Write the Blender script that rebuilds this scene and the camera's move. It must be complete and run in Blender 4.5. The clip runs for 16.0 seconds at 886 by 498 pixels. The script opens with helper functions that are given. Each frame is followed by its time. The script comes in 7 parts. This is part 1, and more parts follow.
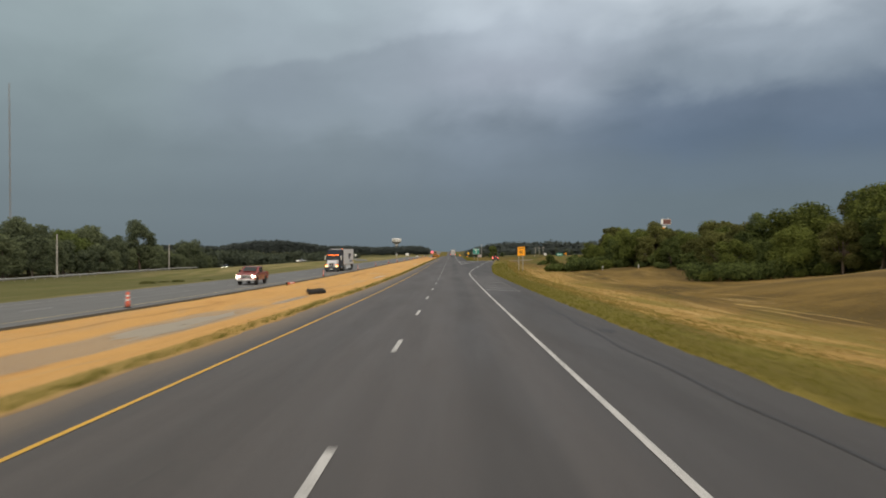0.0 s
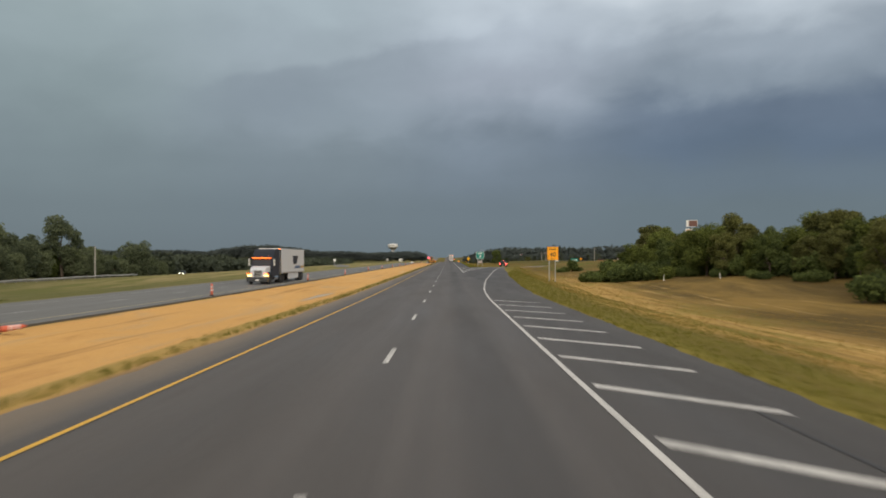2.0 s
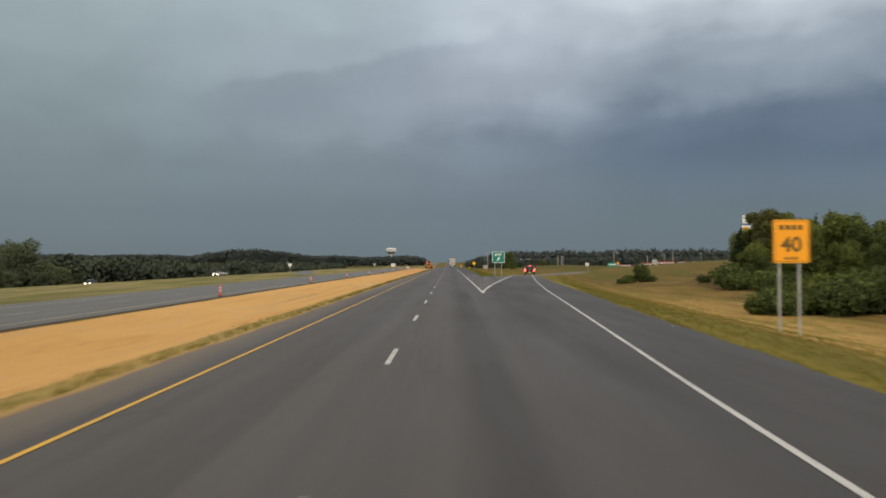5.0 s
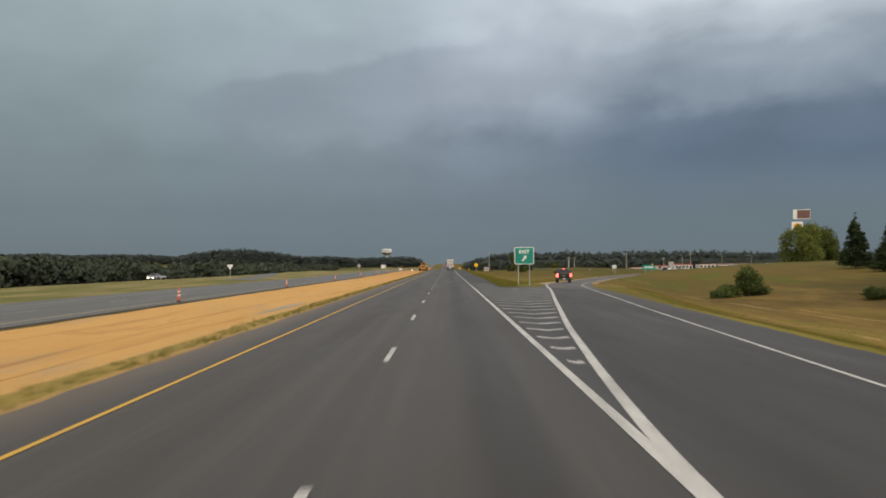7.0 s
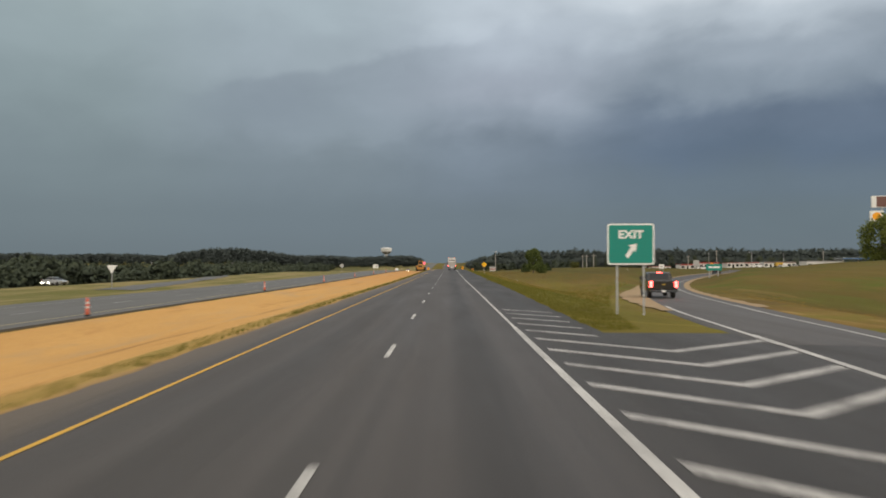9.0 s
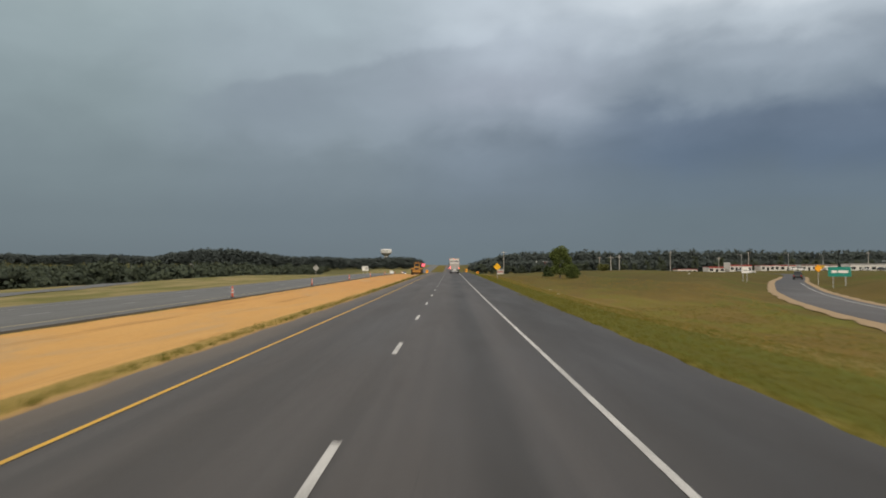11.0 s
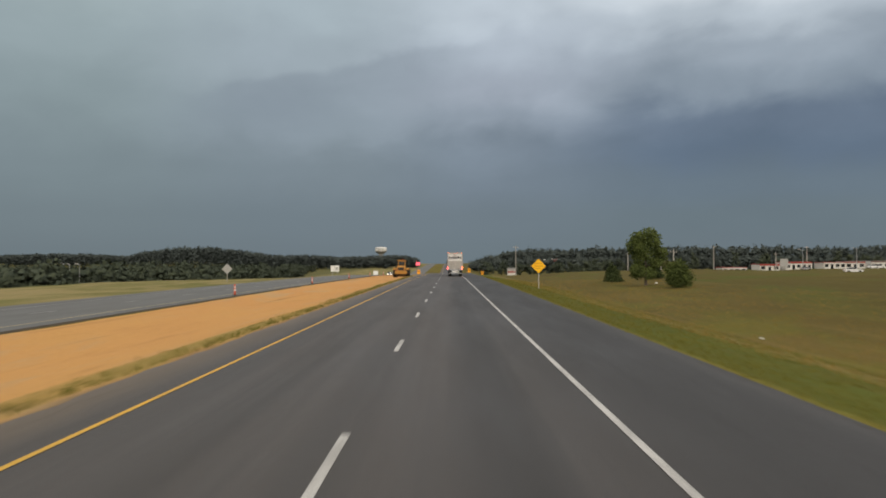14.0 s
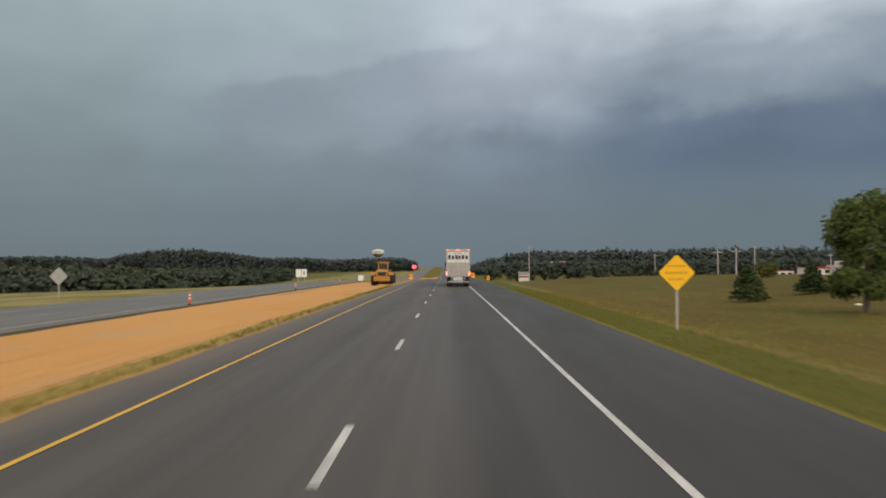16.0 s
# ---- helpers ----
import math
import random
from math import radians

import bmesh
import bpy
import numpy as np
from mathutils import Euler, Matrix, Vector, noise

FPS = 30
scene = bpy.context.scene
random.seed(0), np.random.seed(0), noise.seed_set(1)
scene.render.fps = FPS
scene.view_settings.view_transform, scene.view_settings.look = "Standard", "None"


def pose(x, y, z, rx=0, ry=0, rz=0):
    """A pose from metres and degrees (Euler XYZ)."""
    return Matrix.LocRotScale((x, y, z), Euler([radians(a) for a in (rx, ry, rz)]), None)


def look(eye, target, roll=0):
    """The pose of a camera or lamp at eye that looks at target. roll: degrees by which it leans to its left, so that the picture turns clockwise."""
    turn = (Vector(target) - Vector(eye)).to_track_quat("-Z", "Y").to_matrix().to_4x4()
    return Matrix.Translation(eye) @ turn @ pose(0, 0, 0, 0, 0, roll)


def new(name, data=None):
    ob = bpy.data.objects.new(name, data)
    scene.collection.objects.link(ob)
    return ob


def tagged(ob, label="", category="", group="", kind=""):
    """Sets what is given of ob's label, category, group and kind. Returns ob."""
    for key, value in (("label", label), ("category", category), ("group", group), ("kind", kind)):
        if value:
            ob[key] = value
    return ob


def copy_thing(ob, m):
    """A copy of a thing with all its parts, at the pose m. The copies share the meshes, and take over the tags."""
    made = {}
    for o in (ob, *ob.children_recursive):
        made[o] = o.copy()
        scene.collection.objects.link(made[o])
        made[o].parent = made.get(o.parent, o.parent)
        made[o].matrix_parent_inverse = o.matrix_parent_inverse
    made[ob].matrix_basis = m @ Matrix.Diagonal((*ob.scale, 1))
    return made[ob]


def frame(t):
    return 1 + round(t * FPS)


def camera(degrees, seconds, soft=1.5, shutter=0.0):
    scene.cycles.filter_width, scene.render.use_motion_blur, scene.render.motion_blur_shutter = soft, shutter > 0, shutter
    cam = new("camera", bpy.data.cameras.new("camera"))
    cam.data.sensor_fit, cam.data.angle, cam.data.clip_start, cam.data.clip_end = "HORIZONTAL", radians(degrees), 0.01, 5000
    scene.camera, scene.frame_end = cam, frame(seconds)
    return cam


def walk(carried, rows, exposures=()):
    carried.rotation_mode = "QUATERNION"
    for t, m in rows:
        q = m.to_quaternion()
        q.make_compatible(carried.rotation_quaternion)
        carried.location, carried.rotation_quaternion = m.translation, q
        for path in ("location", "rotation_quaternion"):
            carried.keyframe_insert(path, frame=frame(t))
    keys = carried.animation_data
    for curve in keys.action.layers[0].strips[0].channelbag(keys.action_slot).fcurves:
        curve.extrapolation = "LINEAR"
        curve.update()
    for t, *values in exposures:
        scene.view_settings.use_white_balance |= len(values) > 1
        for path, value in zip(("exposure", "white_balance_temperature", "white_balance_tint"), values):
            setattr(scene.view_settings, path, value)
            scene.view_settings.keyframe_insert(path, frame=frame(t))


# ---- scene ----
# The road runs along +y; x = 0 is the dashed line between the two lanes.
cam = camera(60.5, 16.0, soft=1.8, shutter=0.5)
# seconds, x, y, z, yaw, pitch, roll
PATH = [
    (0.0, 1.35, 0.16, 2.16, 0.63, 0.32, 0.23),
    (0.5, 1.34, 13.23, 2.00, 0.56, 0.72, 0.14),
    (1.0, 1.36, 25.44, 1.91, 0.59, 0.90, 0.19),
    (1.5, 1.30, 38.51, 1.79, 0.48, 0.52, -0.02),
    (2.0, 1.33, 50.65, 1.68, 0.47, 0.79, 0.12),
    (2.5, 1.30, 63.30, 1.63, 0.50, 0.81, -0.14),
    (3.0, 1.34, 74.80, 1.59, 0.48, 0.88, 0.05),
    (3.5, 1.29, 86.95, 1.55, 0.48, 0.88, -0.02),
    (4.0, 1.30, 99.03, 1.53, 0.53, 1.11, 0.20),
    (6.5, 1.31, 160.64, 1.62, 0.41, 1.21, 0.03),
    (7.0, 1.30, 172.14, 1.64, 0.33, 1.28, -0.03),
    (7.5, 1.36, 183.30, 1.69, 0.39, 1.08, -0.04),
    (8.0, 1.39, 195.80, 1.73, 0.48, 0.99, 0.18),
    (8.5, 1.41, 207.77, 1.77, 0.41, 1.29, -0.03),
    (9.0, 1.42, 220.18, 1.82, 0.45, 1.21, 0.07),
    (11.5, 1.35, 280.14, 1.92, 0.59, 1.38, -0.08),
    (12.0, 1.36, 292.14, 1.95, 0.61, 1.29, 0.05),
    (12.5, 1.33, 304.12, 1.94, 0.64, 1.31, 0.02),
    (13.0, 1.34, 317.00, 1.93, 0.67, 1.29, 0.13),
    (13.5, 1.34, 328.20, 1.98, 0.59, 1.02, 0.05),
    (14.0, 1.31, 340.81, 2.03, 0.44, 1.26, 0.20),
    (14.5, 1.28, 352.57, 2.03, 0.38, 1.41, 0.09),
    (15.0, 1.33, 364.63, 2.05, 0.41, 1.33, 0.10),
    (15.5, 1.39, 377.91, 2.15, 0.40, 1.36, 0.28),
    (16.0, 1.31, 388.98, 2.16, 0.39, 1.49, 0.23),
]
walk(cam, [(t, pose(x, y, z, 90 + pitch, roll, yaw)) for t, x, y, z, yaw, pitch, roll in PATH])

# ---- world, sun ----
world = bpy.data.worlds.new("storm_sky")
scene.world = world
world.use_nodes = True


class Nodes:
    """Small helper that links shader nodes by value."""

    def __init__(self, tree):
        self.t = tree

    def node(self, kind, **settings):
        n = self.t.nodes.new(kind)
        for k, v in settings.items():
            setattr(n, k, v)
        return n

    def put(self, socket, value):
        if isinstance(value, bpy.types.NodeSocket):
            self.t.links.new(value, socket)
        elif value is not None:
            socket.default_value = value

    def math(self, op, a, b=None, c=None, clamp=False):
        n = self.node("ShaderNodeMath", operation=op, use_clamp=clamp)
        for s, v in zip(n.inputs, (a, b, c)):
            self.put(s, v)
        return n.outputs[0]

    def span(self, value, a, b, c=0.0, d=1.0, smooth=True):
        n = self.node("ShaderNodeMapRange", interpolation_type="SMOOTHSTEP" if smooth else "LINEAR")
        for s, v in zip(n.inputs, (value, a, b, c, d)):
            self.put(s, v)
        return n.outputs[0]

    def mix(self, fac, a, b, blend="MIX"):
        n = self.node("ShaderNodeMix", data_type="RGBA", blend_type=blend)
        self.put(n.inputs[0], fac)
        self.put(n.inputs[6], a if isinstance(a, bpy.types.NodeSocket) else (*a, 1)[:4])
        self.put(n.inputs[7], b if isinstance(b, bpy.types.NodeSocket) else (*b, 1)[:4])
        return n.outputs[2]

    def noise(self, vec, scale, detail=4.0, rough=0.55, distort=0.0):
        n = self.node("ShaderNodeTexNoise")
        self.put(n.inputs["Vector"], vec)
        self.put(n.inputs["Scale"], scale)
        self.put(n.inputs["Detail"], detail)
        self.put(n.inputs["Roughness"], rough)
        self.put(n.inputs["Distortion"], distort)
        return n.outputs[0]

    def scaled(self, vec, s):
        n = self.node("ShaderNodeMapping")
        self.put(n.inputs[0], vec)
        n.inputs["Scale"].default_value = s
        return n.outputs[0]


def build_sky():
    t = world.node_tree
    t.nodes.clear()
    k = Nodes(t)
    way = k.node("ShaderNodeTexCoord").outputs["Generated"]
    xyz = k.node("ShaderNodeSeparateXYZ")
    k.put(xyz.inputs[0], way)
    dx, dy, dz = xyz.outputs
    # clouds: the height is warped by slow billows and drawn out into tilted streaks
    tilt = k.node("ShaderNodeMapping")
    k.put(tilt.inputs[0], way)
    tilt.inputs["Rotation"].default_value = (0, radians(5), 0)
    way2 = tilt.outputs[0]
    big = k.noise(k.scaled(way2, (1.0, 1.0, 1.9)), 3.4, 3.0, 0.5, 0.3)
    billow = k.noise(k.scaled(way2, (1.0, 1.0, 1.6)), 9.5, 5.0, 0.48, 0.2)
    streak = k.noise(k.scaled(way2, (1.0, 1.0, 4.5)), 4.5, 5.0, 0.55, 0.3)
    warp = k.math("ADD", k.math("MULTIPLY", k.math("SUBTRACT", big, 0.5), 0.060), k.math("MULTIPLY", k.math("SUBTRACT", billow, 0.5), 0.065))
    v = k.math("ADD", dz, k.math("MULTIPLY", warp, k.span(dz, 0.04, 0.17)))

    def climb(stops):
        """Colours by height over the horizon."""
        n = k.node("ShaderNodeValToRGB")
        r = n.color_ramp
        r.interpolation = "EASE"
        for i, (h, c) in enumerate(stops):
            e = r.elements[i] if i < 2 else r.elements.new(1.0)
            e.position = h
            e.color = (*[((q / 255 + 0.055) / 1.055) ** 2.4 for q in c], 1)
        k.put(n.inputs[0], v)
        return n.outputs[0]

    left = climb([(0.0, (109, 121, 127)), (0.06, (116, 129, 135)), (0.12, (124, 138, 144)), (0.20, (137, 152, 157)), (0.27, (148, 163, 168)), (0.33, (157, 172, 176))])
    inner = climb([(0.0, (109, 121, 128)), (0.06, (114, 127, 135)), (0.12, (124, 137, 146)), (0.18, (140, 153, 163)), (0.26, (156, 169, 178)), (0.33, (166, 180, 188))])
    mid = climb([(0.0, (108, 121, 128)), (0.06, (112, 125, 134)), (0.11, (117, 130, 142)), (0.15, (124, 137, 150)), (0.19, (144, 156, 169)), (0.235, (162, 172, 185)), (0.28, (176, 187, 199)), (0.33, (188, 199, 209))])
    right = climb([(0.0, (106, 118, 125)), (0.06, (107, 121, 129)), (0.10, (106, 121, 133)), (0.145, (99, 115, 133)), (0.18, (104, 119, 137)), (0.22, (136, 149, 162)), (0.255, (152, 164, 176)), (0.295, (182, 193, 203)), (0.33, (203, 212, 220))])
    colour = k.mix(k.span(dx, -0.44, -0.20), left, inner)
    colour = k.mix(k.span(dx, -0.16, 0.06), colour, mid)
    # a fainter bluish bank on the left, its lumpy edge climbing to the right
    edge = k.math("SUBTRACT", k.math("ADD", k.math("MULTIPLY", dx, 0.25), 0.292), v)
    bank = k.math("MULTIPLY", k.span(edge, -0.006, 0.010), k.span(edge, 0.10, 0.02))
    colour = k.mix(k.math("MULTIPLY", k.math("MULTIPLY", bank, k.span(dx, -0.40, -0.2)), k.math("MULTIPLY", k.span(dx, 0.10, -0.06), 0.40)), colour, (0.215, 0.260, 0.315))
    colour = k.mix(k.span(dx, 0.06, 0.30), colour, right)
    # mottling of the cloud base
    mottle = k.math("ADD", k.math("MULTIPLY", k.math("SUBTRACT", billow, 0.5), 0.30), k.math("MULTIPLY", k.math("SUBTRACT", streak, 0.5), 0.14))
    mottle = k.math("ADD", 1.0, k.math("MULTIPLY", mottle, k.math("MULTIPLY", k.span(dz, 0.02, 0.2, 0.3, 1.0), k.span(dx, -0.35, 0.2, 0.45, 1.0))))
    grey = k.node("ShaderNodeCombineXYZ")
    for i in range(3):
        k.put(grey.inputs[i], mottle)
    colour = k.mix(1.0, colour, grey.outputs[0], "MULTIPLY")
    # overhead and behind, the storm gives way to a bright overcast
    sky = k.node("ShaderNodeTexSky", sky_type="NISHITA", sun_disc=False)
    sky.sun_elevation, sky.sun_rotation = radians(32), radians(205)
    veil = k.mix(0.18, k.mix(big, (0.90, 0.82, 0.72), (1.32, 1.18, 1.00)), k.mix(1.0, sky.outputs[0], (0.12, 0.12, 0.12), "MULTIPLY"))
    back = k.math("ADD", k.math("MULTIPLY", dy, -0.75), dz)
    colour = k.mix(k.span(back, -0.32, 0.75), colour, veil)
    bg = k.node("ShaderNodeBackground")
    k.put(bg.inputs[0], colour)
    bg.inputs[1].default_value = 1.0
    k.put(k.node("ShaderNodeOutputWorld").inputs[0], bg.outputs[0])


build_sky()
sun = new("sun", bpy.data.lights.new("sun", "SUN"))
sun.data.energy, sun.data.angle, sun.data.color = 1.0, radians(14), (1.0, 0.90, 0.74)
sun.matrix_basis = look((40, -90, 62), (0, 0, 0))
scene.view_settings.exposure = 0.0

# ---- materials ----


def material(name):
    m = bpy.data.materials.new(name)
    m.use_nodes = True
    k = Nodes(m.node_tree)
    return m, k, m.node_tree.nodes["Principled BSDF"]


def surface(name, colour, rough=0.6, metal=0.0, vary=0.12, scale=6.0, bump=0.0, bump_scale=40.0, dirt=0.0, coat=0.0, glow=0.0):
    """A plain coat with blotchy variation, a little relief and dirt of irregular shape."""
    m, k, b = material(name)
    at = k.node("ShaderNodeTexCoord").outputs["Object"]
    n = k.noise(at, scale, 5.0, 0.6)
    dark = tuple(c * (1 - vary) for c in colour)
    lite = tuple(min(1.0, c * (1 + vary)) for c in colour)
    c = k.mix(n, dark, lite)
    if dirt:
        d = k.span(k.noise(at, scale * 0.35, 6.0, 0.7, 0.6), 0.48, 0.72)
        c = k.mix(k.math("MULTIPLY", d, dirt), c, (0.09, 0.075, 0.055))
    k.put(b.inputs["Base Color"], c)
    k.put(b.inputs["Roughness"], k.span(n, 0.2, 0.8, max(0.02, rough - 0.1), min(1.0, rough + 0.1), False))
    b.inputs["Metallic"].default_value = metal
    b.inputs["Coat Weight"].default_value = coat
    if bump:
        p = k.node("ShaderNodeBump")
        p.inputs["Strength"].default_value = bump
        p.inputs["Distance"].default_value = 0.02
        k.put(p.inputs["Height"], k.noise(at, bump_scale, 4.0, 0.6))
        k.put(b.inputs["Normal"], p.outputs[0])
    if glow:
        b.inputs["Emission Color"].default_value = (*colour, 1)
        b.inputs["Emission Strength"].default_value = glow
    return m


def asphalt(name, base, streaks=(), dust=None):
    """Worn asphalt: aggregate, long oil and tyre streaks, broad darker bands, patches and sealed cracks."""
    m, k, b = material(name)
    at = k.node("ShaderNodeTexCoord").outputs["Object"]
    xyz = k.node("ShaderNodeSeparateXYZ")
    k.put(xyz.inputs[0], at)
    x = xyz.outputs[0]
    grain = k.noise(at, 38.0, 3.0, 0.7)
    patch = k.noise(k.scaled(at, (1.0, 0.12, 1.0)), 0.55, 4.0, 0.6)
    long = k.noise(k.scaled(at, (1.0, 0.012, 1.0)), 2.6, 4.0, 0.6)
    c = k.mix(patch, tuple(v * 0.86 for v in base), tuple(v * 1.16 for v in base))
    c = k.mix(k.span(long, 0.38, 0.66), c, tuple(v * 1.28 for v in base))
    for mid, wide, much in streaks:
        off = k.math("ABSOLUTE", k.math("SUBTRACT", k.math("ADD", x, k.math("MULTIPLY", k.math("SUBTRACT", long, 0.5), 0.5)), mid))
        f = k.math("MULTIPLY", k.span(off, wide, wide * 0.15), abs(much))
        f = k.math("MULTIPLY", f, k.span(patch, 0.2, 0.7, 0.7, 1.1))
        c = k.mix(f, c, tuple(v * (0.42 if much > 0 else 1.5) for v in base))
    # the older surfacing at the start of the stretch has bleached paler
    age = k.math("ADD", xyz.outputs[1], k.math("MULTIPLY", k.math("SUBTRACT", patch, 0.5), 60.0))
    c = k.mix(k.span(age, 165.0, 95.0, 0.0, 0.16), c, tuple(v * 2.0 for v in base))
    # the right side turns darker along the last stretch
    right_dark = k.math("MULTIPLY", k.math("MULTIPLY", k.span(age, 335.0, 400.0), k.span(x, 0.6, 3.2)), 0.6)
    c = k.mix(right_dark, c, tuple(v * 0.30 for v in base))
    c = k.mix(1.0, c, k.mix(k.span(grain, 0.3, 0.75), (0.74, 0.74, 0.74), (1.06, 1.06, 1.06)), "MULTIPLY")
    if dust is not None:
        near, far_ = dust
        edge = k.math("ADD", x, k.math("MULTIPLY", k.math("SUBTRACT", k.noise(k.scaled(at, (1.0, 0.12, 1.0)), 1.2, 5.0, 0.7), 0.5), 1.3))
        c = k.mix(k.math("MULTIPLY", k.span(edge, near, far_), k.span(xyz.outputs[1], 60.0, 190.0, 0.65, 0.38)), c, (0.175, 0.135, 0.090))
    crack = k.node("ShaderNodeTexVoronoi", feature="DISTANCE_TO_EDGE")
    k.put(crack.inputs["Vector"], k.scaled(at, (0.16, 0.035, 1.0)))
    line = k.math("MULTIPLY", k.span(crack.outputs["Distance"], 0.006, 0.001), k.span(patch, 0.5, 0.62))
    c = k.mix(k.math("MULTIPLY", line, 0.7), c, (0.018, 0.018, 0.018))
    k.put(b.inputs["Base Color"], c)
    k.put(b.inputs["Roughness"], k.span(patch, 0.2, 0.8, 0.54, 0.72, False))
    b.inputs["Diffuse Roughness"].default_value = 1.0
    p = k.node("ShaderNodeBump")
    p.inputs["Strength"].default_value, p.inputs["Distance"].default_value = 0.5, 0.012
    k.put(p.inputs["Height"], grain)
    k.put(b.inputs["Normal"], p.outputs[0])
    return m


def paint(name, colour, wear=0.45):
    """Road paint, worn through in specks and along the tyre tracks."""
    m, k, b = material(name)
    at = k.node("ShaderNodeTexCoord").outputs["Object"]
    speck = k.noise(at, 30.0, 4.0, 0.7)
    worn = k.noise(k.scaled(at, (1.0, 0.3, 1.0)), 1.7, 5.0, 0.65)
    f = k.math("MULTIPLY", k.span(k.math("ADD", speck, k.math("MULTIPLY", worn, 0.7)), 0.72, 1.05), wear)
    c = k.mix(f, k.mix(worn, tuple(v * 0.86 for v in colour), colour), (0.085, 0.08, 0.075))
    k.put(b.inputs["Base Color"], c)
    b.inputs["Roughness"].default_value = 0.6
    return m


def grassland(name):
    """Mown roadside grass: straw, olive and brown in long uneven swathes, greener further along the road."""
    m, k, b = material(name)
    at = k.node("ShaderNodeTexCoord").outputs["Object"]
    xyz = k.node("ShaderNodeSeparateXYZ")
    k.put(xyz.inputs[0], at)
    x, y = xyz.outputs[0], xyz.outputs[1]
    swath = k.noise(k.scaled(at, (0.34, 0.022, 0.1)), 1.0, 5.0, 0.62, 0.5)
    line = k.noise(k.scaled(at, (0.75, 0.030, 0.1)), 1.0, 6.0, 0.62, 1.1)
    blot = k.noise(k.scaled(at, (1.0, 0.40, 1.0)), 0.18, 5.0, 0.62, 0.4)
    earth = k.noise(k.scaled(at, (0.10, 0.035, 0.1)), 1.0, 6.0, 0.65, 0.6)
    tuft = k.noise(at, 2.4, 5.0, 0.7)
    blade = k.noise(k.scaled(at, (1.0, 0.6, 1.0)), 16.0, 4.0, 0.75)
    far_on = k.span(y, 235.0, 300.0)
    roll = k.noise(k.scaled(at, (0.07, 0.028, 0.1)), 1.0, 4.0, 0.55, 0.7)
    # distance from the edge of the asphalt, which swings out along the exit lane
    off = k.math("SUBTRACT", x, k.math("ADD", k.span(y, 100.0, 244.0, 7.0, 15.2, False), k.math("MULTIPLY", k.span(y, 244.0, 252.0), -8.2)))
    wander = k.math("ADD", k.math("MULTIPLY", k.math("SUBTRACT", blot, 0.5), 5.0), k.math("MULTIPLY", k.math("SUBTRACT", swath, 0.5), 6.0))
    offw = k.math("ADD", off, wander)
    straw = k.mix(blot, (0.340, 0.205, 0.056), (0.56, 0.370, 0.125))
    green = k.mix(tuft, (0.135, 0.125, 0.018), (0.215, 0.185, 0.032))
    lush = k.mix(tuft, (0.068, 0.090, 0.010), (0.128, 0.156, 0.019))
    # the open field: brown and olive, tan on the crests
    brown = k.mix(k.span(earth, 0.42, 0.68), k.mix(tuft, (0.080, 0.054, 0.015), (0.140, 0.094, 0.027)), k.mix(tuft, (0.175, 0.116, 0.028), (0.320, 0.205, 0.060)))
    field = k.mix(k.span(earth, 0.36, 0.66), k.mix(tuft, (0.086, 0.072, 0.013), (0.150, 0.116, 0.025)), k.mix(tuft, (0.125, 0.092, 0.020), (0.200, 0.142, 0.036)))
    field = k.mix(k.math("MULTIPLY", k.span(k.math("ADD", k.math("MULTIPLY", blot, 0.6), k.math("MULTIPLY", swath, 0.4)), 0.46, 0.60), k.span(roll, 0.40, 0.60, 0.15, 0.95)), field, lush)
    field = k.mix(k.math("MULTIPLY", k.span(roll, 0.50, 0.34), 0.6), field, k.mix(tuft, (0.105, 0.070, 0.017), (0.185, 0.124, 0.034)))
    c = k.mix(far_on, brown, field)
    c = k.mix(k.math("MULTIPLY", k.math("MULTIPLY", k.span(offw, 30.0, 40.0), k.span(y, 150.0, 90.0)), k.span(swath, 0.35, 0.6, 0.35, 0.85)), c, k.mix(blot, (0.25, 0.165, 0.055), (0.40, 0.265, 0.10)))
    # straw lying in bands along the ditch, with thin raked lines
    band = k.math("MULTIPLY", k.math("MULTIPLY", k.span(offw, 2.6, 5.5), k.span(offw, 19.0, 11.0)), k.span(line, 0.32, 0.54, 0.40, 1.0))
    c = k.mix(k.math("MULTIPLY", band, k.span(y, 240.0, 165.0, 0.12, 1.0)), c, straw)
    rake = k.math("MULTIPLY", k.math("MULTIPLY", k.span(line, 0.56, 0.68), k.span(offw, 3.0, 6.0)), k.span(offw, 34.0, 20.0))
    c = k.mix(k.math("MULTIPLY", rake, k.span(y, 330.0, 180.0, 0.18, 0.65)), c, (0.58, 0.41, 0.17))
    dark_line = k.math("MULTIPLY", k.math("MULTIPLY", k.span(line, 0.42, 0.32), k.span(offw, 5.0, 8.0)), k.span(offw, 30.0, 16.0))
    c = k.mix(k.math("MULTIPLY", dark_line, 0.35), c, (0.115, 0.072, 0.022))
    c = k.mix(k.math("MULTIPLY", k.math("MULTIPLY", k.span(blot, 0.47, 0.61), k.span(offw, 24.0, 10.0)), 0.8), c, green)
    # the green strip beside the asphalt
    strip = k.math("MULTIPLY", k.span(offw, k.span(y, 246.0, 275.0, 5.2, 7.5), k.span(y, 246.0, 275.0, 2.0, 3.5)), k.span(x, 0.0, 4.0))
    c = k.mix(k.math("MULTIPLY", strip, k.span(line, 0.30, 0.62, 0.95, 0.55)), c, k.mix(k.span(y, 345.0, 390.0), k.mix(far_on, green, lush), k.mix(tuft, (0.045, 0.066, 0.008), (0.098, 0.128, 0.016))))
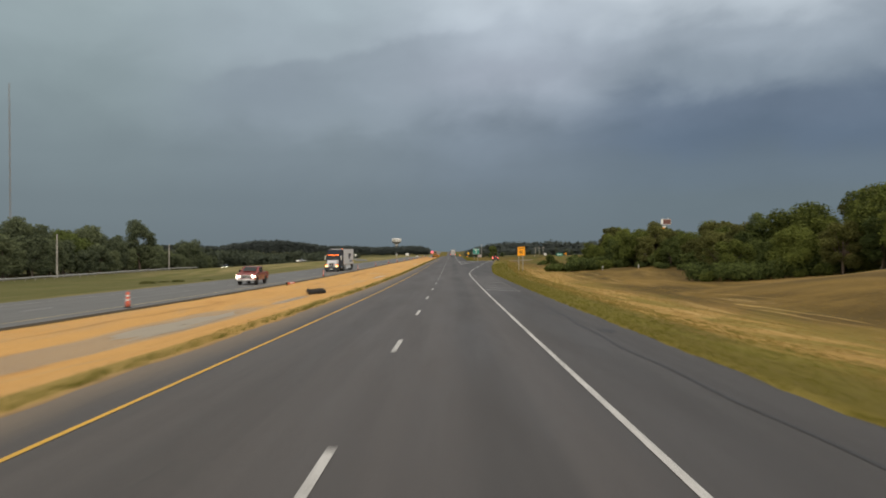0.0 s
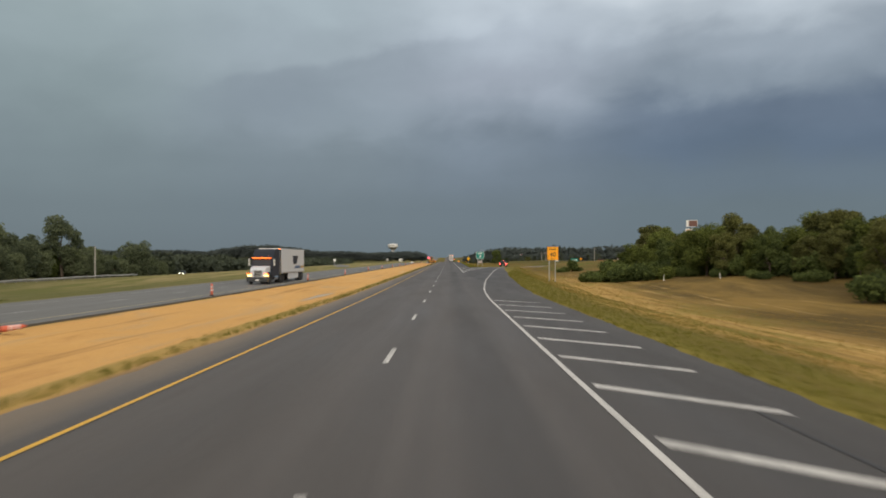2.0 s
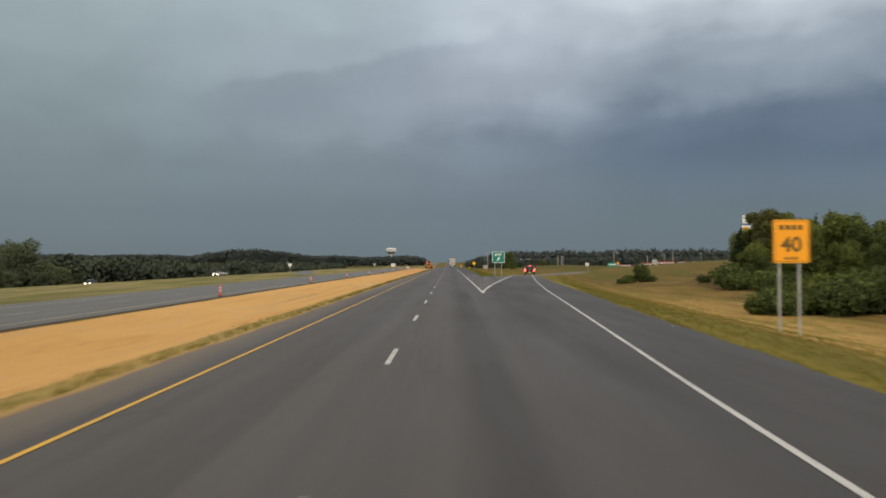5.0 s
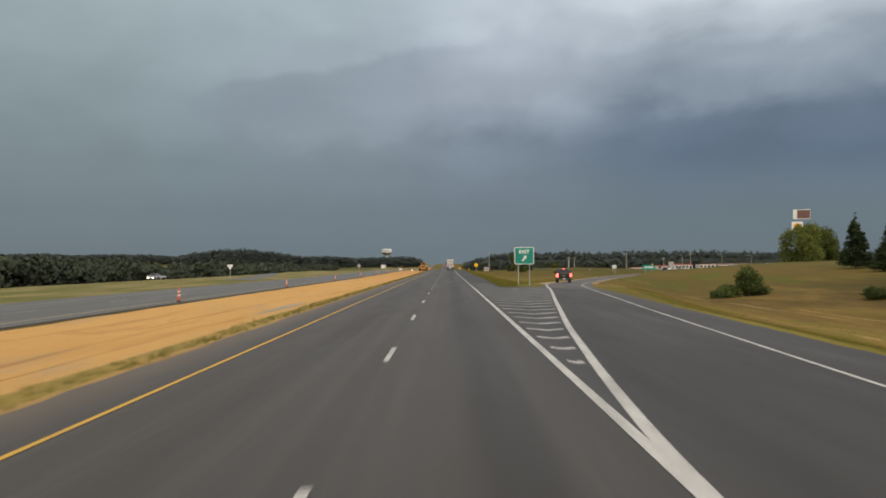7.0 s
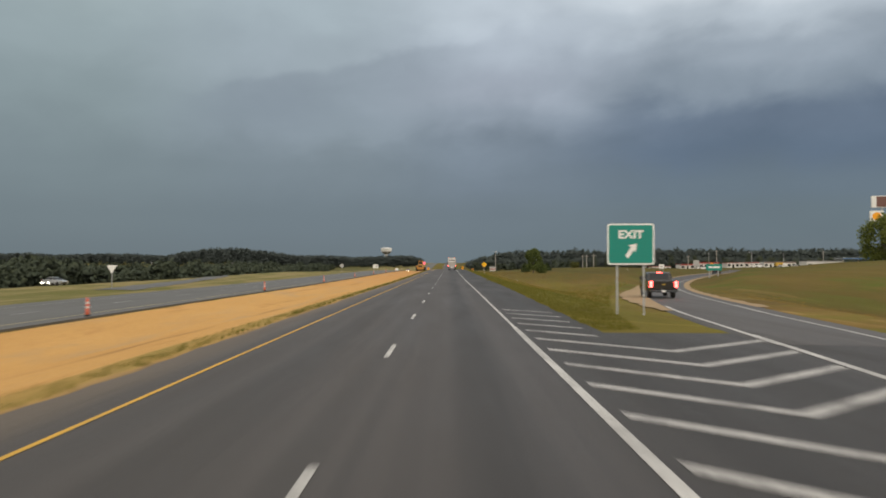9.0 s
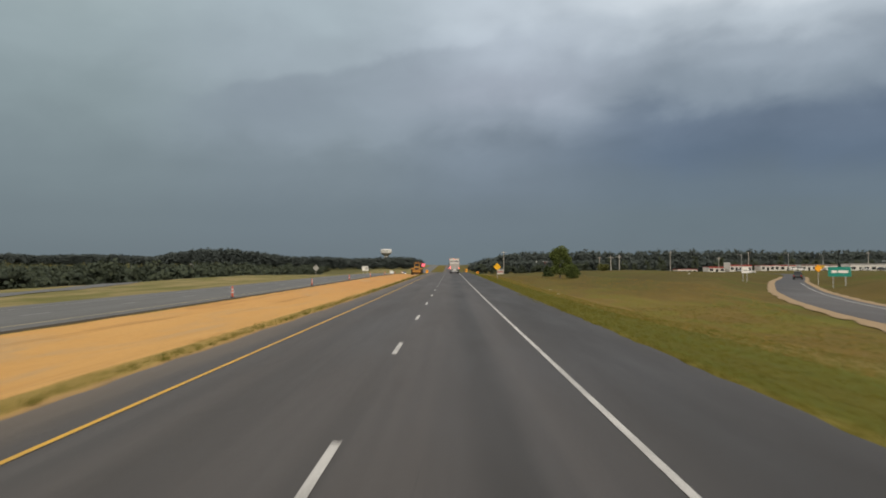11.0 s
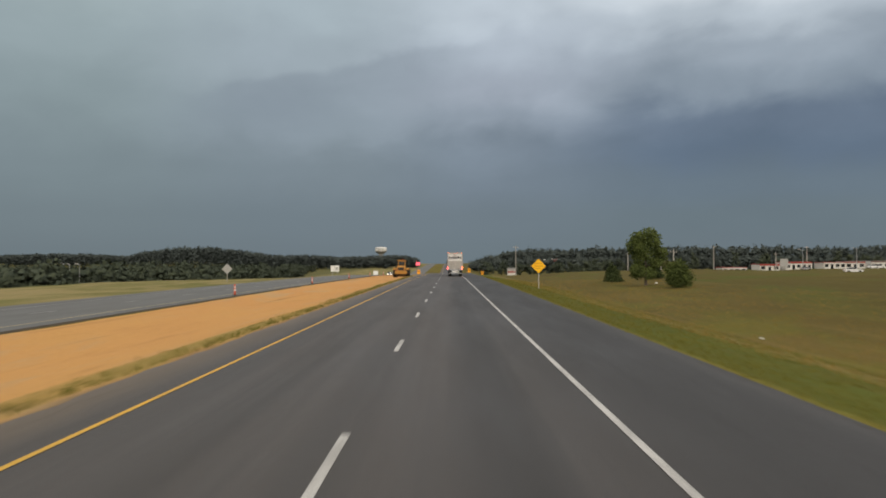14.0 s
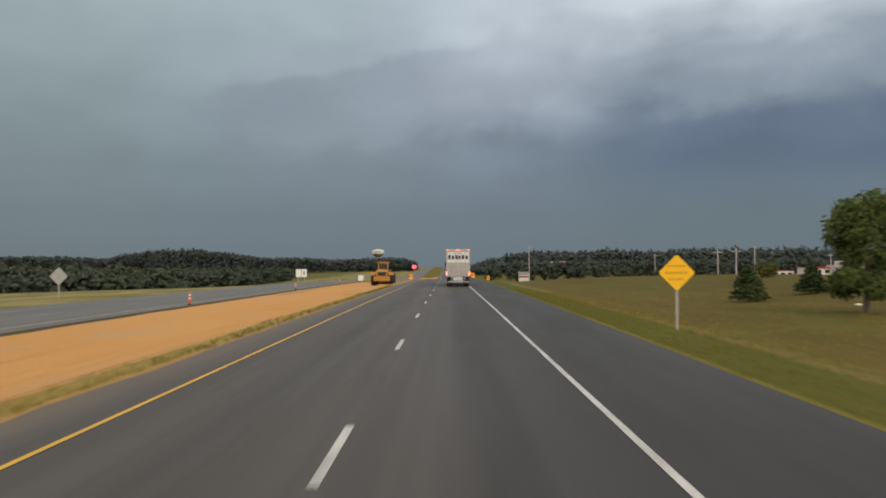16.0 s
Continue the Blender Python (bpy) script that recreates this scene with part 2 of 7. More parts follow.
    # a windrow of cut grass and a bleached fringe along the asphalt
    row = k.math("ABSOLUTE", k.math("SUBTRACT", k.math("ADD", off, k.math("MULTIPLY", k.math("SUBTRACT", swath, 0.5), 4.0)), 5.2))
    row = k.math("MULTIPLY", k.math("MULTIPLY", k.span(row, 1.5, 0.2), k.span(tuft, 0.30, 0.6, 0.3, 1.0)), k.math("MULTIPLY", k.span(y, 255.0, 300.0, 0.0, 0.85), k.span(blot, 0.36, 0.56, 0.45, 1.0)))
    c = k.mix(row, c, (0.30, 0.225, 0.085))
    fringe = k.math("MULTIPLY", k.span(k.math("ADD", off, k.math("MULTIPLY", k.math("SUBTRACT", tuft, 0.5), 0.9)), 0.5, 0.05), k.span(off, -0.8, -0.2))
    c = k.mix(k.math("MULTIPLY", fringe, 0.5), c, (0.28, 0.220, 0.050))
    # the last stretch of grass is darker and browner
    late_brown = k.math("MULTIPLY", k.math("MULTIPLY", k.span(y, 325.0, 400.0), k.span(x, 4.0, 8.0)), k.math("MULTIPLY", k.span(roll, 0.35, 0.65, 0.62, 0.40), k.span(offw, 3.0, 7.0, 0.2, 1.0)))
    c = k.mix(late_brown, c, k.mix(tuft, (0.046, 0.042, 0.009), (0.086, 0.076, 0.016)))
    # beyond the opposite carriageway: pale, patchy and dry
    pale = k.mix(k.span(k.math("ADD", k.math("MULTIPLY", blot, 0.6), k.math("MULTIPLY", swath, 0.4)), 0.40, 0.60), k.mix(tuft, (0.100, 0.110, 0.026), (0.185, 0.180, 0.055)), k.mix(tuft, (0.220, 0.180, 0.075), (0.360, 0.290, 0.140)))
    c = k.mix(k.span(x, -20.0, -24.0), c, pale)
    c = k.mix(k.math("MULTIPLY", k.math("MULTIPLY", k.span(y, 240.0, 150.0), k.span(k.math("ADD", x, wander), -28.0, -34.0)), 0.8), c, k.mix(tuft, (0.070, 0.078, 0.020), (0.130, 0.130, 0.040)))
    c = k.mix(k.math("MULTIPLY", k.span(x, -70.0, -92.0), 0.8), c, k.mix(tuft, (0.050, 0.058, 0.018), (0.130, 0.125, 0.042)))
    c = k.mix(k.math("MULTIPLY", k.span(blade, 0.55, 0.3), 0.22), c, (0.085, 0.068, 0.020))
    k.put(b.inputs["Base Color"], c)
    b.inputs["Roughness"].default_value = 0.95
    b.inputs["Specular IOR Level"].default_value = 0.15
    p = k.node("ShaderNodeBump")
    p.inputs["Strength"].default_value, p.inputs["Distance"].default_value = 0.7, 0.08
    k.put(p.inputs["Height"], k.math("ADD", k.math("MULTIPLY", blade, 0.5), tuft))
    k.put(b.inputs["Normal"], p.outputs[0])
    return m


WET = ((-11.5, 36.5, 1.7, 16.0), (-9.3, 112.5, 0.9, 7.0), (-9.2, 221.0, 0.8, 7.0), (-10.9, 58.0, 0.7, 6.0))


def straw_median(name):
    """Bare, straw-mulched median: orange-tan with tyre furrows and a fringe of green by the road."""
    m, k, b = material(name)
    at = k.node("ShaderNodeTexCoord").outputs["Object"]
    xyz = k.node("ShaderNodeSeparateXYZ")
    k.put(xyz.inputs[0], at)
    x, y = xyz.outputs[0], xyz.outputs[1]
    swath = k.noise(k.scaled(at, (0.8, 0.02, 0.1)), 1.0, 4.0, 0.6, 0.3)
    blot = k.noise(k.scaled(at, (1.0, 0.3, 1.0)), 0.22, 5.0, 0.65, 0.4)
    fleck = k.noise(k.scaled(at, (1.0, 0.5, 1.0)), 11.0, 5.0, 0.75)
    c = k.mix(blot, (0.455, 0.256, 0.078), (0.60, 0.368, 0.134))
    c = k.mix(k.math("MULTIPLY", k.span(y, 280.0, 420.0), k.span(blot, 0.3, 0.6, 0.5, 0.9)), c, (0.470, 0.240, 0.080))
    wash = k.noise(k.scaled(at, (0.5, 0.10, 1.0)), 0.6, 6.0, 0.68, 0.8)
    c = k.mix(k.math("MULTIPLY", k.span(wash, 0.50, 0.70), 0.7), c, (0.40, 0.285, 0.155))
    c = k.mix(k.math("MULTIPLY", k.span(wash, 0.46, 0.28), 0.65), c, (0.36, 0.185, 0.060))
    c = k.mix(k.math("MULTIPLY", k.span(swath, 0.42, 0.32), 0.55), c, (0.24, 0.125, 0.045))
    c = k.mix(k.math("MULTIPLY", k.span(fleck, 0.52, 0.34), 0.35), c, (0.22, 0.12, 0.04))
    ragged = k.math("ADD", x, k.math("MULTIPLY", k.math("SUBTRACT", k.noise(k.scaled(at, (1.0, 0.35, 1.0)), 0.9, 5.0, 0.7), 0.5), 0.8))
    fringe = k.math("MULTIPLY", k.span(ragged, -6.5, -6.0), k.span(ragged, -5.15, -5.5))
    c = k.mix(k.math("MULTIPLY", fringe, k.span(blot, 0.3, 0.6, 0.35, 0.8)), c, k.mix(fleck, (0.130, 0.118, 0.022), (0.270, 0.215, 0.055)))
    c = k.mix(k.math("MULTIPLY", k.span(ragged, -5.45, -5.1), 0.75), c, (0.150, 0.122, 0.080))
    # soaked hollows round the puddles
    wet = 0.0
    for cx, cy, rx, ry in WET:
        u, w = k.math("DIVIDE", k.math("SUBTRACT", x, cx), rx), k.math("DIVIDE", k.math("SUBTRACT", y, cy), ry)
        d = k.math("ADD", k.math("MULTIPLY", u, u), k.math("MULTIPLY", w, w))
        wet = k.math("ADD", wet, k.span(k.math("ADD", d, k.math("MULTIPLY", k.math("SUBTRACT", wash, 0.5), 2.4)), 1.3, 0.55))
    wet = k.math("MINIMUM", wet, 1.0)
    c = k.mix(k.math("MULTIPLY", wet, 0.8), c, k.mix(blot, (0.27, 0.20, 0.125), (0.36, 0.27, 0.165)))
    k.put(b.inputs["Base Color"], c)
    k.put(b.inputs["Roughness"], k.math("SUBTRACT", 0.95, k.math("MULTIPLY", wet, 0.45)))
    b.inputs["Diffuse Roughness"].default_value = 1.0
    b.inputs["Specular IOR Level"].default_value = 0.25
    p = k.node("ShaderNodeBump")
    p.inputs["Strength"].default_value, p.inputs["Distance"].default_value = 0.6, 0.06
    k.put(p.inputs["Height"], k.math("ADD", fleck, swath))
    k.put(b.inputs["Normal"], p.outputs[0])
    return m


def foliage(name, dark, lite, leafy=0.5, upward=0.45):
    """Leaves: each spray its own tint; the facing is drawn towards the sky, as in a dense mass."""
    m, k, b = material(name)
    one = k.node("ShaderNodeObjectInfo").outputs["Random"]
    leaf = k.node("ShaderNodeNewGeometry").outputs["Random Per Island"]
    at = k.node("ShaderNodeTexCoord").outputs["Object"]
    limb = k.noise(at, 0.55, 3.0, 0.6)
    f = k.math("ADD", k.math("ADD", k.math("MULTIPLY", leaf, leafy), k.math("MULTIPLY", limb, 1.2 - leafy)), k.math("MULTIPLY", k.math("SUBTRACT", one, 0.5), 0.35))
    c = k.mix(k.span(f, 0.25, 0.95), dark, lite)
    k.put(b.inputs["Base Color"], c)
    b.inputs["Roughness"].default_value = 0.8
    b.inputs["Specular IOR Level"].default_value = 0.12
    lift = k.node("ShaderNodeMix", data_type="VECTOR")
    lift.inputs[0].default_value = upward
    k.put(lift.inputs[4], k.node("ShaderNodeNewGeometry").outputs["Normal"])
    lift.inputs[5].default_value = (0.0, -0.25, 0.95)
    face = k.node("ShaderNodeVectorMath", operation="NORMALIZE")
    k.put(face.inputs[0], lift.outputs[1])
    k.put(b.inputs["Normal"], face.outputs[0])
    soft = k.node("ShaderNodeBsdfTranslucent")
    k.put(soft.inputs[0], c)
    both = k.node("ShaderNodeMixShader")
    both.inputs[0].default_value = 0.25
    k.put(both.inputs[1], b.outputs[0])
    k.put(both.inputs[2], soft.outputs[0])
    k.put(m.node_tree.nodes["Material Output"].inputs[0], both.outputs[0])
    return m


def lamp_glass(name, colour, strength):
    m, k, b = material(name)
    b.inputs["Base Color"].default_value = (*colour, 1)
    b.inputs["Emission Color"].default_value = (*colour, 1)
    b.inputs["Emission Strength"].default_value = strength
    b.inputs["Roughness"].default_value = 0.2
    return m


def water(name):
    m, k, b = material(name)
    at = k.node("ShaderNodeTexCoord").outputs["Object"]
    k.put(b.inputs["Base Color"], k.mix(k.noise(at, 0.6), (0.33, 0.27, 0.185), (0.41, 0.34, 0.235)))
    b.inputs["Roughness"].default_value = 0.42
    p = k.node("ShaderNodeBump")
    p.inputs["Strength"].default_value, p.inputs["Distance"].default_value = 0.15, 0.01
    k.put(p.inputs["Height"], k.noise(at, 5.0))
    k.put(b.inputs["Normal"], p.outputs[0])
    return m


M_ROAD = asphalt("asphalt_road", (0.0540, 0.0486, 0.0460), ((2.05, 0.85, 0.65), (-1.8, 0.75, 0.24), (0.80, 0.45, -0.14), (5.4, 3.0, 0.78), (-0.85, 0.42, -0.12), (-2.8, 0.42, -0.12)))
M_SHOULDER = asphalt("asphalt_shoulder", (0.0540, 0.0486, 0.0460), ((5.4, 3.0, 0.78), (5.0, 0.5, 0.22), (6.3, 0.6, 0.25)))
M_SHOULDERNEAR = asphalt("asphalt_shoulder_near", (0.0540, 0.0486, 0.0460), ((5.4, 3.0, 0.70), (4.95, 0.45, 0.36), (6.05, 0.28, 0.25), (8.4, 2.6, 0.70), (11.4, 2.4, 0.60)))
M_DUSTY = asphalt("asphalt_dusty", (0.0555, 0.0497, 0.0468), (), (-3.75, -4.95))
M_TAR = surface("tar", (0.022, 0.020, 0.019), 0.6, vary=0.3, scale=3.0)
M_RAMP = asphalt("asphalt_ramp", (0.074, 0.069, 0.067))
M_OLDROAD = asphalt("asphalt_old", (0.096, 0.096, 0.094))
M_LIP = surface("broken_edge", (0.085, 0.070, 0.052), 0.9, vary=0.4, scale=2.0, bump=0.5)
M_WHITE = paint("paint_white", (0.66, 0.655, 0.63), 0.6)
M_WORNWHITE = paint("paint_worn_white", (0.42, 0.42, 0.41), 0.9)
M_GORE = paint("paint_gore", (0.56, 0.55, 0.53), 0.75)
M_YELLOW = paint("paint_yellow", (0.74, 0.43, 0.035), 0.35)
M_WORNYELLOW = paint("paint_worn_yellow", (0.55, 0.45, 0.23), 0.6)
M_GRASS = grassland("dry_grass")
M_MEDIAN = straw_median("straw_mulch")
M_GRAVEL = surface("gravel", (0.35, 0.25, 0.14), 0.95, vary=0.3, scale=3.0, bump=0.5)
M_WATER = water("muddy_water")
M_LEAF = foliage("leaves_green", (0.048, 0.064, 0.016), (0.168, 0.196, 0.044))
M_LEAFDARK = foliage("leaves_dark", (0.044, 0.062, 0.020), (0.128, 0.160, 0.046))
M_LEAFDRY = foliage("leaves_olive", (0.054, 0.061, 0.020), (0.165, 0.170, 0.052))
# haze over the trees behind the guard rail, put in as a greyer green
M_LEAFHAZE = foliage("leaves_hazed", (0.066, 0.085, 0.054), (0.150, 0.175, 0.090))
M_NEEDLE = foliage("needles", (0.024, 0.038, 0.018), (0.075, 0.098, 0.036))
# distance haze is mixed into both leaf colours below: paler, bluer, low contrast
M_FARHAZED = foliage("far_leaves_hazed", (0.094, 0.114, 0.109), (0.110, 0.134, 0.120), 0.30, 0.92)
M_VALLEYHAZED = foliage("valley_leaves_hazed", (0.074, 0.094, 0.070), (0.106, 0.126, 0.076), 0.40, 0.90)
M_BARK = surface("bark", (0.14, 0.11, 0.085), 0.95, vary=0.4, scale=5.0, bump=0.8, bump_scale=14)
M_BLADE = foliage("grass_blades", (0.15, 0.112, 0.026), (0.32, 0.215, 0.062))
M_BLADEGREEN = foliage("grass_blades_green", (0.100, 0.098, 0.014), (0.180, 0.162, 0.030))
M_STEEL = surface("galvanised_steel", (0.42, 0.43, 0.44), 0.5, 0.7, vary=0.2, dirt=0.25)
M_DULL = surface("weathered_metal", (0.40, 0.40, 0.39), 0.7, 0.2, vary=0.2, dirt=0.3)
M_WOOD = surface("weathered_pole", (0.40, 0.38, 0.35), 0.9, vary=0.3, scale=4, bump=0.4)
M_SIGNGREEN = surface("sign_green", (0.002, 0.235, 0.185), 0.6, vary=0.06)
M_SIGNWHITE = surface("sign_white", (0.80, 0.80, 0.78), 0.5, vary=0.05)
M_SIGNYELLOW = surface("sign_yellow", (1.0, 0.40, 0.004), 0.6, vary=0.05)
M_SIGNAMBER = surface("sign_amber", (1.0, 0.52, 0.002), 0.6, vary=0.05)
M_BLACK = surface("matt_black", (0.02, 0.02, 0.02), 0.6)
M_LEGEND = surface("legend_brown", (0.16, 0.085, 0.01), 0.6)
M_RUBBER = surface("rubber", (0.022, 0.021, 0.02), 0.85, vary=0.3, bump=0.3)
M_RIM = surface("wheel_metal", (0.45, 0.45, 0.46), 0.35, 0.8, dirt=0.3)
M_CHROME = surface("chrome", (0.75, 0.76, 0.78), 0.18, 1.0, dirt=0.12)
M_GLASS = surface("dark_glass", (0.018, 0.022, 0.026), 0.06, vary=0.1)
M_ORANGE = surface("barrel_orange", (0.66, 0.135, 0.07), 0.55, vary=0.1, dirt=0.15)
M_REFLECT = surface("reflective_white", (0.74, 0.70, 0.68), 0.5, dirt=0.2)
M_TRUCKWHITE = surface("trailer_white", (0.76, 0.75, 0.73), 0.5, vary=0.06, dirt=0.18)
M_DOORGREY = surface("trailer_doors", (0.44, 0.41, 0.375), 0.55, vary=0.12, dirt=0.45)
M_PALE = surface("trailer_pale", (0.58, 0.62, 0.66), 0.5, vary=0.06, dirt=0.08)
M_NAVY = surface("navy_paint", (0.008, 0.014, 0.028), 0.75, vary=0.15)
M_BLUE = surface("stripe_blue", (0.03, 0.10, 0.24), 0.4)
M_GOLD = surface("badge_gold", (0.55, 0.36, 0.06), 0.35, 0.4)
M_CARBLACK = surface("pickup_black", (0.013, 0.012, 0.012), 0.2, vary=0.15, coat=0.7, dirt=0.1)
M_CARRED = surface("car_red", (0.22, 0.020, 0.017), 0.3, vary=0.12, coat=0.6)
M_CARWHITE = surface("car_white", (0.72, 0.72, 0.72), 0.3, coat=0.5)
M_CARSILVER = surface("car_silver", (0.42, 0.43, 0.44), 0.3, 0.5, coat=0.5)
M_CARDARK = surface("car_dark", (0.04, 0.045, 0.05), 0.25, coat=0.5)
M_LOADER = surface("loader_yellow", (0.46, 0.22, 0.03), 0.6, vary=0.2, dirt=0.6)
M_MUD = surface("dried_mud", (0.20, 0.14, 0.08), 0.95, vary=0.3)
M_WALL = surface("painted_wall", (0.66, 0.65, 0.62), 0.8, vary=0.06, dirt=0.15)
M_REDFASCIA = surface("red_fascia", (0.34, 0.055, 0.05), 0.7, dirt=0.3)
M_BROWN = surface("sign_brown", (0.16, 0.075, 0.06), 0.6)
M_ROOF = surface("grey_roof", (0.22, 0.21, 0.20), 0.8)
M_TANK = surface("tank_white", (0.62, 0.62, 0.61), 0.6, scale=0.3)
M_HEAD = lamp_glass("headlight_on", (1.0, 0.90, 0.72), 9.0)
M_WARMHEAD = lamp_glass("headlight_warm", (1.0, 0.62, 0.22), 5.0)
M_BARLEGEND = surface("faded_legend", (0.62, 0.33, 0.01), 0.6)
M_TAIL = lamp_glass("tail_light_on", (1.0, 0.07, 0.06), 12.0)
M_AMBER = lamp_glass("amber_light_on", (1.0, 0.16, 0.02), 5.0)
M_REDGLOW = lamp_glass("red_sign_lit", (1.0, 0.12, 0.16), 1.2)
M_REDLENS = surface("red_lens", (0.35, 0.012, 0.012), 0.25)

# ---- mesh helpers ----


def part(name, bm, mat, parent=None, label="", smooth=False):
    """Link a bmesh as one mesh object under a thing or a part."""
    data = bpy.data.meshes.new(name)
    bm.to_mesh(data)
    bm.free()
    if smooth:
        for f in data.polygons:
            f.use_smooth = True
    data.materials.append(mat)
    ob = new(name, data)
    ob.parent = parent
    if label:
        tagged(ob, label)
    return ob


def sheet(name, verts, faces, mat, parent=None, label="", smooth=True):
    data = bpy.data.meshes.new(name)
    data.from_pydata([tuple(v) for v in verts], [], [tuple(f) for f in faces])
    if smooth:
        data.polygons.foreach_set("use_smooth", [True] * len(data.polygons))
    data.materials.append(mat)
    data.update()
    ob = new(name, data)
    ob.parent = parent
    if label:
        tagged(ob, label)
    return ob


def thing(name, label, category, group="", at=None):
    ob = new(name)
    ob.empty_display_size = 0.3
    if at is not None:
        ob.matrix_basis = at
    return tagged(ob, label, category, group)


def box(bm, x0, x1, y0, y1, z0, z1, bevel=0.0, turn=None):
    made = bmesh.ops.create_cube(bm, size=1.0)
    vs = made["verts"]
    for v in vs:
        v.co = Vector((x0 + (v.co.x + 0.5) * (x1 - x0), y0 + (v.co.y + 0.5) * (y1 - y0), z0 + (v.co.z + 0.5) * (z1 - z0)))
    if bevel:
        es = list({e for v in vs for e in v.link_edges})
        got = bmesh.ops.bevel(bm, geom=es, offset=bevel, segments=2, affect="EDGES", profile=0.6)
        vs = list({v for f in got["faces"] for v in f.verts} | {v for v in vs if v.is_valid})
    if turn is not None:
        bmesh.ops.transform(bm, matrix=turn, verts=vs)
    return bm


def rod(bm, a, b, r0, r1=None, n=10, caps=True):
    """A tapered round bar from a to b."""
    r1 = r0 if r1 is None else r1
    a, b = Vector(a), Vector(b)
    q = (b - a).to_track_quat("Z", "Y").to_matrix()
    rings = []
    for p, r in ((a, r0), (b, r1)):
        rings.append([bm.verts.new(p + q @ Vector((r * math.cos(i * math.tau / n), r * math.sin(i * math.tau / n), 0))) for i in range(n)])
    for i in range(n):
        bm.faces.new((rings[0][i], rings[0][(i + 1) % n], rings[1][(i + 1) % n], rings[1][i]))
    if caps:
        bm.faces.new(list(reversed(rings[0])))
        bm.faces.new(rings[1])
    return bm


def turned(bm, profile, n=20, at=(0, 0, 0)):
    """A body of revolution about z from (radius, height) pairs."""
    rings = []
    for r, z in profile:
        rings.append([bm.verts.new((at[0] + r * math.cos(i * math.tau / n), at[1] + r * math.sin(i * math.tau / n), at[2] + z)) for i in range(n)])
    for a, b in zip(rings, rings[1:]):
        for i in range(n):
            bm.faces.new((a[i], a[(i + 1) % n], b[(i + 1) % n], b[i]))
    bm.faces.new(list(reversed(rings[0])))
    bm.faces.new(rings[-1])
    return bm


def prism(bm, outline, x0, x1, pinch=None, bevel=0.0):
    """An outline of (y, z) pairs carried across from x0 to x1; pinch(y, z) narrows it sideways."""
    mid, half = (x0 + x1) / 2, (x1 - x0) / 2
    k = pinch or (lambda y, z: 1.0)
    sides = []
    for s in (-1, 1):
        sides.append([bm.verts.new((mid + s * half * k(y, z), y, z)) for y, z in outline])
    a, b = sides
    n = len(outline)
    fs = [bm.faces.new((a[i], a[(i + 1) % n], b[(i + 1) % n], b[i])) for i in range(n)]
    fs += [bm.faces.new(list(reversed(a))), bm.faces.new(b)]
    bmesh.ops.recalc_face_normals(bm, faces=fs)
    if bevel:
        bmesh.ops.bevel(bm, geom=list({e for f in fs for e in f.edges}), offset=bevel, segments=2, affect="EDGES", profile=0.6)
    return bm


def BM():
    return bmesh.new()


def lettering(name, words, size, mat, parent, at, label="", bold=0.0):
    """Raised letters, standing upright and facing -y."""
    curve = bpy.data.curves.new(name, "FONT")
    curve.body, curve.size, curve.extrude, curve.offset = words, size, 0.004, bold
    curve.align_x, curve.align_y = "CENTER", "CENTER"
    text = new(name, curve)
    data = bpy.data.meshes.new_from_object(text)
    bpy.data.objects.remove(text)
    bpy.data.curves.remove(curve)
    data.name = name
    data.materials.clear()
    data.materials.append(mat)
    ob = new(name, data)
    ob.parent = parent
    ob.matrix_basis = Matrix.Translation(at) @ pose(0, 0, 0, 90, 0, 0)
    if label:
        tagged(ob, label)
    return ob


# ---- the lie of the land ----
STEP = np.arange(-400.0, 4201.0, 1.0)
KNOT_Y = [-400, 0, 25, 50, 75, 99, 130, 160, 196, 220, 280, 316, 353, 389, 430, 480, 530, 570, 620, 700, 800, 900, 1100, 1400, 2000, 4200]
KNOT_Z = [2.4, 0, -0.26, -0.46, -0.57, -0.63, -0.59, -0.53, -0.42, -0.35, -0.26, -0.25, -0.16, -0.03, 0.14, 0.22, 0.14, -0.2, -1.3, -3.2, -4.2, -3.2, 0.2, 4.8, 7.0, 8.0]
SOFT = np.hanning(31)
PROFILE = np.convolve(np.pad(np.interp(STEP, KNOT_Y, KNOT_Z), 15, mode="edge"), SOFT / SOFT.sum(), mode="valid")


def road_z(y):
    return np.interp(y, STEP, PROFILE)


RAMP_MID = [(5.9, 178), (7.2, 190), (9.3, 212), (11.5, 232), (14.2, 256), (19.4, 281), (22.7, 295), (27.0, 312), (33.6, 334), (42.2, 358), (53.0, 384), (64.5, 411), (81.0, 446), (101.0, 490), (130.0, 560)]
RAMP_Z = [-0.45, -0.44, -0.42, -0.46, -0.54, -0.70, -0.90, -1.03, -1.02, -0.95, -0.85, -0.76, -0.66, -0.60, -0.6]
_ry = np.array([p[1] for p in RAMP_MID], float)
_rx = np.array([p[0] for p in RAMP_MID], float)


def smooth_line(ys, xs, at, width=9):
    grid = np.arange(ys[0] - 20, ys[-1] + 20, 1.0)
    w = np.hanning(width + 2)
    line = np.interp(grid, ys, xs)
    return np.interp(at, grid, np.convolve(np.pad(line, width // 2 + 1, mode="edge"), w / w.sum(), mode="valid"))


def ramp_mid(y):
    return smooth_line(_ry, _rx, y, 21)


def ramp_z(y):
    return smooth_line(_ry, RAMP_Z, y, 21)


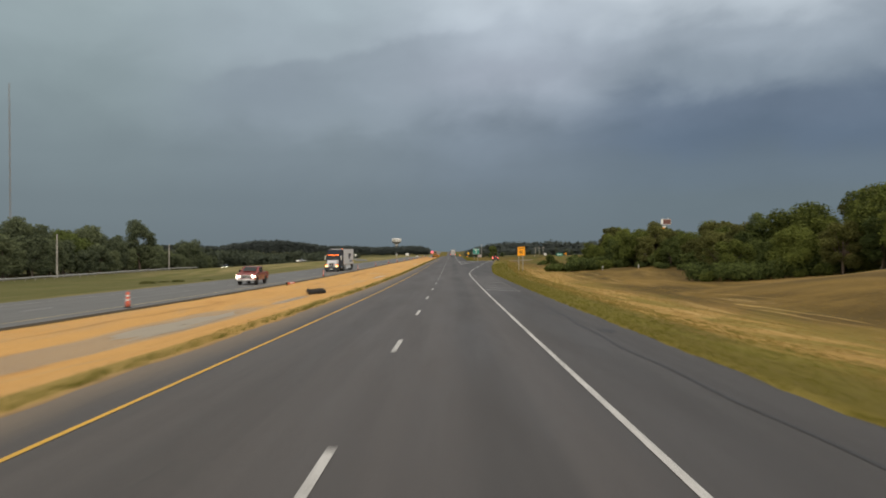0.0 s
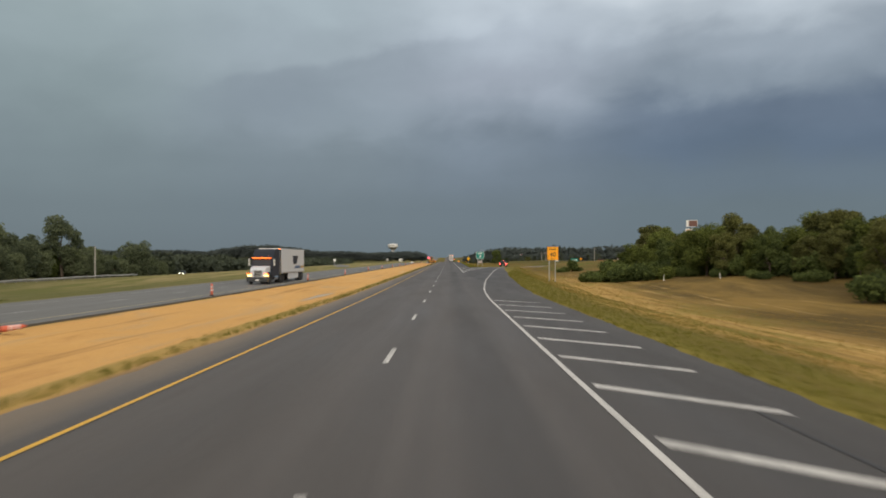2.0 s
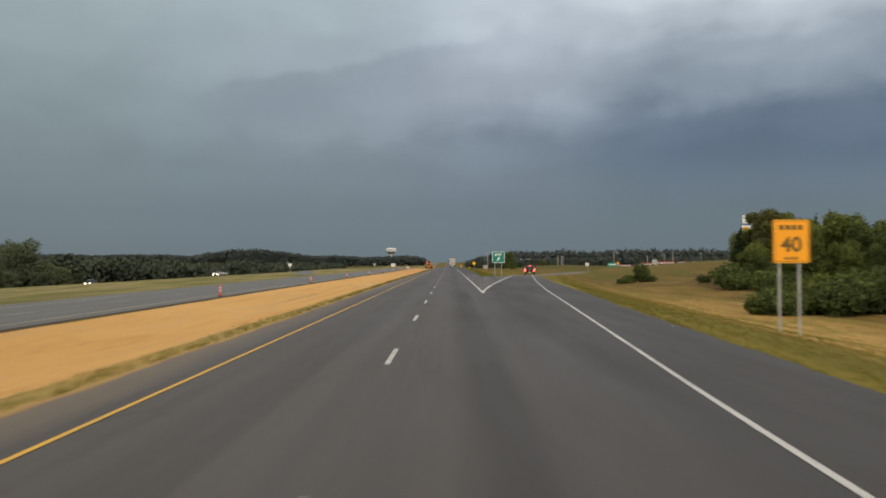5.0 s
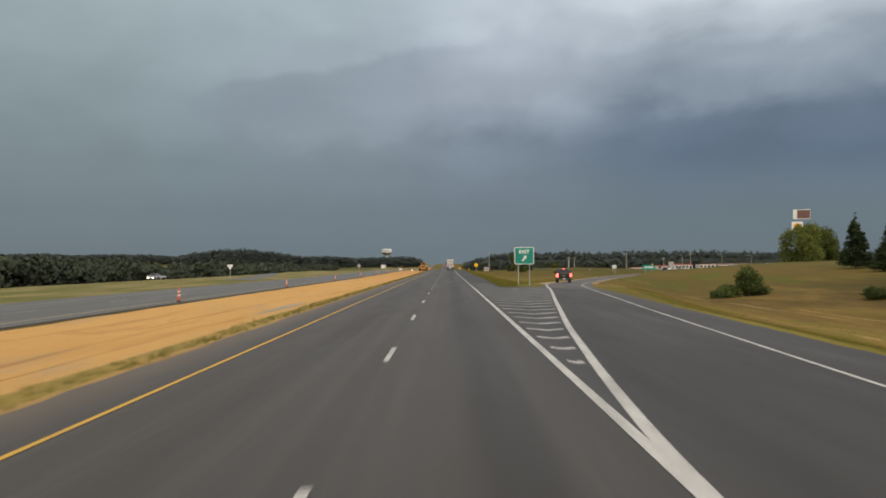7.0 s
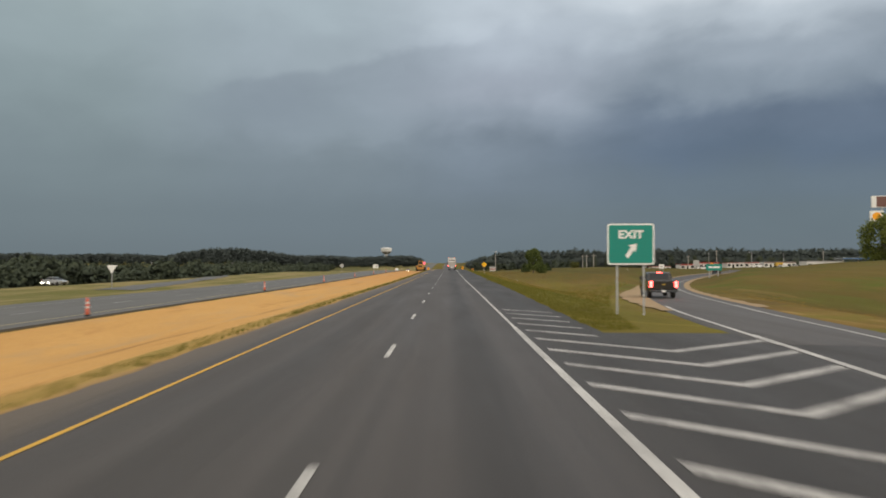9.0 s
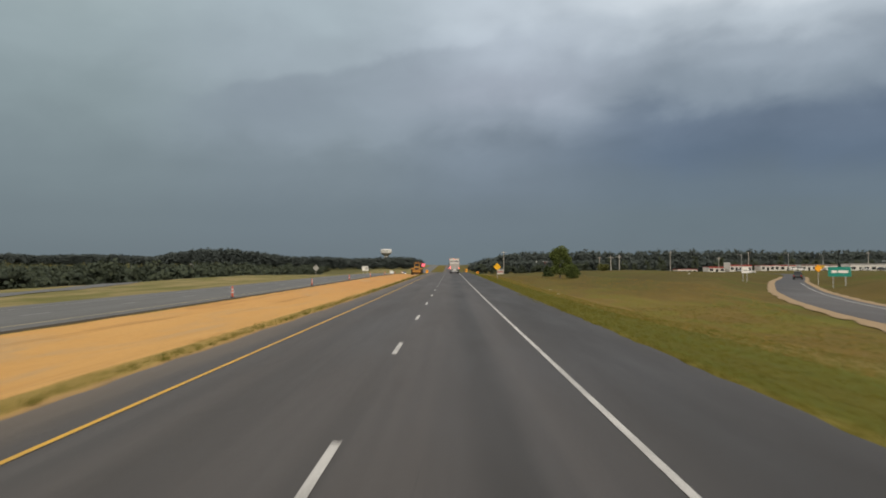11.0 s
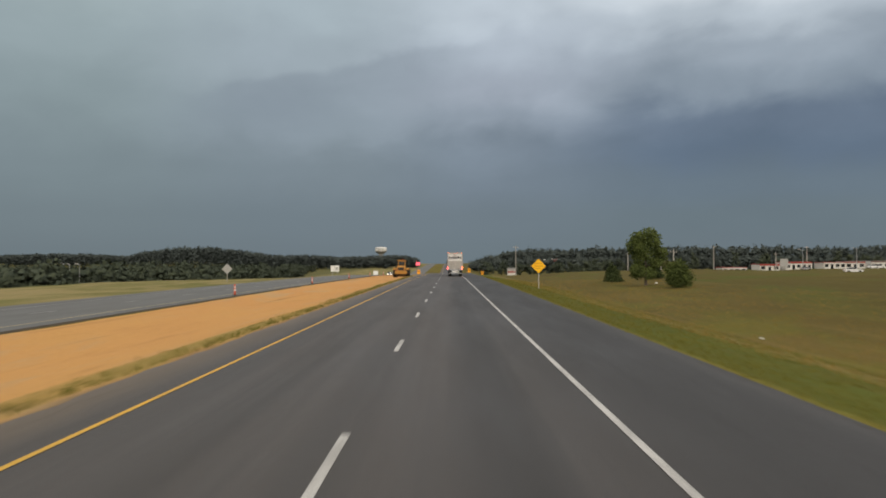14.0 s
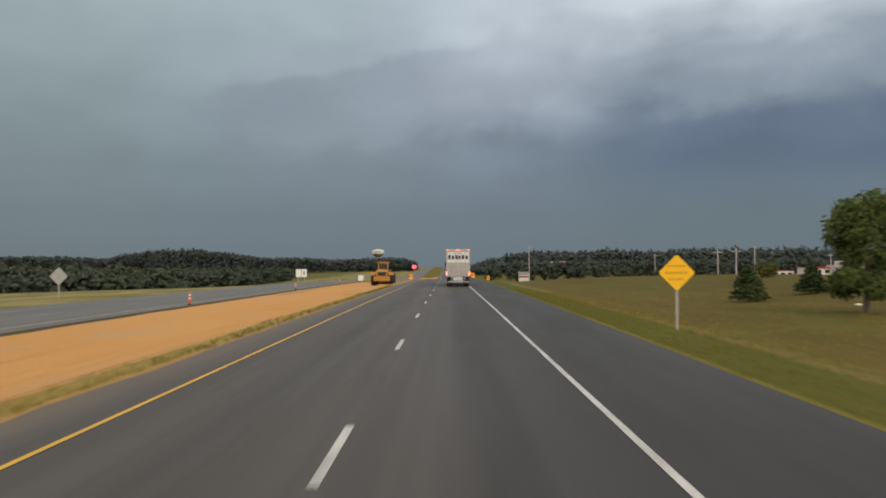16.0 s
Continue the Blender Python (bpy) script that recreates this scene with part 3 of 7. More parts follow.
# cross-sections beside the carriageways: height over the road, by distance, at stations along it
RIGHT = {
    -60: [(7, 0), (9, -0.3), (14, -1.0), (22, -1.7), (30, -1.2), (42, 0.6), (60, 1.2), (120, 1.5)],
    60: [(7, 0), (9, -0.25), (14, -1.0), (22, -1.9), (28, -1.7), (36, 0.3), (44, 1.6), (52, 2.0), (70, 2.1), (120, 2.0)],
    110: [(7, 0), (9, -0.2), (14, -0.9), (22, -2.0), (30, -2.3), (40, -1.8), (52, -0.5), (64, 0.3), (120, 1.5)],
    165: [(10, 0), (12, -0.3), (16, -0.9), (22, -1.8), (30, -1.8), (38, -1.0), (60, 0.4), (120, 2.0)],
    215: [(13, 0), (15, -0.5), (20, -1.4), (28, -1.8), (38, -1.3), (60, 0.3), (80, 1.5), (120, 2.6)],
    260: [(17, -0.2), (20, -0.8), (28, -1.7), (40, -1.2), (60, 0.6), (85, 2.2), (120, 3.4)],
    320: [(7, 0), (10, -0.4), (15, -1.2), (22, -1.0), (30, 0.0), (45, 0.9), (70, 2.2), (100, 3.4), (130, 3.6)],
    380: [(7, 0), (10, -0.45), (15, -1.25), (20, -0.9), (30, 0.0), (45, 0.35), (62, 0.2), (85, 2.4), (105, 3.2), (130, 3.0)],
    430: [(7.2, 0), (10, -0.4), (15, -1.0), (20, -0.75), (28, -0.45), (45, 0.7), (60, 0.6), (80, -0.6), (110, 0.4), (130, 0.4)],
    520: [(7.2, 0), (10, -0.4), (16, -0.9), (24, -0.8), (40, 0.35), (60, 0.8), (90, 0.2), (130, -0.6)],
    640: [(7.2, 0), (10, -0.4), (20, -0.6), (40, 0.2), (90, 0.3), (130, -0.2)],
}
LEFT = {
    -60: [(27.6, -0.5), (32, -0.9), (50, -1.6), (90, -2.9), (130, -3.4)],
    60: [(27.6, -0.5), (32, -0.8), (50, -1.2), (90, -2.7), (130, -3.2)],
    175: [(27.6, -0.5), (33, -1.0), (48, -1.9), (62, -3.3), (76, -2.9), (92, -2.8), (130, -3.2)],
    250: [(27.6, -0.5), (34, -0.7), (50, -0.9), (66, -1.6), (92, -2.8), (130, -3.6)],
    330: [(27.6, -0.5), (38, -0.4), (52, -0.8), (68, -1.5), (95, -4.0), (130, -6.5)],
    440: [(27.6, -0.45), (36, -0.3), (48, -0.35), (60, -1.4), (90, -5.0), (130, -8.0)],
    560: [(27.6, -0.6), (34, -1.0), (46, -1.6), (60, -3.0), (90, -6.0), (130, -8.5)],
}
XS = np.arange(0.0, 131.0, 1.0)


def stations(table):
    ys = sorted(table)
    return np.array(ys, float), np.array([np.interp(XS, [p[0] for p in table[y]], [p[1] for p in table[y]]) for y in ys])


RIGHT_T, LEFT_T = stations(RIGHT), stations(LEFT)


def beside(table, ax, y):
    ys, grid = table
    y = np.clip(y, ys[0], ys[-1] - 1e-6)
    i = np.clip(np.searchsorted(ys, y, side="right") - 1, 0, len(ys) - 2)
    f = (y - ys[i]) / (ys[i + 1] - ys[i])
    f = f * f * (3 - 2 * f)
    ax = np.clip(ax, 0, 129.999)
    j = ax.astype(int)
    g = ax - j
    a = grid[i, j] * (1 - g) + grid[i, j + 1] * g
    b = grid[i + 1, j] * (1 - g) + grid[i + 1, j + 1] * g
    return a * (1 - f) + b * f


LEFT_DROP = 0.5  # the other carriageway lies this much lower


def edge_right(y):
    """Right edge of the asphalt, ramp included."""
    return np.interp(y, [0, 96, 115, 151, 176, 200, 243, 260], [6.95, 7.05, 7.45, 9.3, 10.9, 12.3, 15.2, 17.6])


def asphalt_edge(y):
    """Right edge of the asphalt beside the highway, past the gore too."""
    return np.where(y < 244, edge_right(np.minimum(y, 244.0)), np.interp(y, [244, 300, 360], [6.3, 6.9, 7.2]))


def ease(v, a, b):
    f = np.clip((v - a) / (b - a), 0, 1)
    return f * f * (3 - 2 * f)


def land(x, y, under=False):
    """Height of the ground, the bed of the roads included."""
    x, y = np.asarray(x, float), np.asarray(y, float)
    z0 = road_z(y)
    out = z0 + np.where(x > 0, beside(RIGHT_T, np.abs(x), y), beside(LEFT_T, np.abs(x), y))
    # median trough between the carriageways
    trough = np.interp(-x, [4.9, 6.2, 8.5, 11.0, 13.5, 15.6, 16.7, 28], [0.0, -0.12, -0.62, -0.92, -0.86, -0.66, -0.57, -0.5])
    out = np.where((x < 0) & (x > -27.6), z0 + trough, out)
    # the far country: rolling, wooded
    far = 2.0 * np.sin(x / 210.0 + 0.6) * np.cos(y / 330.0) + np.interp(y, [-400, 500, 900, 1300, 2200, 4200], [-1, -1.5, -2.5, 2, 8, 12])
    shops = 3.0 * ease(x, 60, 130) * ease(y, 500, 640) * (1 - ease(y, 740, 900))
    valley = -13.0 * ease(-x, 60, 190) * ease(y, 300, 430) * (1 - ease(y, 880, 1250)) - 3.0 * ease(-x, 90, 200) * (1 - ease(y, 300, 430))
    far = far + np.where(x < 0, valley + 9.0 * ease(-x, 150, 420) * ease(y, 950, 1350), shops + 1.5 * ease(x, 200, 700))
    blend = np.maximum(ease(np.abs(x), 105, 175), ease(y, 600, 860) * ease(np.abs(x), 24, 80))
    blend = np.where(x < 0, np.maximum(blend, ease(-x, 62, 135) * ease(y, 300, 400)), blend)
    out = out * (1 - blend) + far * blend
    # ramp bed
    on = (y > 180) & (y < 600)
    d = np.abs(x - ramp_mid(y))
    slope = np.abs(ramp_mid(y + 1) - ramp_mid(y - 1)) / 2
    d = d / np.sqrt(1 + slope**2)
    f = ease(d, 4.6, 11.0)
    start = ease(y, 205, 245)
    g = ease(y, 244, 278)
    bed_z = (z0 - 0.07) * (1 - g) + ramp_z(y) * g
    out = np.where(on, out * (1 - (1 - f) * start) + bed_z * (1 - f) * start, out)
    # bed under the asphalt lies a little lower
    bed = ((x > -16.6) & (x < 6.2)) & under | ((x > -4.9) & (x < asphalt_edge(y) - 0.02)) | ((x < -16.7) & (x > -27.5))
    out = out - np.where(bed, np.where(x > 0, 0.065, 0.10), 0.0)
    out = out - np.where(on & (y > 240) & (d < 2.2), 0.10, np.where(on & (y > 246) & (d < 4.6), 0.04, 0.0))
    # unevenness
    out = out + 0.06 * np.sin(x * 0.9 + 1.7 * np.sin(y * 0.13)) * np.sin(y * 0.31 + 0.5 * x) * ease(np.abs(x), 8, 20) * ease(np.abs(x + 11), 7, 12) * np.where(on, ease(d, 4.0, 9.0), 1.0)
    return out


def graded(breaks):
    """Coordinates with given spacing from break to break."""
    out = []
    for (a, s), (b, _) in zip(breaks, breaks[1:]):
        n = max(1, round((b - a) / s))
        out += [a + (b - a) * i / n for i in range(n)]
    return np.array(out + [breaks[-1][0]])


def grid_sheet(name, xs, ys, height, mat, label):
    X, Y = np.meshgrid(xs, ys)
    Z = height(X, Y)
    verts = np.stack([X.ravel(), Y.ravel(), Z.ravel()], 1)
    nx, ny = len(xs), len(ys)
    i, j = np.meshgrid(np.arange(nx - 1), np.arange(ny - 1))
    a = (j * nx + i).ravel()
    faces = np.stack([a, a + 1, a + nx + 1, a + nx], 1)
    return tagged(sheet(name, verts.tolist(), faces.tolist(), mat), label, "ground", kind="structure")


gx = graded([(-4000, 400), (-900, 60), (-300, 15), (-130, 5), (-60, 2), (-28, 1), (-16.7, 0.6), (-4.9, 1.4), (6.2, 0.5), (30, 1), (60, 2.5), (130, 8), (300, 50), (900, 400), (4000, 1)])
gy = graded([(-400, 40), (-60, 3), (0, 1.5), (480, 3), (620, 10), (900, 40), (1500, 200), (4200, 1)])
grid_sheet("ground", gx, gy, lambda x, y: land(x, y, True), M_GRASS, "rolling roadside ground of dry straw-coloured and olive mown grass")
mx = graded([(-16.75, 0.35), (-6.4, 0.2), (-4.8, 1)])
my = graded([(-60, 2), (0, 1.0), (480, 2), (640, 8), (900, 1)])


def median_z(x, y):
    return land(x, y) - 0.04 + 0.07 * ease(-x, 5.05, 6.0) + 0.02 * ease(-x, 5.3, 7) * np.sin(3.1 * x + 0.4 * np.sin(0.2 * y)) * np.sin(0.7 * y + x)


grid_sheet("median", mx, my, median_z, M_MEDIAN, "wide orange-tan straw-mulched bare median with a green grassy fringe")


def ribbon(name, left, right, y0, y1, z, mat, label, category, lift=0.0, step=2.0, cols=2, thick=0.0, kind="structure"):
    """A strip of road or paint between two lines x = left(y), right(y); z(x, y) its height."""
    ys = graded([(y0, step), (y1, 1)])
    verts, faces = [], []
    for y in ys:
        a, b = left(y), right(y)
        for c in range(cols):
            x = a + (b - a) * c / (cols - 1)
            verts.append((x, y, float(z(x, y)) + lift))
    for r in range(len(ys) - 1):
        for c in range(cols - 1):
            i = r * cols + c
            faces.append((i, i + 1, i + cols + 1, i + cols))
    if thick:
        n = len(verts)
        for r in range(len(ys)):
            for c in (0, cols - 1):
                v = verts[r * cols + c]
                verts.append(v)
                verts.append((v[0] + (-0.06 if c == 0 else 0.06), v[1], v[2] - thick))
        for r in range(len(ys) - 1):
            p, q = n + 4 * r, n + 4 * (r + 1)
            faces.append((p, q, q + 1, p + 1))
            faces.append((p + 2, p + 3, q + 3, q + 2))
    ob = sheet(name, verts, faces, mat, smooth=True)
    return tagged(ob, label, category, kind=kind)


def crown(x, y):
    return road_z(y) - 0.012 * abs(x) * 0.4


def left_road_z(x, y):
    return road_z(y) - LEFT_DROP + 0.02


FAR = 1700.0
ribbon("road", lambda y: -3.95, lambda y: 3.95, -60, FAR, crown, M_ROAD, "two-lane dark grey asphalt carriageway with oil-stained lanes", "road", cols=5)
ribbon("shoulder_left", lambda y: -5.05 + 0.06 * math.sin(y * 0.7) + 0.05 * math.sin(y * 2.3), lambda y: -3.95, -60, FAR, crown, M_DUSTY, "narrow dusty asphalt shoulder beside the median", "shoulder", thick=0.12, step=1.0)
ribbon("shoulder_right", lambda y: 3.95, lambda y: float(edge_right(y)) + 0.05 * math.sin(y * 0.9) + 0.04 * math.sin(y * 2.7), -60, 244.5, crown, M_SHOULDERNEAR, "wide dark asphalt shoulder opening into an exit lane", "shoulder", thick=0.12, step=1.0, cols=3)
ribbon("shoulder_right_far", lambda y: 3.95, lambda y: float(np.interp(y, [244, 300, 360], [6.3, 6.9, 7.2])) + 0.05 * math.sin(y * 0.9) + 0.04 * math.sin(y * 2.7), 244.5, FAR, crown, M_SHOULDER, "dark asphalt shoulder with a grass-worn edge", "shoulder", thick=0.12, step=1.0, cols=3)


def ramp_height(x, y):
    f = float(ease(y, 244, 278))
    return crown(x, y) * (1 - f) + float(ramp_z(y)) * f


def ramp_ribbon(name, a, b, y0, y1, mat, label, category, lift=0.0, step=1.5, skirt=0.0):
    """A strip that follows the ramp between the offsets a(y) and b(y) across it."""
    ys = graded([(y0, step), (y1, 1)])
    verts, faces = [], []
    for y in ys:
        m = float(ramp_mid(y))
        s = float(ramp_mid(y + 1) - ramp_mid(y - 1)) / 2
        n = Vector((1, -s)).normalized()
        for o, drop in ((a(y) - 0.12, skirt), (a(y), 0), ((a(y) + b(y)) / 2, 0), (b(y), 0), (b(y) + 0.12, skirt))[0 if skirt else 1:5 if skirt else 4]:
            px, py = m + n.x * o, y + n.y * o
            verts.append((px, py, ramp_height(px, py) + lift - drop))
    k = 5 if skirt else 3
    for r in range(len(ys) - 1):
        for c in range(k - 1):
            i = r * k + c
            faces.append((i, i + 1, i + k + 1, i + k))
    return tagged(sheet(name, verts, faces, mat), label, category, kind="structure")


ramp_ribbon("ramp_road", lambda y: -2.45, lambda y: float(np.interp(y, [240, 262], [2.35, 2.8])), 240.8, 575, M_RAMP, "grey asphalt exit ramp curving away from the highway", "road", 0.005, skirt=0.10)
ramp_ribbon("ramp_gravel", lambda y: -4.3 + 1.6 * abs((y - 285) / 28.0) ** 2 + 0.15 * math.sin(y), lambda y: -2.2, 257, 314, M_GRAVEL, "orange gravel worn along the inside of the ramp", "gravel", 0.012)
ramp_ribbon("ramp_verge_inner", lambda y: -3.3 + 0.15 * math.sin(y * 0.7), lambda y: -2.3, 310, 470, M_GRAVEL, "pale gravel strip along the inside of the ramp", "gravel", 0.012)
ramp_ribbon("ramp_verge", lambda y: 2.7, lambda y: 3.5 + 0.15 * math.sin(y), 262, 470, M_GRAVEL, "strip of gravel along the ramp edge", "gravel", 0.012)

ribbon("road_opposite", lambda y: -27.5 + 0.05 * math.sin(y * 0.8), lambda y: -16.75, -60, FAR, left_road_z, M_OLDROAD, "pale grey asphalt carriageway for oncoming traffic", "road", cols=4)
ribbon("road_edge", lambda y: -16.76, lambda y: -16.62 + 0.03 * math.sin(y * 1.1) + 0.03 * math.sin(y * 2.9), -60, 900, lambda x, y: road_z(y) - LEFT_DROP + 0.015 - (x + 16.76) * 1.5, M_LIP, "dark broken drop at the edge of the old asphalt", "road edge", step=1.0)

# ---- road paint ----


def stripe(name, x, y0, y1, wide, mat, label, z=crown, lift=0.008, step=2.0):
    f = x if callable(x) else (lambda y: x)
    return ribbon(name, lambda y: f(y) - wide / 2, lambda y: f(y) + wide / 2, y0, y1, z, mat, label, "road marking", lift, step)


stripe("edge_line_yellow", -3.61, -60, FAR, 0.10, M_YELLOW, "solid yellow painted edge line")
rl_y = [-60, 96, 108, 115, 122, 135, 165, 185, 209, 230, 244]
rl_x = [3.68, 3.68, 3.95, 4.3, 4.65, 5.4, 7.6, 9.0, 11.0, 13.0, 14.4]
stripe("edge_line_white", lambda y: float(smooth_line(rl_y, rl_x, y, 13)), -60, 243, 0.115, M_WHITE, "solid white painted edge line that swings out to the ramp", step=1.0)
ribbon("gore_line_left", lambda y: 3.67 - (0.09 if y < 246 else 0.057), lambda y: 3.67 + (0.09 if y < 246 else 0.057), 178, FAR, crown, M_WHITE, "broad white painted line that narrows to an edge line", "road marking", 0.008, 1.5)
gl_y = [176, 180, 187, 198, 216, 234, 255]
gl_x = [3.62, 3.73, 4.32, 5.42, 7.55, 9.76, 12.06]
stripe("gore_line_right", lambda y: float(smooth_line(gl_y, gl_x, y, 9)), 178, 244, 0.21, M_WHITE, "broad white painted line between gore and exit lane", step=1.0, lift=0.009)
ramp_ribbon("ramp_line_left", lambda y: -2.15, lambda y: -1.98, 240.6, 262, M_WHITE, "white line at the edge of the ramp", "road marking", 0.015)
ramp_ribbon("ramp_line_right", lambda y: float(np.interp(y, [240, 262], [1.40, 1.80])), lambda y: float(np.interp(y, [240, 262], [1.53, 1.93])), 240.5, 400, M_WHITE, "thin white line at the outer edge of the ramp", "road marking", 0.015)
stripe("left_line_yellow", -17.95, -60, 900, 0.14, M_WORNYELLOW, "worn pale yellow edge line", left_road_z)
stripe("left_line_white", -25.3, -60, 900, 0.12, M_WORNWHITE, "worn white edge line", left_road_z)


def quad_mark(name, pts, label, z=crown, lift=0.009, group="", mat=M_WHITE):
    """A painted bar between two near and two far corners, cut in four along its length."""
    (ax, ay), (bx, by), (cx, cy), (dx_, dy_) = pts
    verts, faces = [], []
    for i in range(5):
        f = i / 4
        for (px, py), (qx, qy) in (((ax, ay), (bx, by)), ((dx_, dy_), (cx, cy))):
            x, y = px + (qx - px) * f, py + (qy - py) * f
            verts.append((x, y, float(z(x, y)) + lift))
    for i in range(4):
        faces.append((2 * i, 2 * i + 2, 2 * i + 3, 2 * i + 1))
    return tagged(sheet(name, verts, faces, mat, smooth=False), label, "road marking", group, "structure")


# dashes every 12.19 m
k0 = 204.55
for i in range(-20, 45):
    far_end = k0 + 12.192 * i - float(np.interp(k0 + 12.192 * i, [0, 100, 200, 290, 400], [0.50, 0.62, 0.75, -0.05, 0.10])) - 0.12
    a = far_end - 2.85
    if -40 < a < 760:
        quad_mark("lane_dash", ((-0.10, a), (0.02, a), (0.02, far_end), (-0.10, far_end)), "white painted lane dash", group="lane dashes")
for i in range(-3, 62):
    a = 12.192 * i + 4
    quad_mark("lane_dash", ((-21.7, a), (-21.55, a), (-21.55, a + 3.05), (-21.7, a + 3.05)), "worn white lane dash on the opposite carriageway", left_road_z, group="opposite lane dashes", mat=M_WORNWHITE)
# slanting bars on the shoulder before the exit lane opens
for i in range(10):
    y = 55.4 + 4.2 * i
    quad_mark("shoulder_bar", ((3.86, y), (6.2, y - 2.35), (6.2, y - 1.98), (3.86, y + 0.42)), "slanted white bar painted on the shoulder", group="shoulder bars")
# chevrons in the gore
for i in range(-2, 24):
    y = 191.5 + 2.82 * i
    r = float(np.interp(y, gl_y, gl_x)) - 0.2
    tip = 3.95 + (r - 3.95) * 0.48
    if y > 244:
        far_tip = float(np.interp(y, [244, 262], [6.2, 6.4])) - 0.3
        if y < 260:
            quad_mark("gore_bar", ((3.95, y), (far_tip, y - (far_tip - 3.9)), (far_tip, y - (far_tip - 3.9) + 0.4), (3.95, y + 0.4)), "worn white painted bar in the gore", group="gore bars", mat=M_GORE)
        continue
    if r - 3.95 < 0.2:
        continue
    a, c = y - 1.0 * (tip - 3.9), 0.0
    c = a + 0.85 * (r - tip)
    quad_mark("gore_bar", ((3.95, y), (tip, a), (tip, a + 0.45), (3.95, y + 0.45)), "worn white painted chevron bar in the gore", group="gore bars", mat=M_GORE)
    quad_mark("gore_bar", ((tip + 0.004, a), (r, min(c, 243.9)), (r, min(c + 0.45, 244.4)), (tip + 0.004, a + 0.45)), "worn white painted chevron bar in the gore", group="gore bars", mat=M_GORE)

# sealed seam and tar patches on the shoulder
for name_, f, y0, y1, wide, lab in (
    ("tar_seam", lambda y: 5.75 + 0.10 * math.sin(y * 0.23) + 0.05 * math.sin(y * 0.9), -20, 62, 0.09, "dark sealed seam running along the shoulder"),
):
    stripe(name_, f, y0, y1, wide, M_TAR, lab, step=0.8, lift=0.006)
for x, y, rx, ry in ((5.65, 31.4, 0.40, 0.50), (6.2, 24.0, 0.25, 0.7), (5.2, 335, 0.22, 0.35), (6.4, 396, 0.42, 1.0), (5.9, 128, 0.25, 0.5), (6.1, 301, 0.2, 0.3)):
    bm = BM()
    rr = random.Random(int(y))
    ring = []
    for i in range(18):
        a = i * math.tau / 18
        f = 1 + rr.uniform(-0.2, 0.2)
        px, py = x + rx * f * math.cos(a), y + ry * f * math.sin(a)
        ring.append(bm.verts.new((px, py, float(crown(px, py)) + 0.007)))
    bm.faces.new(ring)
    tagged(part("tar_patch", bm, M_TAR), "small dark tar patch on the shoulder", "road patch", "tar patches", "structure")

# shallow puddles in the median


def puddle(x, y, rx, ry, seed):
    """A film of muddy water in a hollow, with a ragged rim."""
    r = random.Random(seed)
    ph = [r.uniform(0, 6.28) for _ in range(4)]
    verts, faces = [], []
    for ring in range(9):
        for i in range(36):
            a = i * math.tau / 36
            f = (ring + 0.3) / 8.3 * (1 + 0.2 * math.sin(2 * a + ph[0]) + 0.14 * math.sin(3 * a + ph[1]) + 0.09 * math.sin(7 * a + ph[2]) + 0.05 * math.sin(13 * a + ph[3]))
            px, py = x + rx * f * math.cos(a), y + ry * f * math.sin(a)
            verts.append((px, py, float(median_z(np.array(px), np.array(py))) + 0.008))
    for ring in range(8):
        for i in range(36):
            j = (i + 1) % 36
            faces.append((ring * 36 + i, ring * 36 + j, ring * 36 + 36 + j, ring * 36 + 36 + i))
    faces.append(tuple(range(36)))
    tagged(sheet("puddle", verts, faces, M_WATER), "shallow muddy puddle lying in the bare median", "puddle", "median puddles", "structure")


for n, (x, y, rx, ry) in enumerate(WET):
    puddle(x, y, rx * 0.5, ry * 0.55, n + 3)

# ---- trees, shrubs, grass ----


def ground_at(x, y):
    return float(land(np.array(float(x)), np.array(float(y))))


def leaf_cards(rng, lobes, count, size, flat=0.0, slim=0.55, lay=None):
    """Many small leaf sprays in the outer layers of the lobes; lay: how loosely they follow the crown."""
    c = np.array([l[0] for l in lobes])
    r = np.array([l[1] for l in lobes])
    w = (r[:, 0] * r[:, 2]) ** 1.0
    pick = rng.choice(len(lobes), count, p=w / w.sum())
    d = rng.normal(size=(count, 3))
    d /= np.linalg.norm(d, axis=1)[:, None]
    depth = 1.0 - 0.55 * rng.random(count) ** 1.8 + 0.17 * rng.normal(size=count)
    depth = np.minimum(depth, 1.16)
    p = c[pick] + d * r[pick] * depth[:, None]
    u = rng.normal(size=(count, 3))
    u[:, 2] *= 1 - flat
    u /= np.linalg.norm(u, axis=1)[:, None]
    q = np.cross(u, rng.normal(size=(count, 3)))
    q /= np.linalg.norm(q, axis=1)[:, None] + 1e-9
    if lay is not None:
        n = d + lay * rng.normal(size=(count, 3))
        u = np.cross(n, u)
        u /= np.linalg.norm(u, axis=1)[:, None] + 1e-9
        q = np.cross(n, u)
        q /= np.linalg.norm(q, axis=1)[:, None] + 1e-9
    s = size * (0.6 + 0.8 * rng.random(count))[:, None]
    verts = np.stack([p - u * s, p + q * s * slim, p + u * s, p - q * s * slim], 1).reshape(-1, 3)
    faces = np.arange(count * 4).reshape(-1, 4)
    return verts, faces


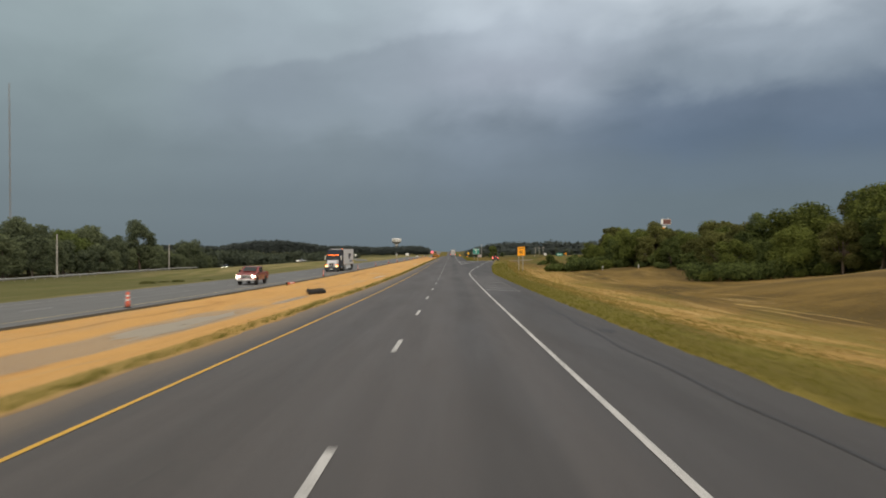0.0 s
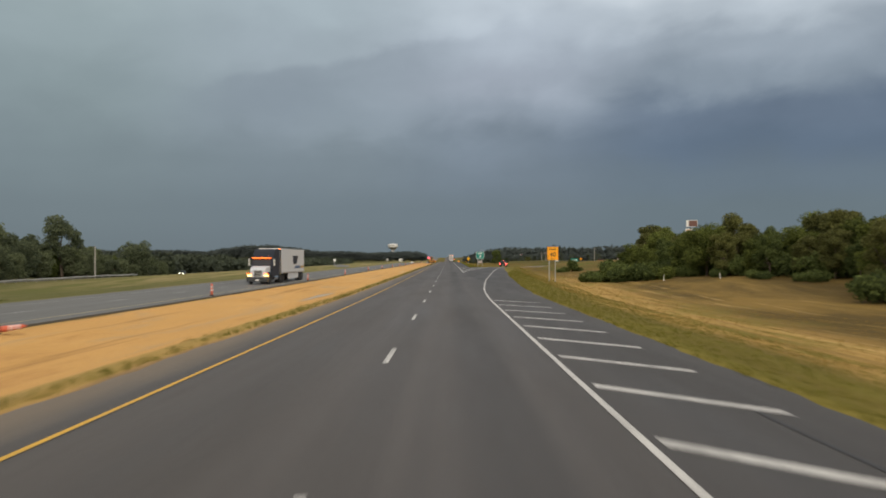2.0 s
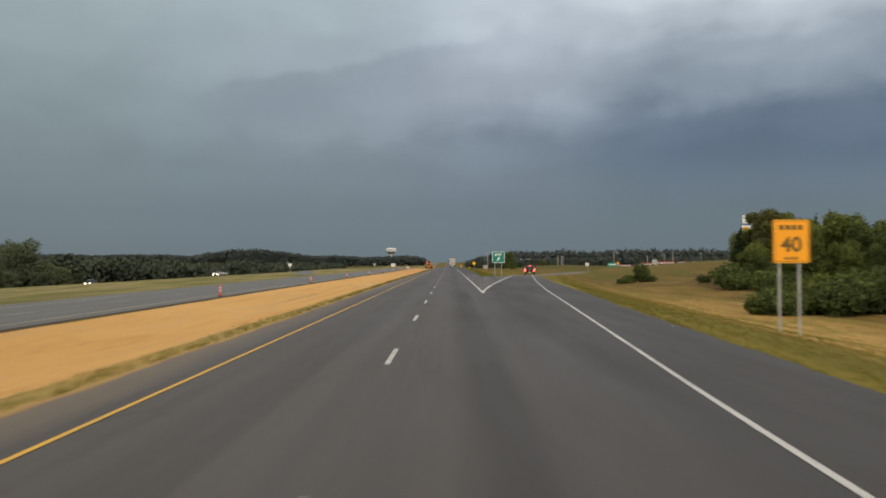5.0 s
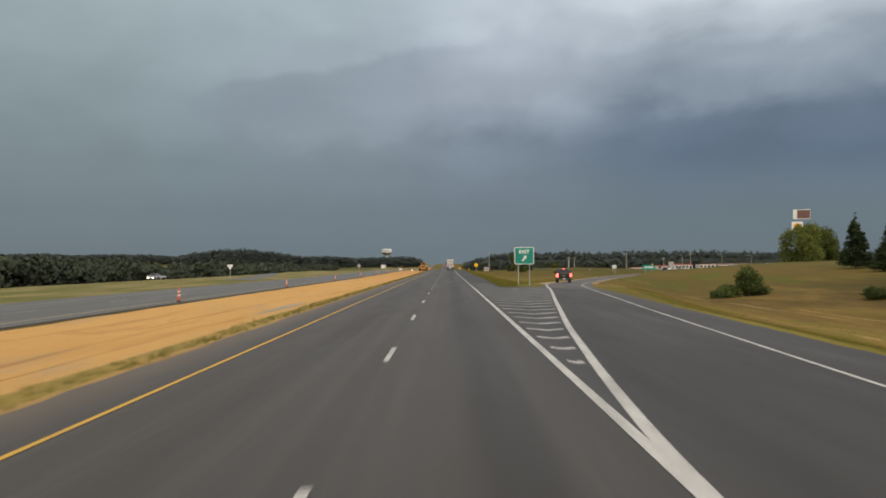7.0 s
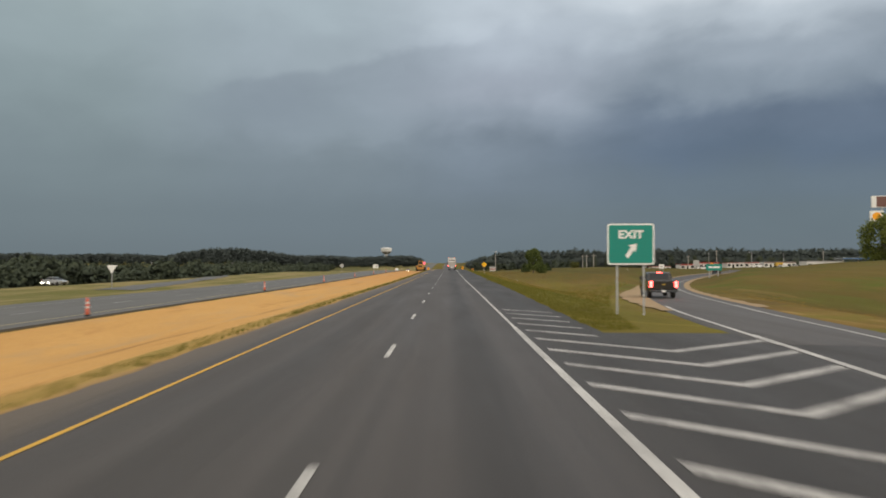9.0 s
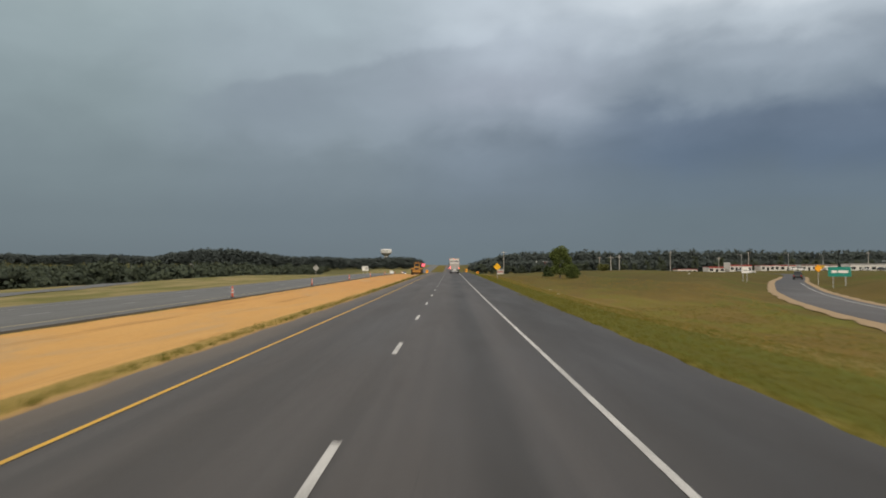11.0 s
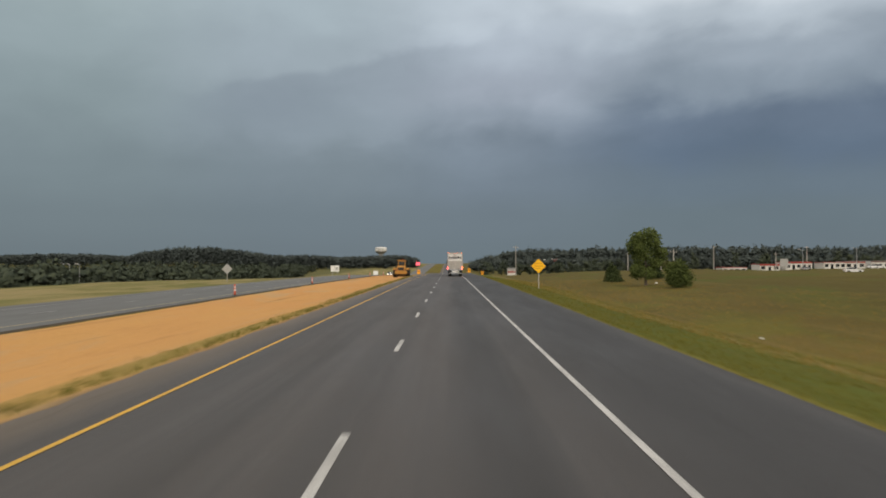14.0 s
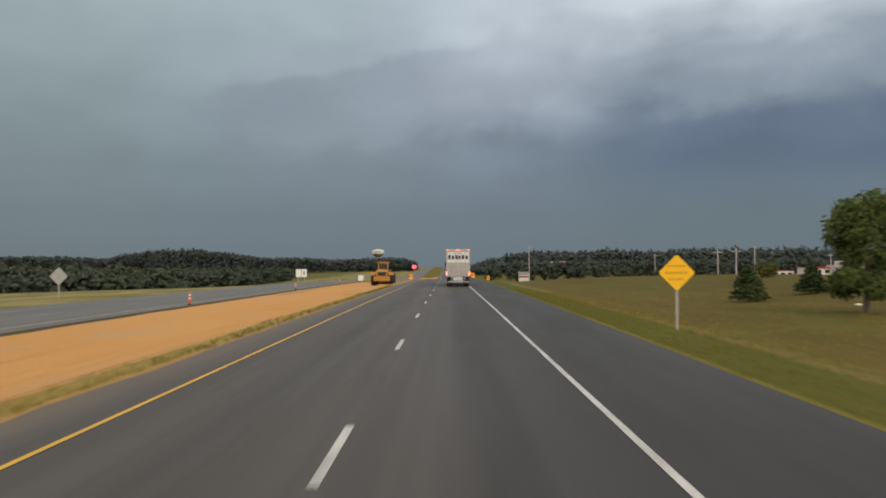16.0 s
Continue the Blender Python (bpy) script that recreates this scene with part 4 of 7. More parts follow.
def limbs(bm, rng, height, spread, trunk_r, crown_base, lobes):
    lean = Vector((rng.normal() * 0.04, rng.normal() * 0.04, 1)) * height * 0.62
    knee = lean * 0.5 + Vector((rng.normal() * 0.08, rng.normal() * 0.08, 0)) * height * 0.1
    rod(bm, (0, 0, -0.3), (0, 0, height * 0.04), trunk_r * 1.5, trunk_r * 1.05, 9, False)
    rod(bm, (0, 0, height * 0.04), knee, trunk_r * 1.05, trunk_r * 0.75, 9, False)
    rod(bm, knee, lean, trunk_r * 0.75, trunk_r * 0.4, 8)
    for (cx, cy, cz), _ in lobes[:14]:
        f = min(1.0, max(crown_base / height, 0.35 + 0.3 * rng.random()))
        a = knee * (f / 0.5) if f < 0.5 else knee + (lean - knee) * ((f - 0.5) / 0.5)
        m = a.lerp(Vector((cx, cy, cz)), 0.5) + Vector((0, 0, -0.03 * height))
        rod(bm, a, m, trunk_r * 0.36, trunk_r * 0.22, 6, False)
        rod(bm, m, (cx, cy, cz), trunk_r * 0.22, trunk_r * 0.07, 6)


def make_tree(name, seed, height, spread, base, count, size, mat, label, category="tree", lobe_n=16, squash=0.8):
    """A tapered trunk with limbs and a crown of leaf sprays in uneven lobes with gaps."""
    rng = np.random.default_rng(seed)
    top = thing(name, label, category)
    lobes = []
    mid, half = (base + height) / 2, (height - base) / 2
    for i in range(lobe_n):
        h = (i + rng.random()) / lobe_n
        z = base + (height - base) * (0.10 + 0.82 * h)
        wide = math.sqrt(max(0.05, 1 - ((z - mid) / (half * 1.08)) ** 2)) * spread
        a = i * 2.399 + rng.normal() * 0.5
        d = wide * (0.35 + 0.5 * rng.random())
        r = spread * (0.26 + 0.20 * rng.random())
        lobes.append(((d * math.cos(a), d * math.sin(a), z), (r, r, r * squash)))
    bm = BM()
    limbs(bm, rng, height, spread, 0.022 * height + 0.03, base, lobes)
    part("trunk", bm, M_BARK, top, smooth=True)
    v, f = leaf_cards(rng, lobes, count, size)
    sheet("crown", v.tolist(), f.tolist(), mat, top, smooth=False)
    return top


def make_conifer(name, seed, height, spread, count, size, mat, label):
    rng = np.random.default_rng(seed)
    top = thing(name, label, "tree")
    lobes = []
    for i in range(16):
        f = i / 15
        z = height * (0.10 + 0.86 * f)
        w = spread * (1 - f) ** 0.85 + 0.08
        for j in range(1 if f > 0.85 else 4):
            a = rng.random() * 6.28
            lobes.append(((0.5 * w * math.cos(a), 0.5 * w * math.sin(a), z), (w * 0.55, w * 0.55, height * 0.055)))
    bm = BM()
    rod(bm, (0, 0, -0.3), (0, 0, height * 0.95), 0.03 * height, 0.01, 8)
    part("trunk", bm, M_BARK, top)
    v, f = leaf_cards(rng, lobes, count, size, 0.5)
    sheet("crown", v.tolist(), f.tolist(), mat, top, smooth=False)
    return top


def make_bush(name, seed, height, spread, count, size, mat, label):
    rng = np.random.default_rng(seed)
    top = thing(name, label, "bush")
    lobes = []
    for i in range(12):
        a, d = rng.random() * 6.28, spread * 0.62 * math.sqrt(rng.random())
        r = spread * (0.30 + 0.22 * rng.random())
        z = min(height - r * 0.8, height * (0.30 + 0.45 * rng.random()))
        lobes.append(((d * math.cos(a), d * math.sin(a), max(r * 0.6, z)), (r, r, min(r, height * 0.42))))
    bm = BM()
    for (cx, cy, cz), _ in lobes:
        rod(bm, (cx * 0.12, cy * 0.12, -0.2), (cx, cy, cz), 0.05, 0.015, 6)
    part("stem", bm, M_BARK, top)
    v, f = leaf_cards(rng, lobes, count, size)
    sheet("crown", v.tolist(), f.tolist(), mat, top, smooth=False)
    return top


def plant(model, x, y, scale=1.0, turn=0.0, sink=0.0, tall=1.0, first=False, group=""):
    m = pose(x, y, ground_at(x, y) - sink, 0, 0, turn) @ Matrix.Diagonal((scale, scale, scale * tall, 1))
    if first:
        model.matrix_basis = m
        ob = model
    else:
        ob = copy_thing(model, m)
    if group:
        ob["group"] = group
    return ob


def scatter(models, spots, group, seed):
    rng = random.Random(seed)
    used = set()
    for n, (x, y, s) in enumerate(spots):
        i = (n + rng.randrange(2)) % len(models)
        plant(models[i], x, y, s, rng.uniform(0, 360), 0.1, rng.uniform(0.9, 1.12), i not in used, group)
        used.add(i)
    for i, m in enumerate(models):
        if i not in used:
            for o in (*m.children_recursive, m):
                bpy.data.objects.remove(o)


# wood beside the road on the right
right_models = [
    make_tree("deciduous_tree", 11, 10.0, 4.2, 1.2, 10500, 0.19, M_LEAF, "leafy green deciduous tree at the edge of a small wood"),
    make_tree("deciduous_tree", 12, 11.5, 3.8, 1.6, 10500, 0.19, M_LEAFDARK, "dark green deciduous tree standing in a small wood"),
    make_tree("deciduous_tree", 13, 9.0, 4.4, 0.8, 10500, 0.19, M_LEAF, "broad green deciduous tree with low limbs in a wood", lobe_n=20),
    make_tree("deciduous_tree", 14, 11.5, 3.6, 1.6, 10500, 0.19, M_LEAFDRY, "olive-green deciduous tree rising from a small wood", lobe_n=14),
]
rng = random.Random(5)
spots = []
front = [(70, 52), (62, 70), (55, 86), (51, 102), (41.0, 117), (44.5, 133), (47, 147), (45, 160), (43, 173), (40, 185), (37, 200), (38, 219), (42, 234), (50, 245), (57, 254)]
for (ax, ay), (bx, by) in zip(front, front[1:]):
    n = max(1, round(math.hypot(bx - ax, by - ay) / 6.5))
    for i in range(n):
        f = (i + rng.uniform(-0.2, 0.2)) / n
        x, y = ax + (bx - ax) * f, ay + (by - ay) * f
        low = float(np.interp(y, [0, 92, 98, 115, 119, 150, 158, 170, 182, 215], [0.95, 0.95, 1.20, 1.20, 0.76, 0.76, 0.95, 0.98, 0.95, 0.78]))
        spots.append((x + 2.5 + rng.uniform(-0.6, 1.2), y + rng.uniform(-1, 1), low * rng.uniform(0.55, 0.95)))
        spots.append((x + 8 + rng.uniform(-1, 2), y + 3 + rng.uniform(-2, 2), low * rng.uniform(0.68, 1.10)))
        spots.append((x + 15 + rng.uniform(-2, 2), y + 1 + rng.uniform(-3, 3), low * rng.uniform(0.75, 1.15)))
spots += [(54.5, 252, 1.06), (59.5, 257, 1.14), (57, 246, 1.0), (64, 262, 1.1)]
scatter(right_models, spots, "wood beside the exit", 2)
bush_models = [
    make_bush("roadside_bush", 21, 2.6, 2.2, 3200, 0.16, M_LEAF, "dense green bush at the foot of the wood"),
    make_bush("roadside_bush", 22, 2.0, 2.4, 3200, 0.16, M_LEAFDARK, "low dark green bush at the foot of the wood"),
]
bspots = []
for (ax, ay), (bx, by) in zip(front[3:], front[4:]):
    n = max(1, round(math.hypot(bx - ax, by - ay) / 3.2))
    for i in range(n):
        f = (i + rng.uniform(-0.3, 0.3)) / n
        low = 122 < ay + (by - ay) * f < 176
        if not low or i % 3 == 0:
            bspots.append((ax + (bx - ax) * f + rng.uniform(-0.8, 1.2), ay + (by - ay) * f, rng.uniform(0.45, 0.8) if low else rng.uniform(0.7, 1.25)))
        bspots.append((ax + (bx - ax) * f + rng.uniform(4, 7), ay + (by - ay) * f, rng.uniform(1.0, 1.5)))
bspots += [(24.2, 181, 0.65), (26.0, 180.5, 0.85), (28.0, 181, 1.0), (29.8, 179.5, 1.0), (31.6, 180, 1.15), (33.4, 178, 1.1), (35.2, 177.5, 1.2), (37, 176, 1.2), (28, 186, 1.1), (31, 187, 1.3), (34, 186, 1.4), (37, 190, 1.4), (36, 196, 1.3), (36.4, 259, 0.62), (41, 243, 0.5), (44, 240, 0.42)]
scatter(bush_models, bspots, "bushes along the wood", 3)
plant(make_bush("ramp_bush", 23, 3.3, 1.75, 4600, 0.16, M_LEAFDARK, "upright ragged dark green bush in dry grass beside the ramp"), 34.6, 257, 1.0, 30, first=True)
scrub = make_bush("verge_scrub", 24, 1.0, 1.9, 2600, 0.11, M_LEAFDRY, "low green scrub in dry grass beside the opposite carriageway")
for n, (x, y, size) in enumerate(((-37.5, 97, 0.6), (-35, 101, 0.9), (-33.2, 108, 0.7), (-38.5, 105, 0.8), (-35.5, 113, 0.6), (-32.0, 116, 0.5))):
    plant(scrub, x, y, size, 50 * n, 0.28, 1.0, n == 0, "verge scrub")
low_bush = make_bush("low_bush", 25, 1.5, 1.7, 2600, 0.14, M_LEAFDARK, "low ragged bush spreading in dry grass beside the ramp")
plant(low_bush, 32.6, 256.6, 1.0, 0, 0.1, 1.0, True, "low bushes by the ramp")
plant(low_bush, 31.0, 256.0, 0.6, 80, 0.1, 1.0, False, "low bushes by the ramp")
# dark conifers past the wood
con = [make_conifer("conifer", 31, 8.5, 2.6, 5000, 0.22, M_NEEDLE, "dark green conifer beside the exit ramp"), make_conifer("conifer", 32, 7.5, 3.0, 5000, 0.22, M_NEEDLE, "broad dark green conifer beside the exit ramp")]
scatter(con, [(66, 293, 0.98), (70, 290, 1.0), (75, 296, 1.1), (72, 284, 1.05), (80, 288, 1.15), (78, 278, 1.1), (64, 280, 0.8), (86, 300, 1.1)], "conifers by the ramp", 4)
# trees on the mound
scatter([make_tree("mound_tree", 41, 12.5, 6.0, 1.5, 8500, 0.30, M_LEAF, "round green tree on a grassy mound below a tall sign", lobe_n=20)], [(117.5, 421, 1.12), (128, 430, 0.9)], "trees on the mound", 5)
# lone trees and shrubs in the grass by the road
plant(make_tree("lone_tree", 51, 7.6, 2.5, 0.5, 8000, 0.16, M_LEAFDARK, "lone round-crowned olive tree standing in mown grass", lobe_n=24), 24.9, 432, 0.89, 20, first=True)
plant(make_bush("round_bush", 52, 2.8, 1.9, 5500, 0.13, M_LEAFDARK, "round dense green bush in mown grass"), 26.4, 422.5, 1.03, first=True)
cone = make_conifer("small_conifer", 53, 3.0, 1.45, 4200, 0.13, M_NEEDLE, "small ragged dark conifer in mown grass")
plant(cone, 24.1, 447, 1.0, first=True, group="small conifers")
plant(cone, 31.3, 452, 0.93, 70, group="small conifers")
plant(make_bush("pale_bush", 54, 2.2, 2.0, 2500, 0.15, M_LEAFDRY, "pale olive bush on the far side of the field"), 47.5, 500, 1.0, first=True)
# trees beyond the guard rail on the left
left_models = [
    make_tree("roadside_tree", 61, 11.0, 4.6, 1.0, 7500, 0.28, M_LEAFHAZE, "dark green deciduous tree behind a guard rail"),
    make_tree("roadside_tree", 62, 12.0, 5.2, 1.2, 7500, 0.28, M_LEAFHAZE, "broad dark green tree behind a guard rail", lobe_n=20),
    make_tree("roadside_tree", 63, 10.0, 4.4, 0.8, 7500, 0.28, M_LEAFDARK, "green deciduous tree behind a guard rail"),
]
spots = []
for y in range(96, 345, 7):
    tall = float(np.interp(y, [96, 232, 250, 262, 307], [1.42, 1.36, 1.14, 1.12, 0.82]))
    for row, (dx_, s) in enumerate(((-104, 0.62), (-111, 0.80), (-119, 0.95))):
        spots.append((dx_ + rng.uniform(-2.5, 2.5), y + row * 2 + rng.uniform(-2, 2), tall * s * rng.uniform(0.85, 1.1)))
scatter(left_models, spots, "trees behind the guard rail", 6)
plant(make_tree("tall_tree", 64, 17.0, 6.0, 4.5, 8500, 0.28, M_LEAFHAZE, "tall tree with a broken open crown behind a guard rail", lobe_n=13), -105.5, 259.5, 1.0, 40, first=True)


plant(make_tree("round_tree", 65, 12.6, 6.2, 1.0, 8500, 0.28, M_LEAFHAZE, "broad round-crowned dark green tree at the end of a guard rail", lobe_n=22), -108, 317, 1.0, 10, first=True)


def clump_cores(r, lobes):
    """Lumpy closed bodies inside the lobes, so that no sky shows through the depth of a wood."""
    t = (1 + 5 ** 0.5) / 2
    v = [(-1, t, 0), (1, t, 0), (-1, -t, 0), (1, -t, 0), (0, -1, t), (0, 1, t), (0, -1, -t), (0, 1, -t), (t, 0, -1), (t, 0, 1), (-t, 0, -1), (-t, 0, 1)]
    f = [(0, 11, 5), (0, 5, 1), (0, 1, 7), (0, 7, 10), (0, 10, 11), (1, 5, 9), (5, 11, 4), (11, 10, 2), (10, 7, 6), (7, 1, 8), (3, 9, 4), (3, 4, 2), (3, 2, 6), (3, 6, 8), (3, 8, 9), (4, 9, 5), (2, 4, 11), (6, 2, 10), (8, 6, 7), (9, 8, 1)]
    ball = np.array(v) / math.hypot(1, t)
    verts = np.concatenate([np.array(c) + ball * np.array(q) * r.uniform(0.35, 0.62, (12, 1)) for c, q in lobes])
    faces = np.concatenate([np.array(f) + 12 * i for i in range(len(lobes))])
    return verts, faces


def far_wood(name, spots, seed, label, mat=M_FARHAZED, per=110, leaf=1.0, many=8):
    """A distant belt of trees: one mesh of many rounded, ragged crowns."""
    r = np.random.default_rng(seed)
    vs, fs, n = [], [], 0
    for x, y, h, w in spots:
        z = ground_at(x, y)
        lobes = []
        for i in range(many):
            up = (i + r.random()) / many
            a = r.random() * 6.28
            d = w * 0.62 * math.sqrt(r.random()) * math.sqrt(max(0.25, 1.0 - up ** 4))
            q = w * (0.36 + 0.2 * r.random()) * (1.08 - 0.18 * up)
            q3 = min(q * 1.0, h * 0.28)
            lobes.append(((x + d * math.cos(a), y + d * math.sin(a), z + min(h - q3, h * (0.18 + 0.74 * up))), (q, q, q3)))
        for v, f in (clump_cores(r, lobes), leaf_cards(r, lobes, per, leaf, 0.0, 0.95, 1.3)):
            vs.append(v)
            fs += (f + n).tolist()
            n += len(v)
    return tagged(sheet(name, np.concatenate(vs).tolist(), fs, mat), label, "woods", kind="stuff")


def along(table, x):
    return float(np.interp(x, [p[0] for p in table], [p[1] for p in table]))


# tree tops along the skyline: place across, height above the datum
SKYLINE_LEFT = [(-1100, 17), (-560, 17), (-520, 18.5), (-480, 15.5), (-430, 17), (-390, 16.5), (-345, 14), (-320, 19.5), (-290, 24), (-250, 24.5), (-215, 19.5), (-185, 14), (-150, 15), (-120, 12.5), (-85, 13), (-60, 14.5), (-40, 13), (-30, 8)]
SKYLINE_RIGHT = [(26, 7), (34, 11), (50, 16), (70, 18), (100, 17.5), (130, 19.5), (165, 18), (205, 20.5), (245, 20), (290, 20), (340, 18.5), (380, 20), (950, 21)]
spots = []
for i in range(330):
    x = -900 + 868 * (i / 330) + rng.uniform(-4, 4)
    for row in range(3):
        y = 1150 + row * 45 + rng.uniform(-15, 15)
        top = along(SKYLINE_LEFT, x * (1150 - 290) / (y - 290)) * (1.0, 1.02, 1.06)[row] * rng.uniform(0.90, 1.02)
        spots.append((x, y, max(4.0, top - ground_at(x, y)), rng.uniform(5.0, 8.5)))
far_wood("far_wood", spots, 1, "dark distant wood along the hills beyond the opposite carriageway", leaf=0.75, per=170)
spots = []
for i in range(980):
    y = 470 + 620 * (i / 980) + rng.uniform(-10, 10)
    x = -(0.10 * (y - 389) + 62) - 520 * rng.random() ** 1.3
    spots.append((x, y, max(5.0, rng.uniform(-2.5, 4.5) - ground_at(x, y)), rng.uniform(5, 9)))
for i in range(170):
    y = 335 + 150 * (i / 170) + rng.uniform(-4, 4)
    x = -106 - 0.05 * (y - 335) - 75 * rng.random() ** 1.5
    spots.append((x, y, rng.uniform(1.5, 5.0) - ground_at(x, y), rng.uniform(4, 6.5)))
far_wood("valley_trees", spots, 2, "belt of trees in the valley beyond the opposite carriageway", M_VALLEYHAZED, 330, 0.55)
spots = []
for i in range(330):
    x = 26 + 850 * (i / 330) + rng.uniform(-3, 3)
    for row in range(3):
        y = 960 + row * 40 + rng.uniform(-12, 12)
        top = along(SKYLINE_RIGHT, x * (1000 - 290) / (y - 290)) * (0.5, 0.9, 1.04)[row] * rng.uniform(0.90, 1.02)
        spots.append((x, y, max(4.0, top - ground_at(x, y)), rng.uniform(5, 8.5)))
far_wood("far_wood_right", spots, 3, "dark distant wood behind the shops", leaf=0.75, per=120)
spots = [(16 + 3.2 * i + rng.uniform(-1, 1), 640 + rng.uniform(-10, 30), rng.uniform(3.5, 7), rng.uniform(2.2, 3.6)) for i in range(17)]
far_wood("hedgerow", spots, 5, "low hedgerow and scrub beyond the field", M_VALLEYHAZED, 260, 0.3)
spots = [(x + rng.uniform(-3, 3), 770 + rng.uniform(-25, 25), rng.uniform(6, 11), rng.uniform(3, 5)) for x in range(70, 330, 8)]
far_wood("shop_trees", spots, 6, "scattered trees behind the shops", M_VALLEYHAZED, 200, 0.36)


def tufts(name, n, xr, yr, tall, mat, label, seed, keep=None, cluster=0.0):
    """Loose grass: many thin bent blades in small tufts."""
    r = np.random.default_rng(seed)
    y = r.uniform(*yr, n)
    a, b = xr(y)
    x = a + (b - a) * r.random(n) ** 1.4
    if keep is not None:
        ok = keep(x, y)
        x, y = x[ok], y[ok]
    n = len(x)
    z = land(x, y)
    blades = 5
    px = np.repeat(x, blades) + r.normal(size=n * blades) * 0.07
    py = np.repeat(y, blades) + r.normal(size=n * blades) * 0.07
    pz = np.repeat(z, blades)
    h = tall * (0.4 + 0.9 * r.random(n * blades))
    ang = r.random(n * blades) * 6.283
    lean = h * (0.2 + 0.7 * r.random(n * blades))
    w = 0.010 + 0.012 * r.random(n * blades)
    ux, uy = np.cos(ang), np.sin(ang)
    base = np.stack([px, py, pz - 0.03], 1)
    side = np.stack([-uy * w, ux * w, 0 * w], 1)
    tip = base + np.stack([ux * lean, uy * lean, h], 1)
    verts = np.stack([base - side, base + side, tip], 1).reshape(-1, 3)
    faces = np.arange(n * blades * 3).reshape(-1, 3)
    return tagged(sheet(name, verts.tolist(), faces.tolist(), mat, smooth=False), label, "grass", kind="stuff")


off_ramp = lambda x, y: (np.abs(x - ramp_mid(y)) > 5.2) | (y < 180)
tufts("verge_grass", 42000, lambda y: (edge_right(np.where(y < 246, y, 0)) + np.where(y < 246, 0.05, 0.1), edge_right(np.where(y < 246, y, 0)) + 7.0), (-5, 470), 0.10, M_BLADEGREEN, "short green-yellow grass along the shoulder edge", 1, off_ramp)
tufts("field_grass", 22000, lambda y: (edge_right(np.where(y < 246, y, 0)) + 4, edge_right(np.where(y < 246, y, 0)) + 24.0), (0, 470), 0.13, M_BLADE, "dry straw-coloured grass in the roadside field", 2, off_ramp)
tufts("median_grass", 4500, lambda y: (-5.35 + 0 * y, -6.1 + 0.25 * np.sin(y * 0.4)), (-5, 480), 0.14, M_BLADEGREEN, "thin green grass fringe along the median", 3)
tufts("gore_grass", 9000, lambda y: (6.6 + 0 * y, ramp_mid(y) - 3.0), (246, 330), 0.11, M_BLADEGREEN, "green grass in the gore between highway and ramp", 4, off_ramp)

# ---- signs ----


def post(bm, x, y, z0, z1, w=0.045):
    """A flanged steel post."""
    box(bm, x - w, x + w, y - 0.012, y + 0.012, z0, z1)
    box(bm, x - w * 0.35, x + w * 0.35, y + 0.012, y + 0.06, z0, z1)
    return bm


def plate(bm, w, h, z, y=0.0, t=0.012, r=0.06):
    """A flat sign panel with rounded corners, facing -y."""
    pts = []
    for cx, cz, a0 in ((w / 2 - r, h / 2 - r, 0), (-w / 2 + r, h / 2 - r, 90), (-w / 2 + r, -h / 2 + r, 180), (w / 2 - r, -h / 2 + r, 270)):
        for i in range(5):
            a = radians(a0 + i * 22.5)
            pts.append((cx + r * math.cos(a), z + cz + r * math.sin(a)))
    f = [bm.verts.new((x, y - t, q)) for x, q in pts]
    b = [bm.verts.new((x, y, q)) for x, q in pts]
    n = len(pts)
    bm.faces.new(f)
    bm.faces.new(list(reversed(b)))
    for i in range(n):
        bm.faces.new((f[(i + 1) % n], f[i], b[i], b[(i + 1) % n]))
    bmesh.ops.recalc_face_normals(bm, faces=bm.faces)
    return bm


def poly_plate(bm, pts, y, t=0.006):
    f = [bm.verts.new((x, y - t, z)) for x, z in pts]
    b = [bm.verts.new((x, y, z)) for x, z in pts]
    n = len(pts)
    bm.faces.new(f)
    bm.faces.new(list(reversed(b)))
    for i in range(n):
        bm.faces.new((f[(i + 1) % n], f[i], b[i], b[(i + 1) % n]))
    bmesh.ops.recalc_face_normals(bm, faces=bm.faces)
    return bm


def exit_sign():
    x, y = 9.62, 254.5
    g = ground_at(x, y)
    s = thing("exit_sign", "green exit sign with white border and arrow on two steel posts", "road sign", at=pose(x, y, g))
    z = 2.75 - g
    for px in (-0.62, 0.58):
        part("post", post(BM(), px, 0.03, -0.4, 3.5 - g), M_STEEL, s)
    p = part("panel", plate(BM(), 2.12, 1.86, z, 0, 0.02, 0.12), M_SIGNWHITE, s, "white reflective border panel")
    part("field", plate(BM(), 1.98, 1.72, z, -0.022, 0.004, 0.10), M_SIGNGREEN, p, "green reflective face")
    lettering("legend", "EXIT", 0.50, M_SIGNWHITE, p, (0, -0.032, z + 0.42), "white letters", 0.018).scale = (1.12, 1, 1)
    pts = [(0.26, 0.10), (-0.10, 0.04), (0.0, -0.07), (-0.26, -0.43), (-0.13, -0.56), (0.12, -0.20), (0.22, -0.29)]
    part("arrow", poly_plate(BM(), [(a, b + z - 0.08) for a, b in pts], -0.028), M_SIGNWHITE, p, "white arrow pointing up and right")


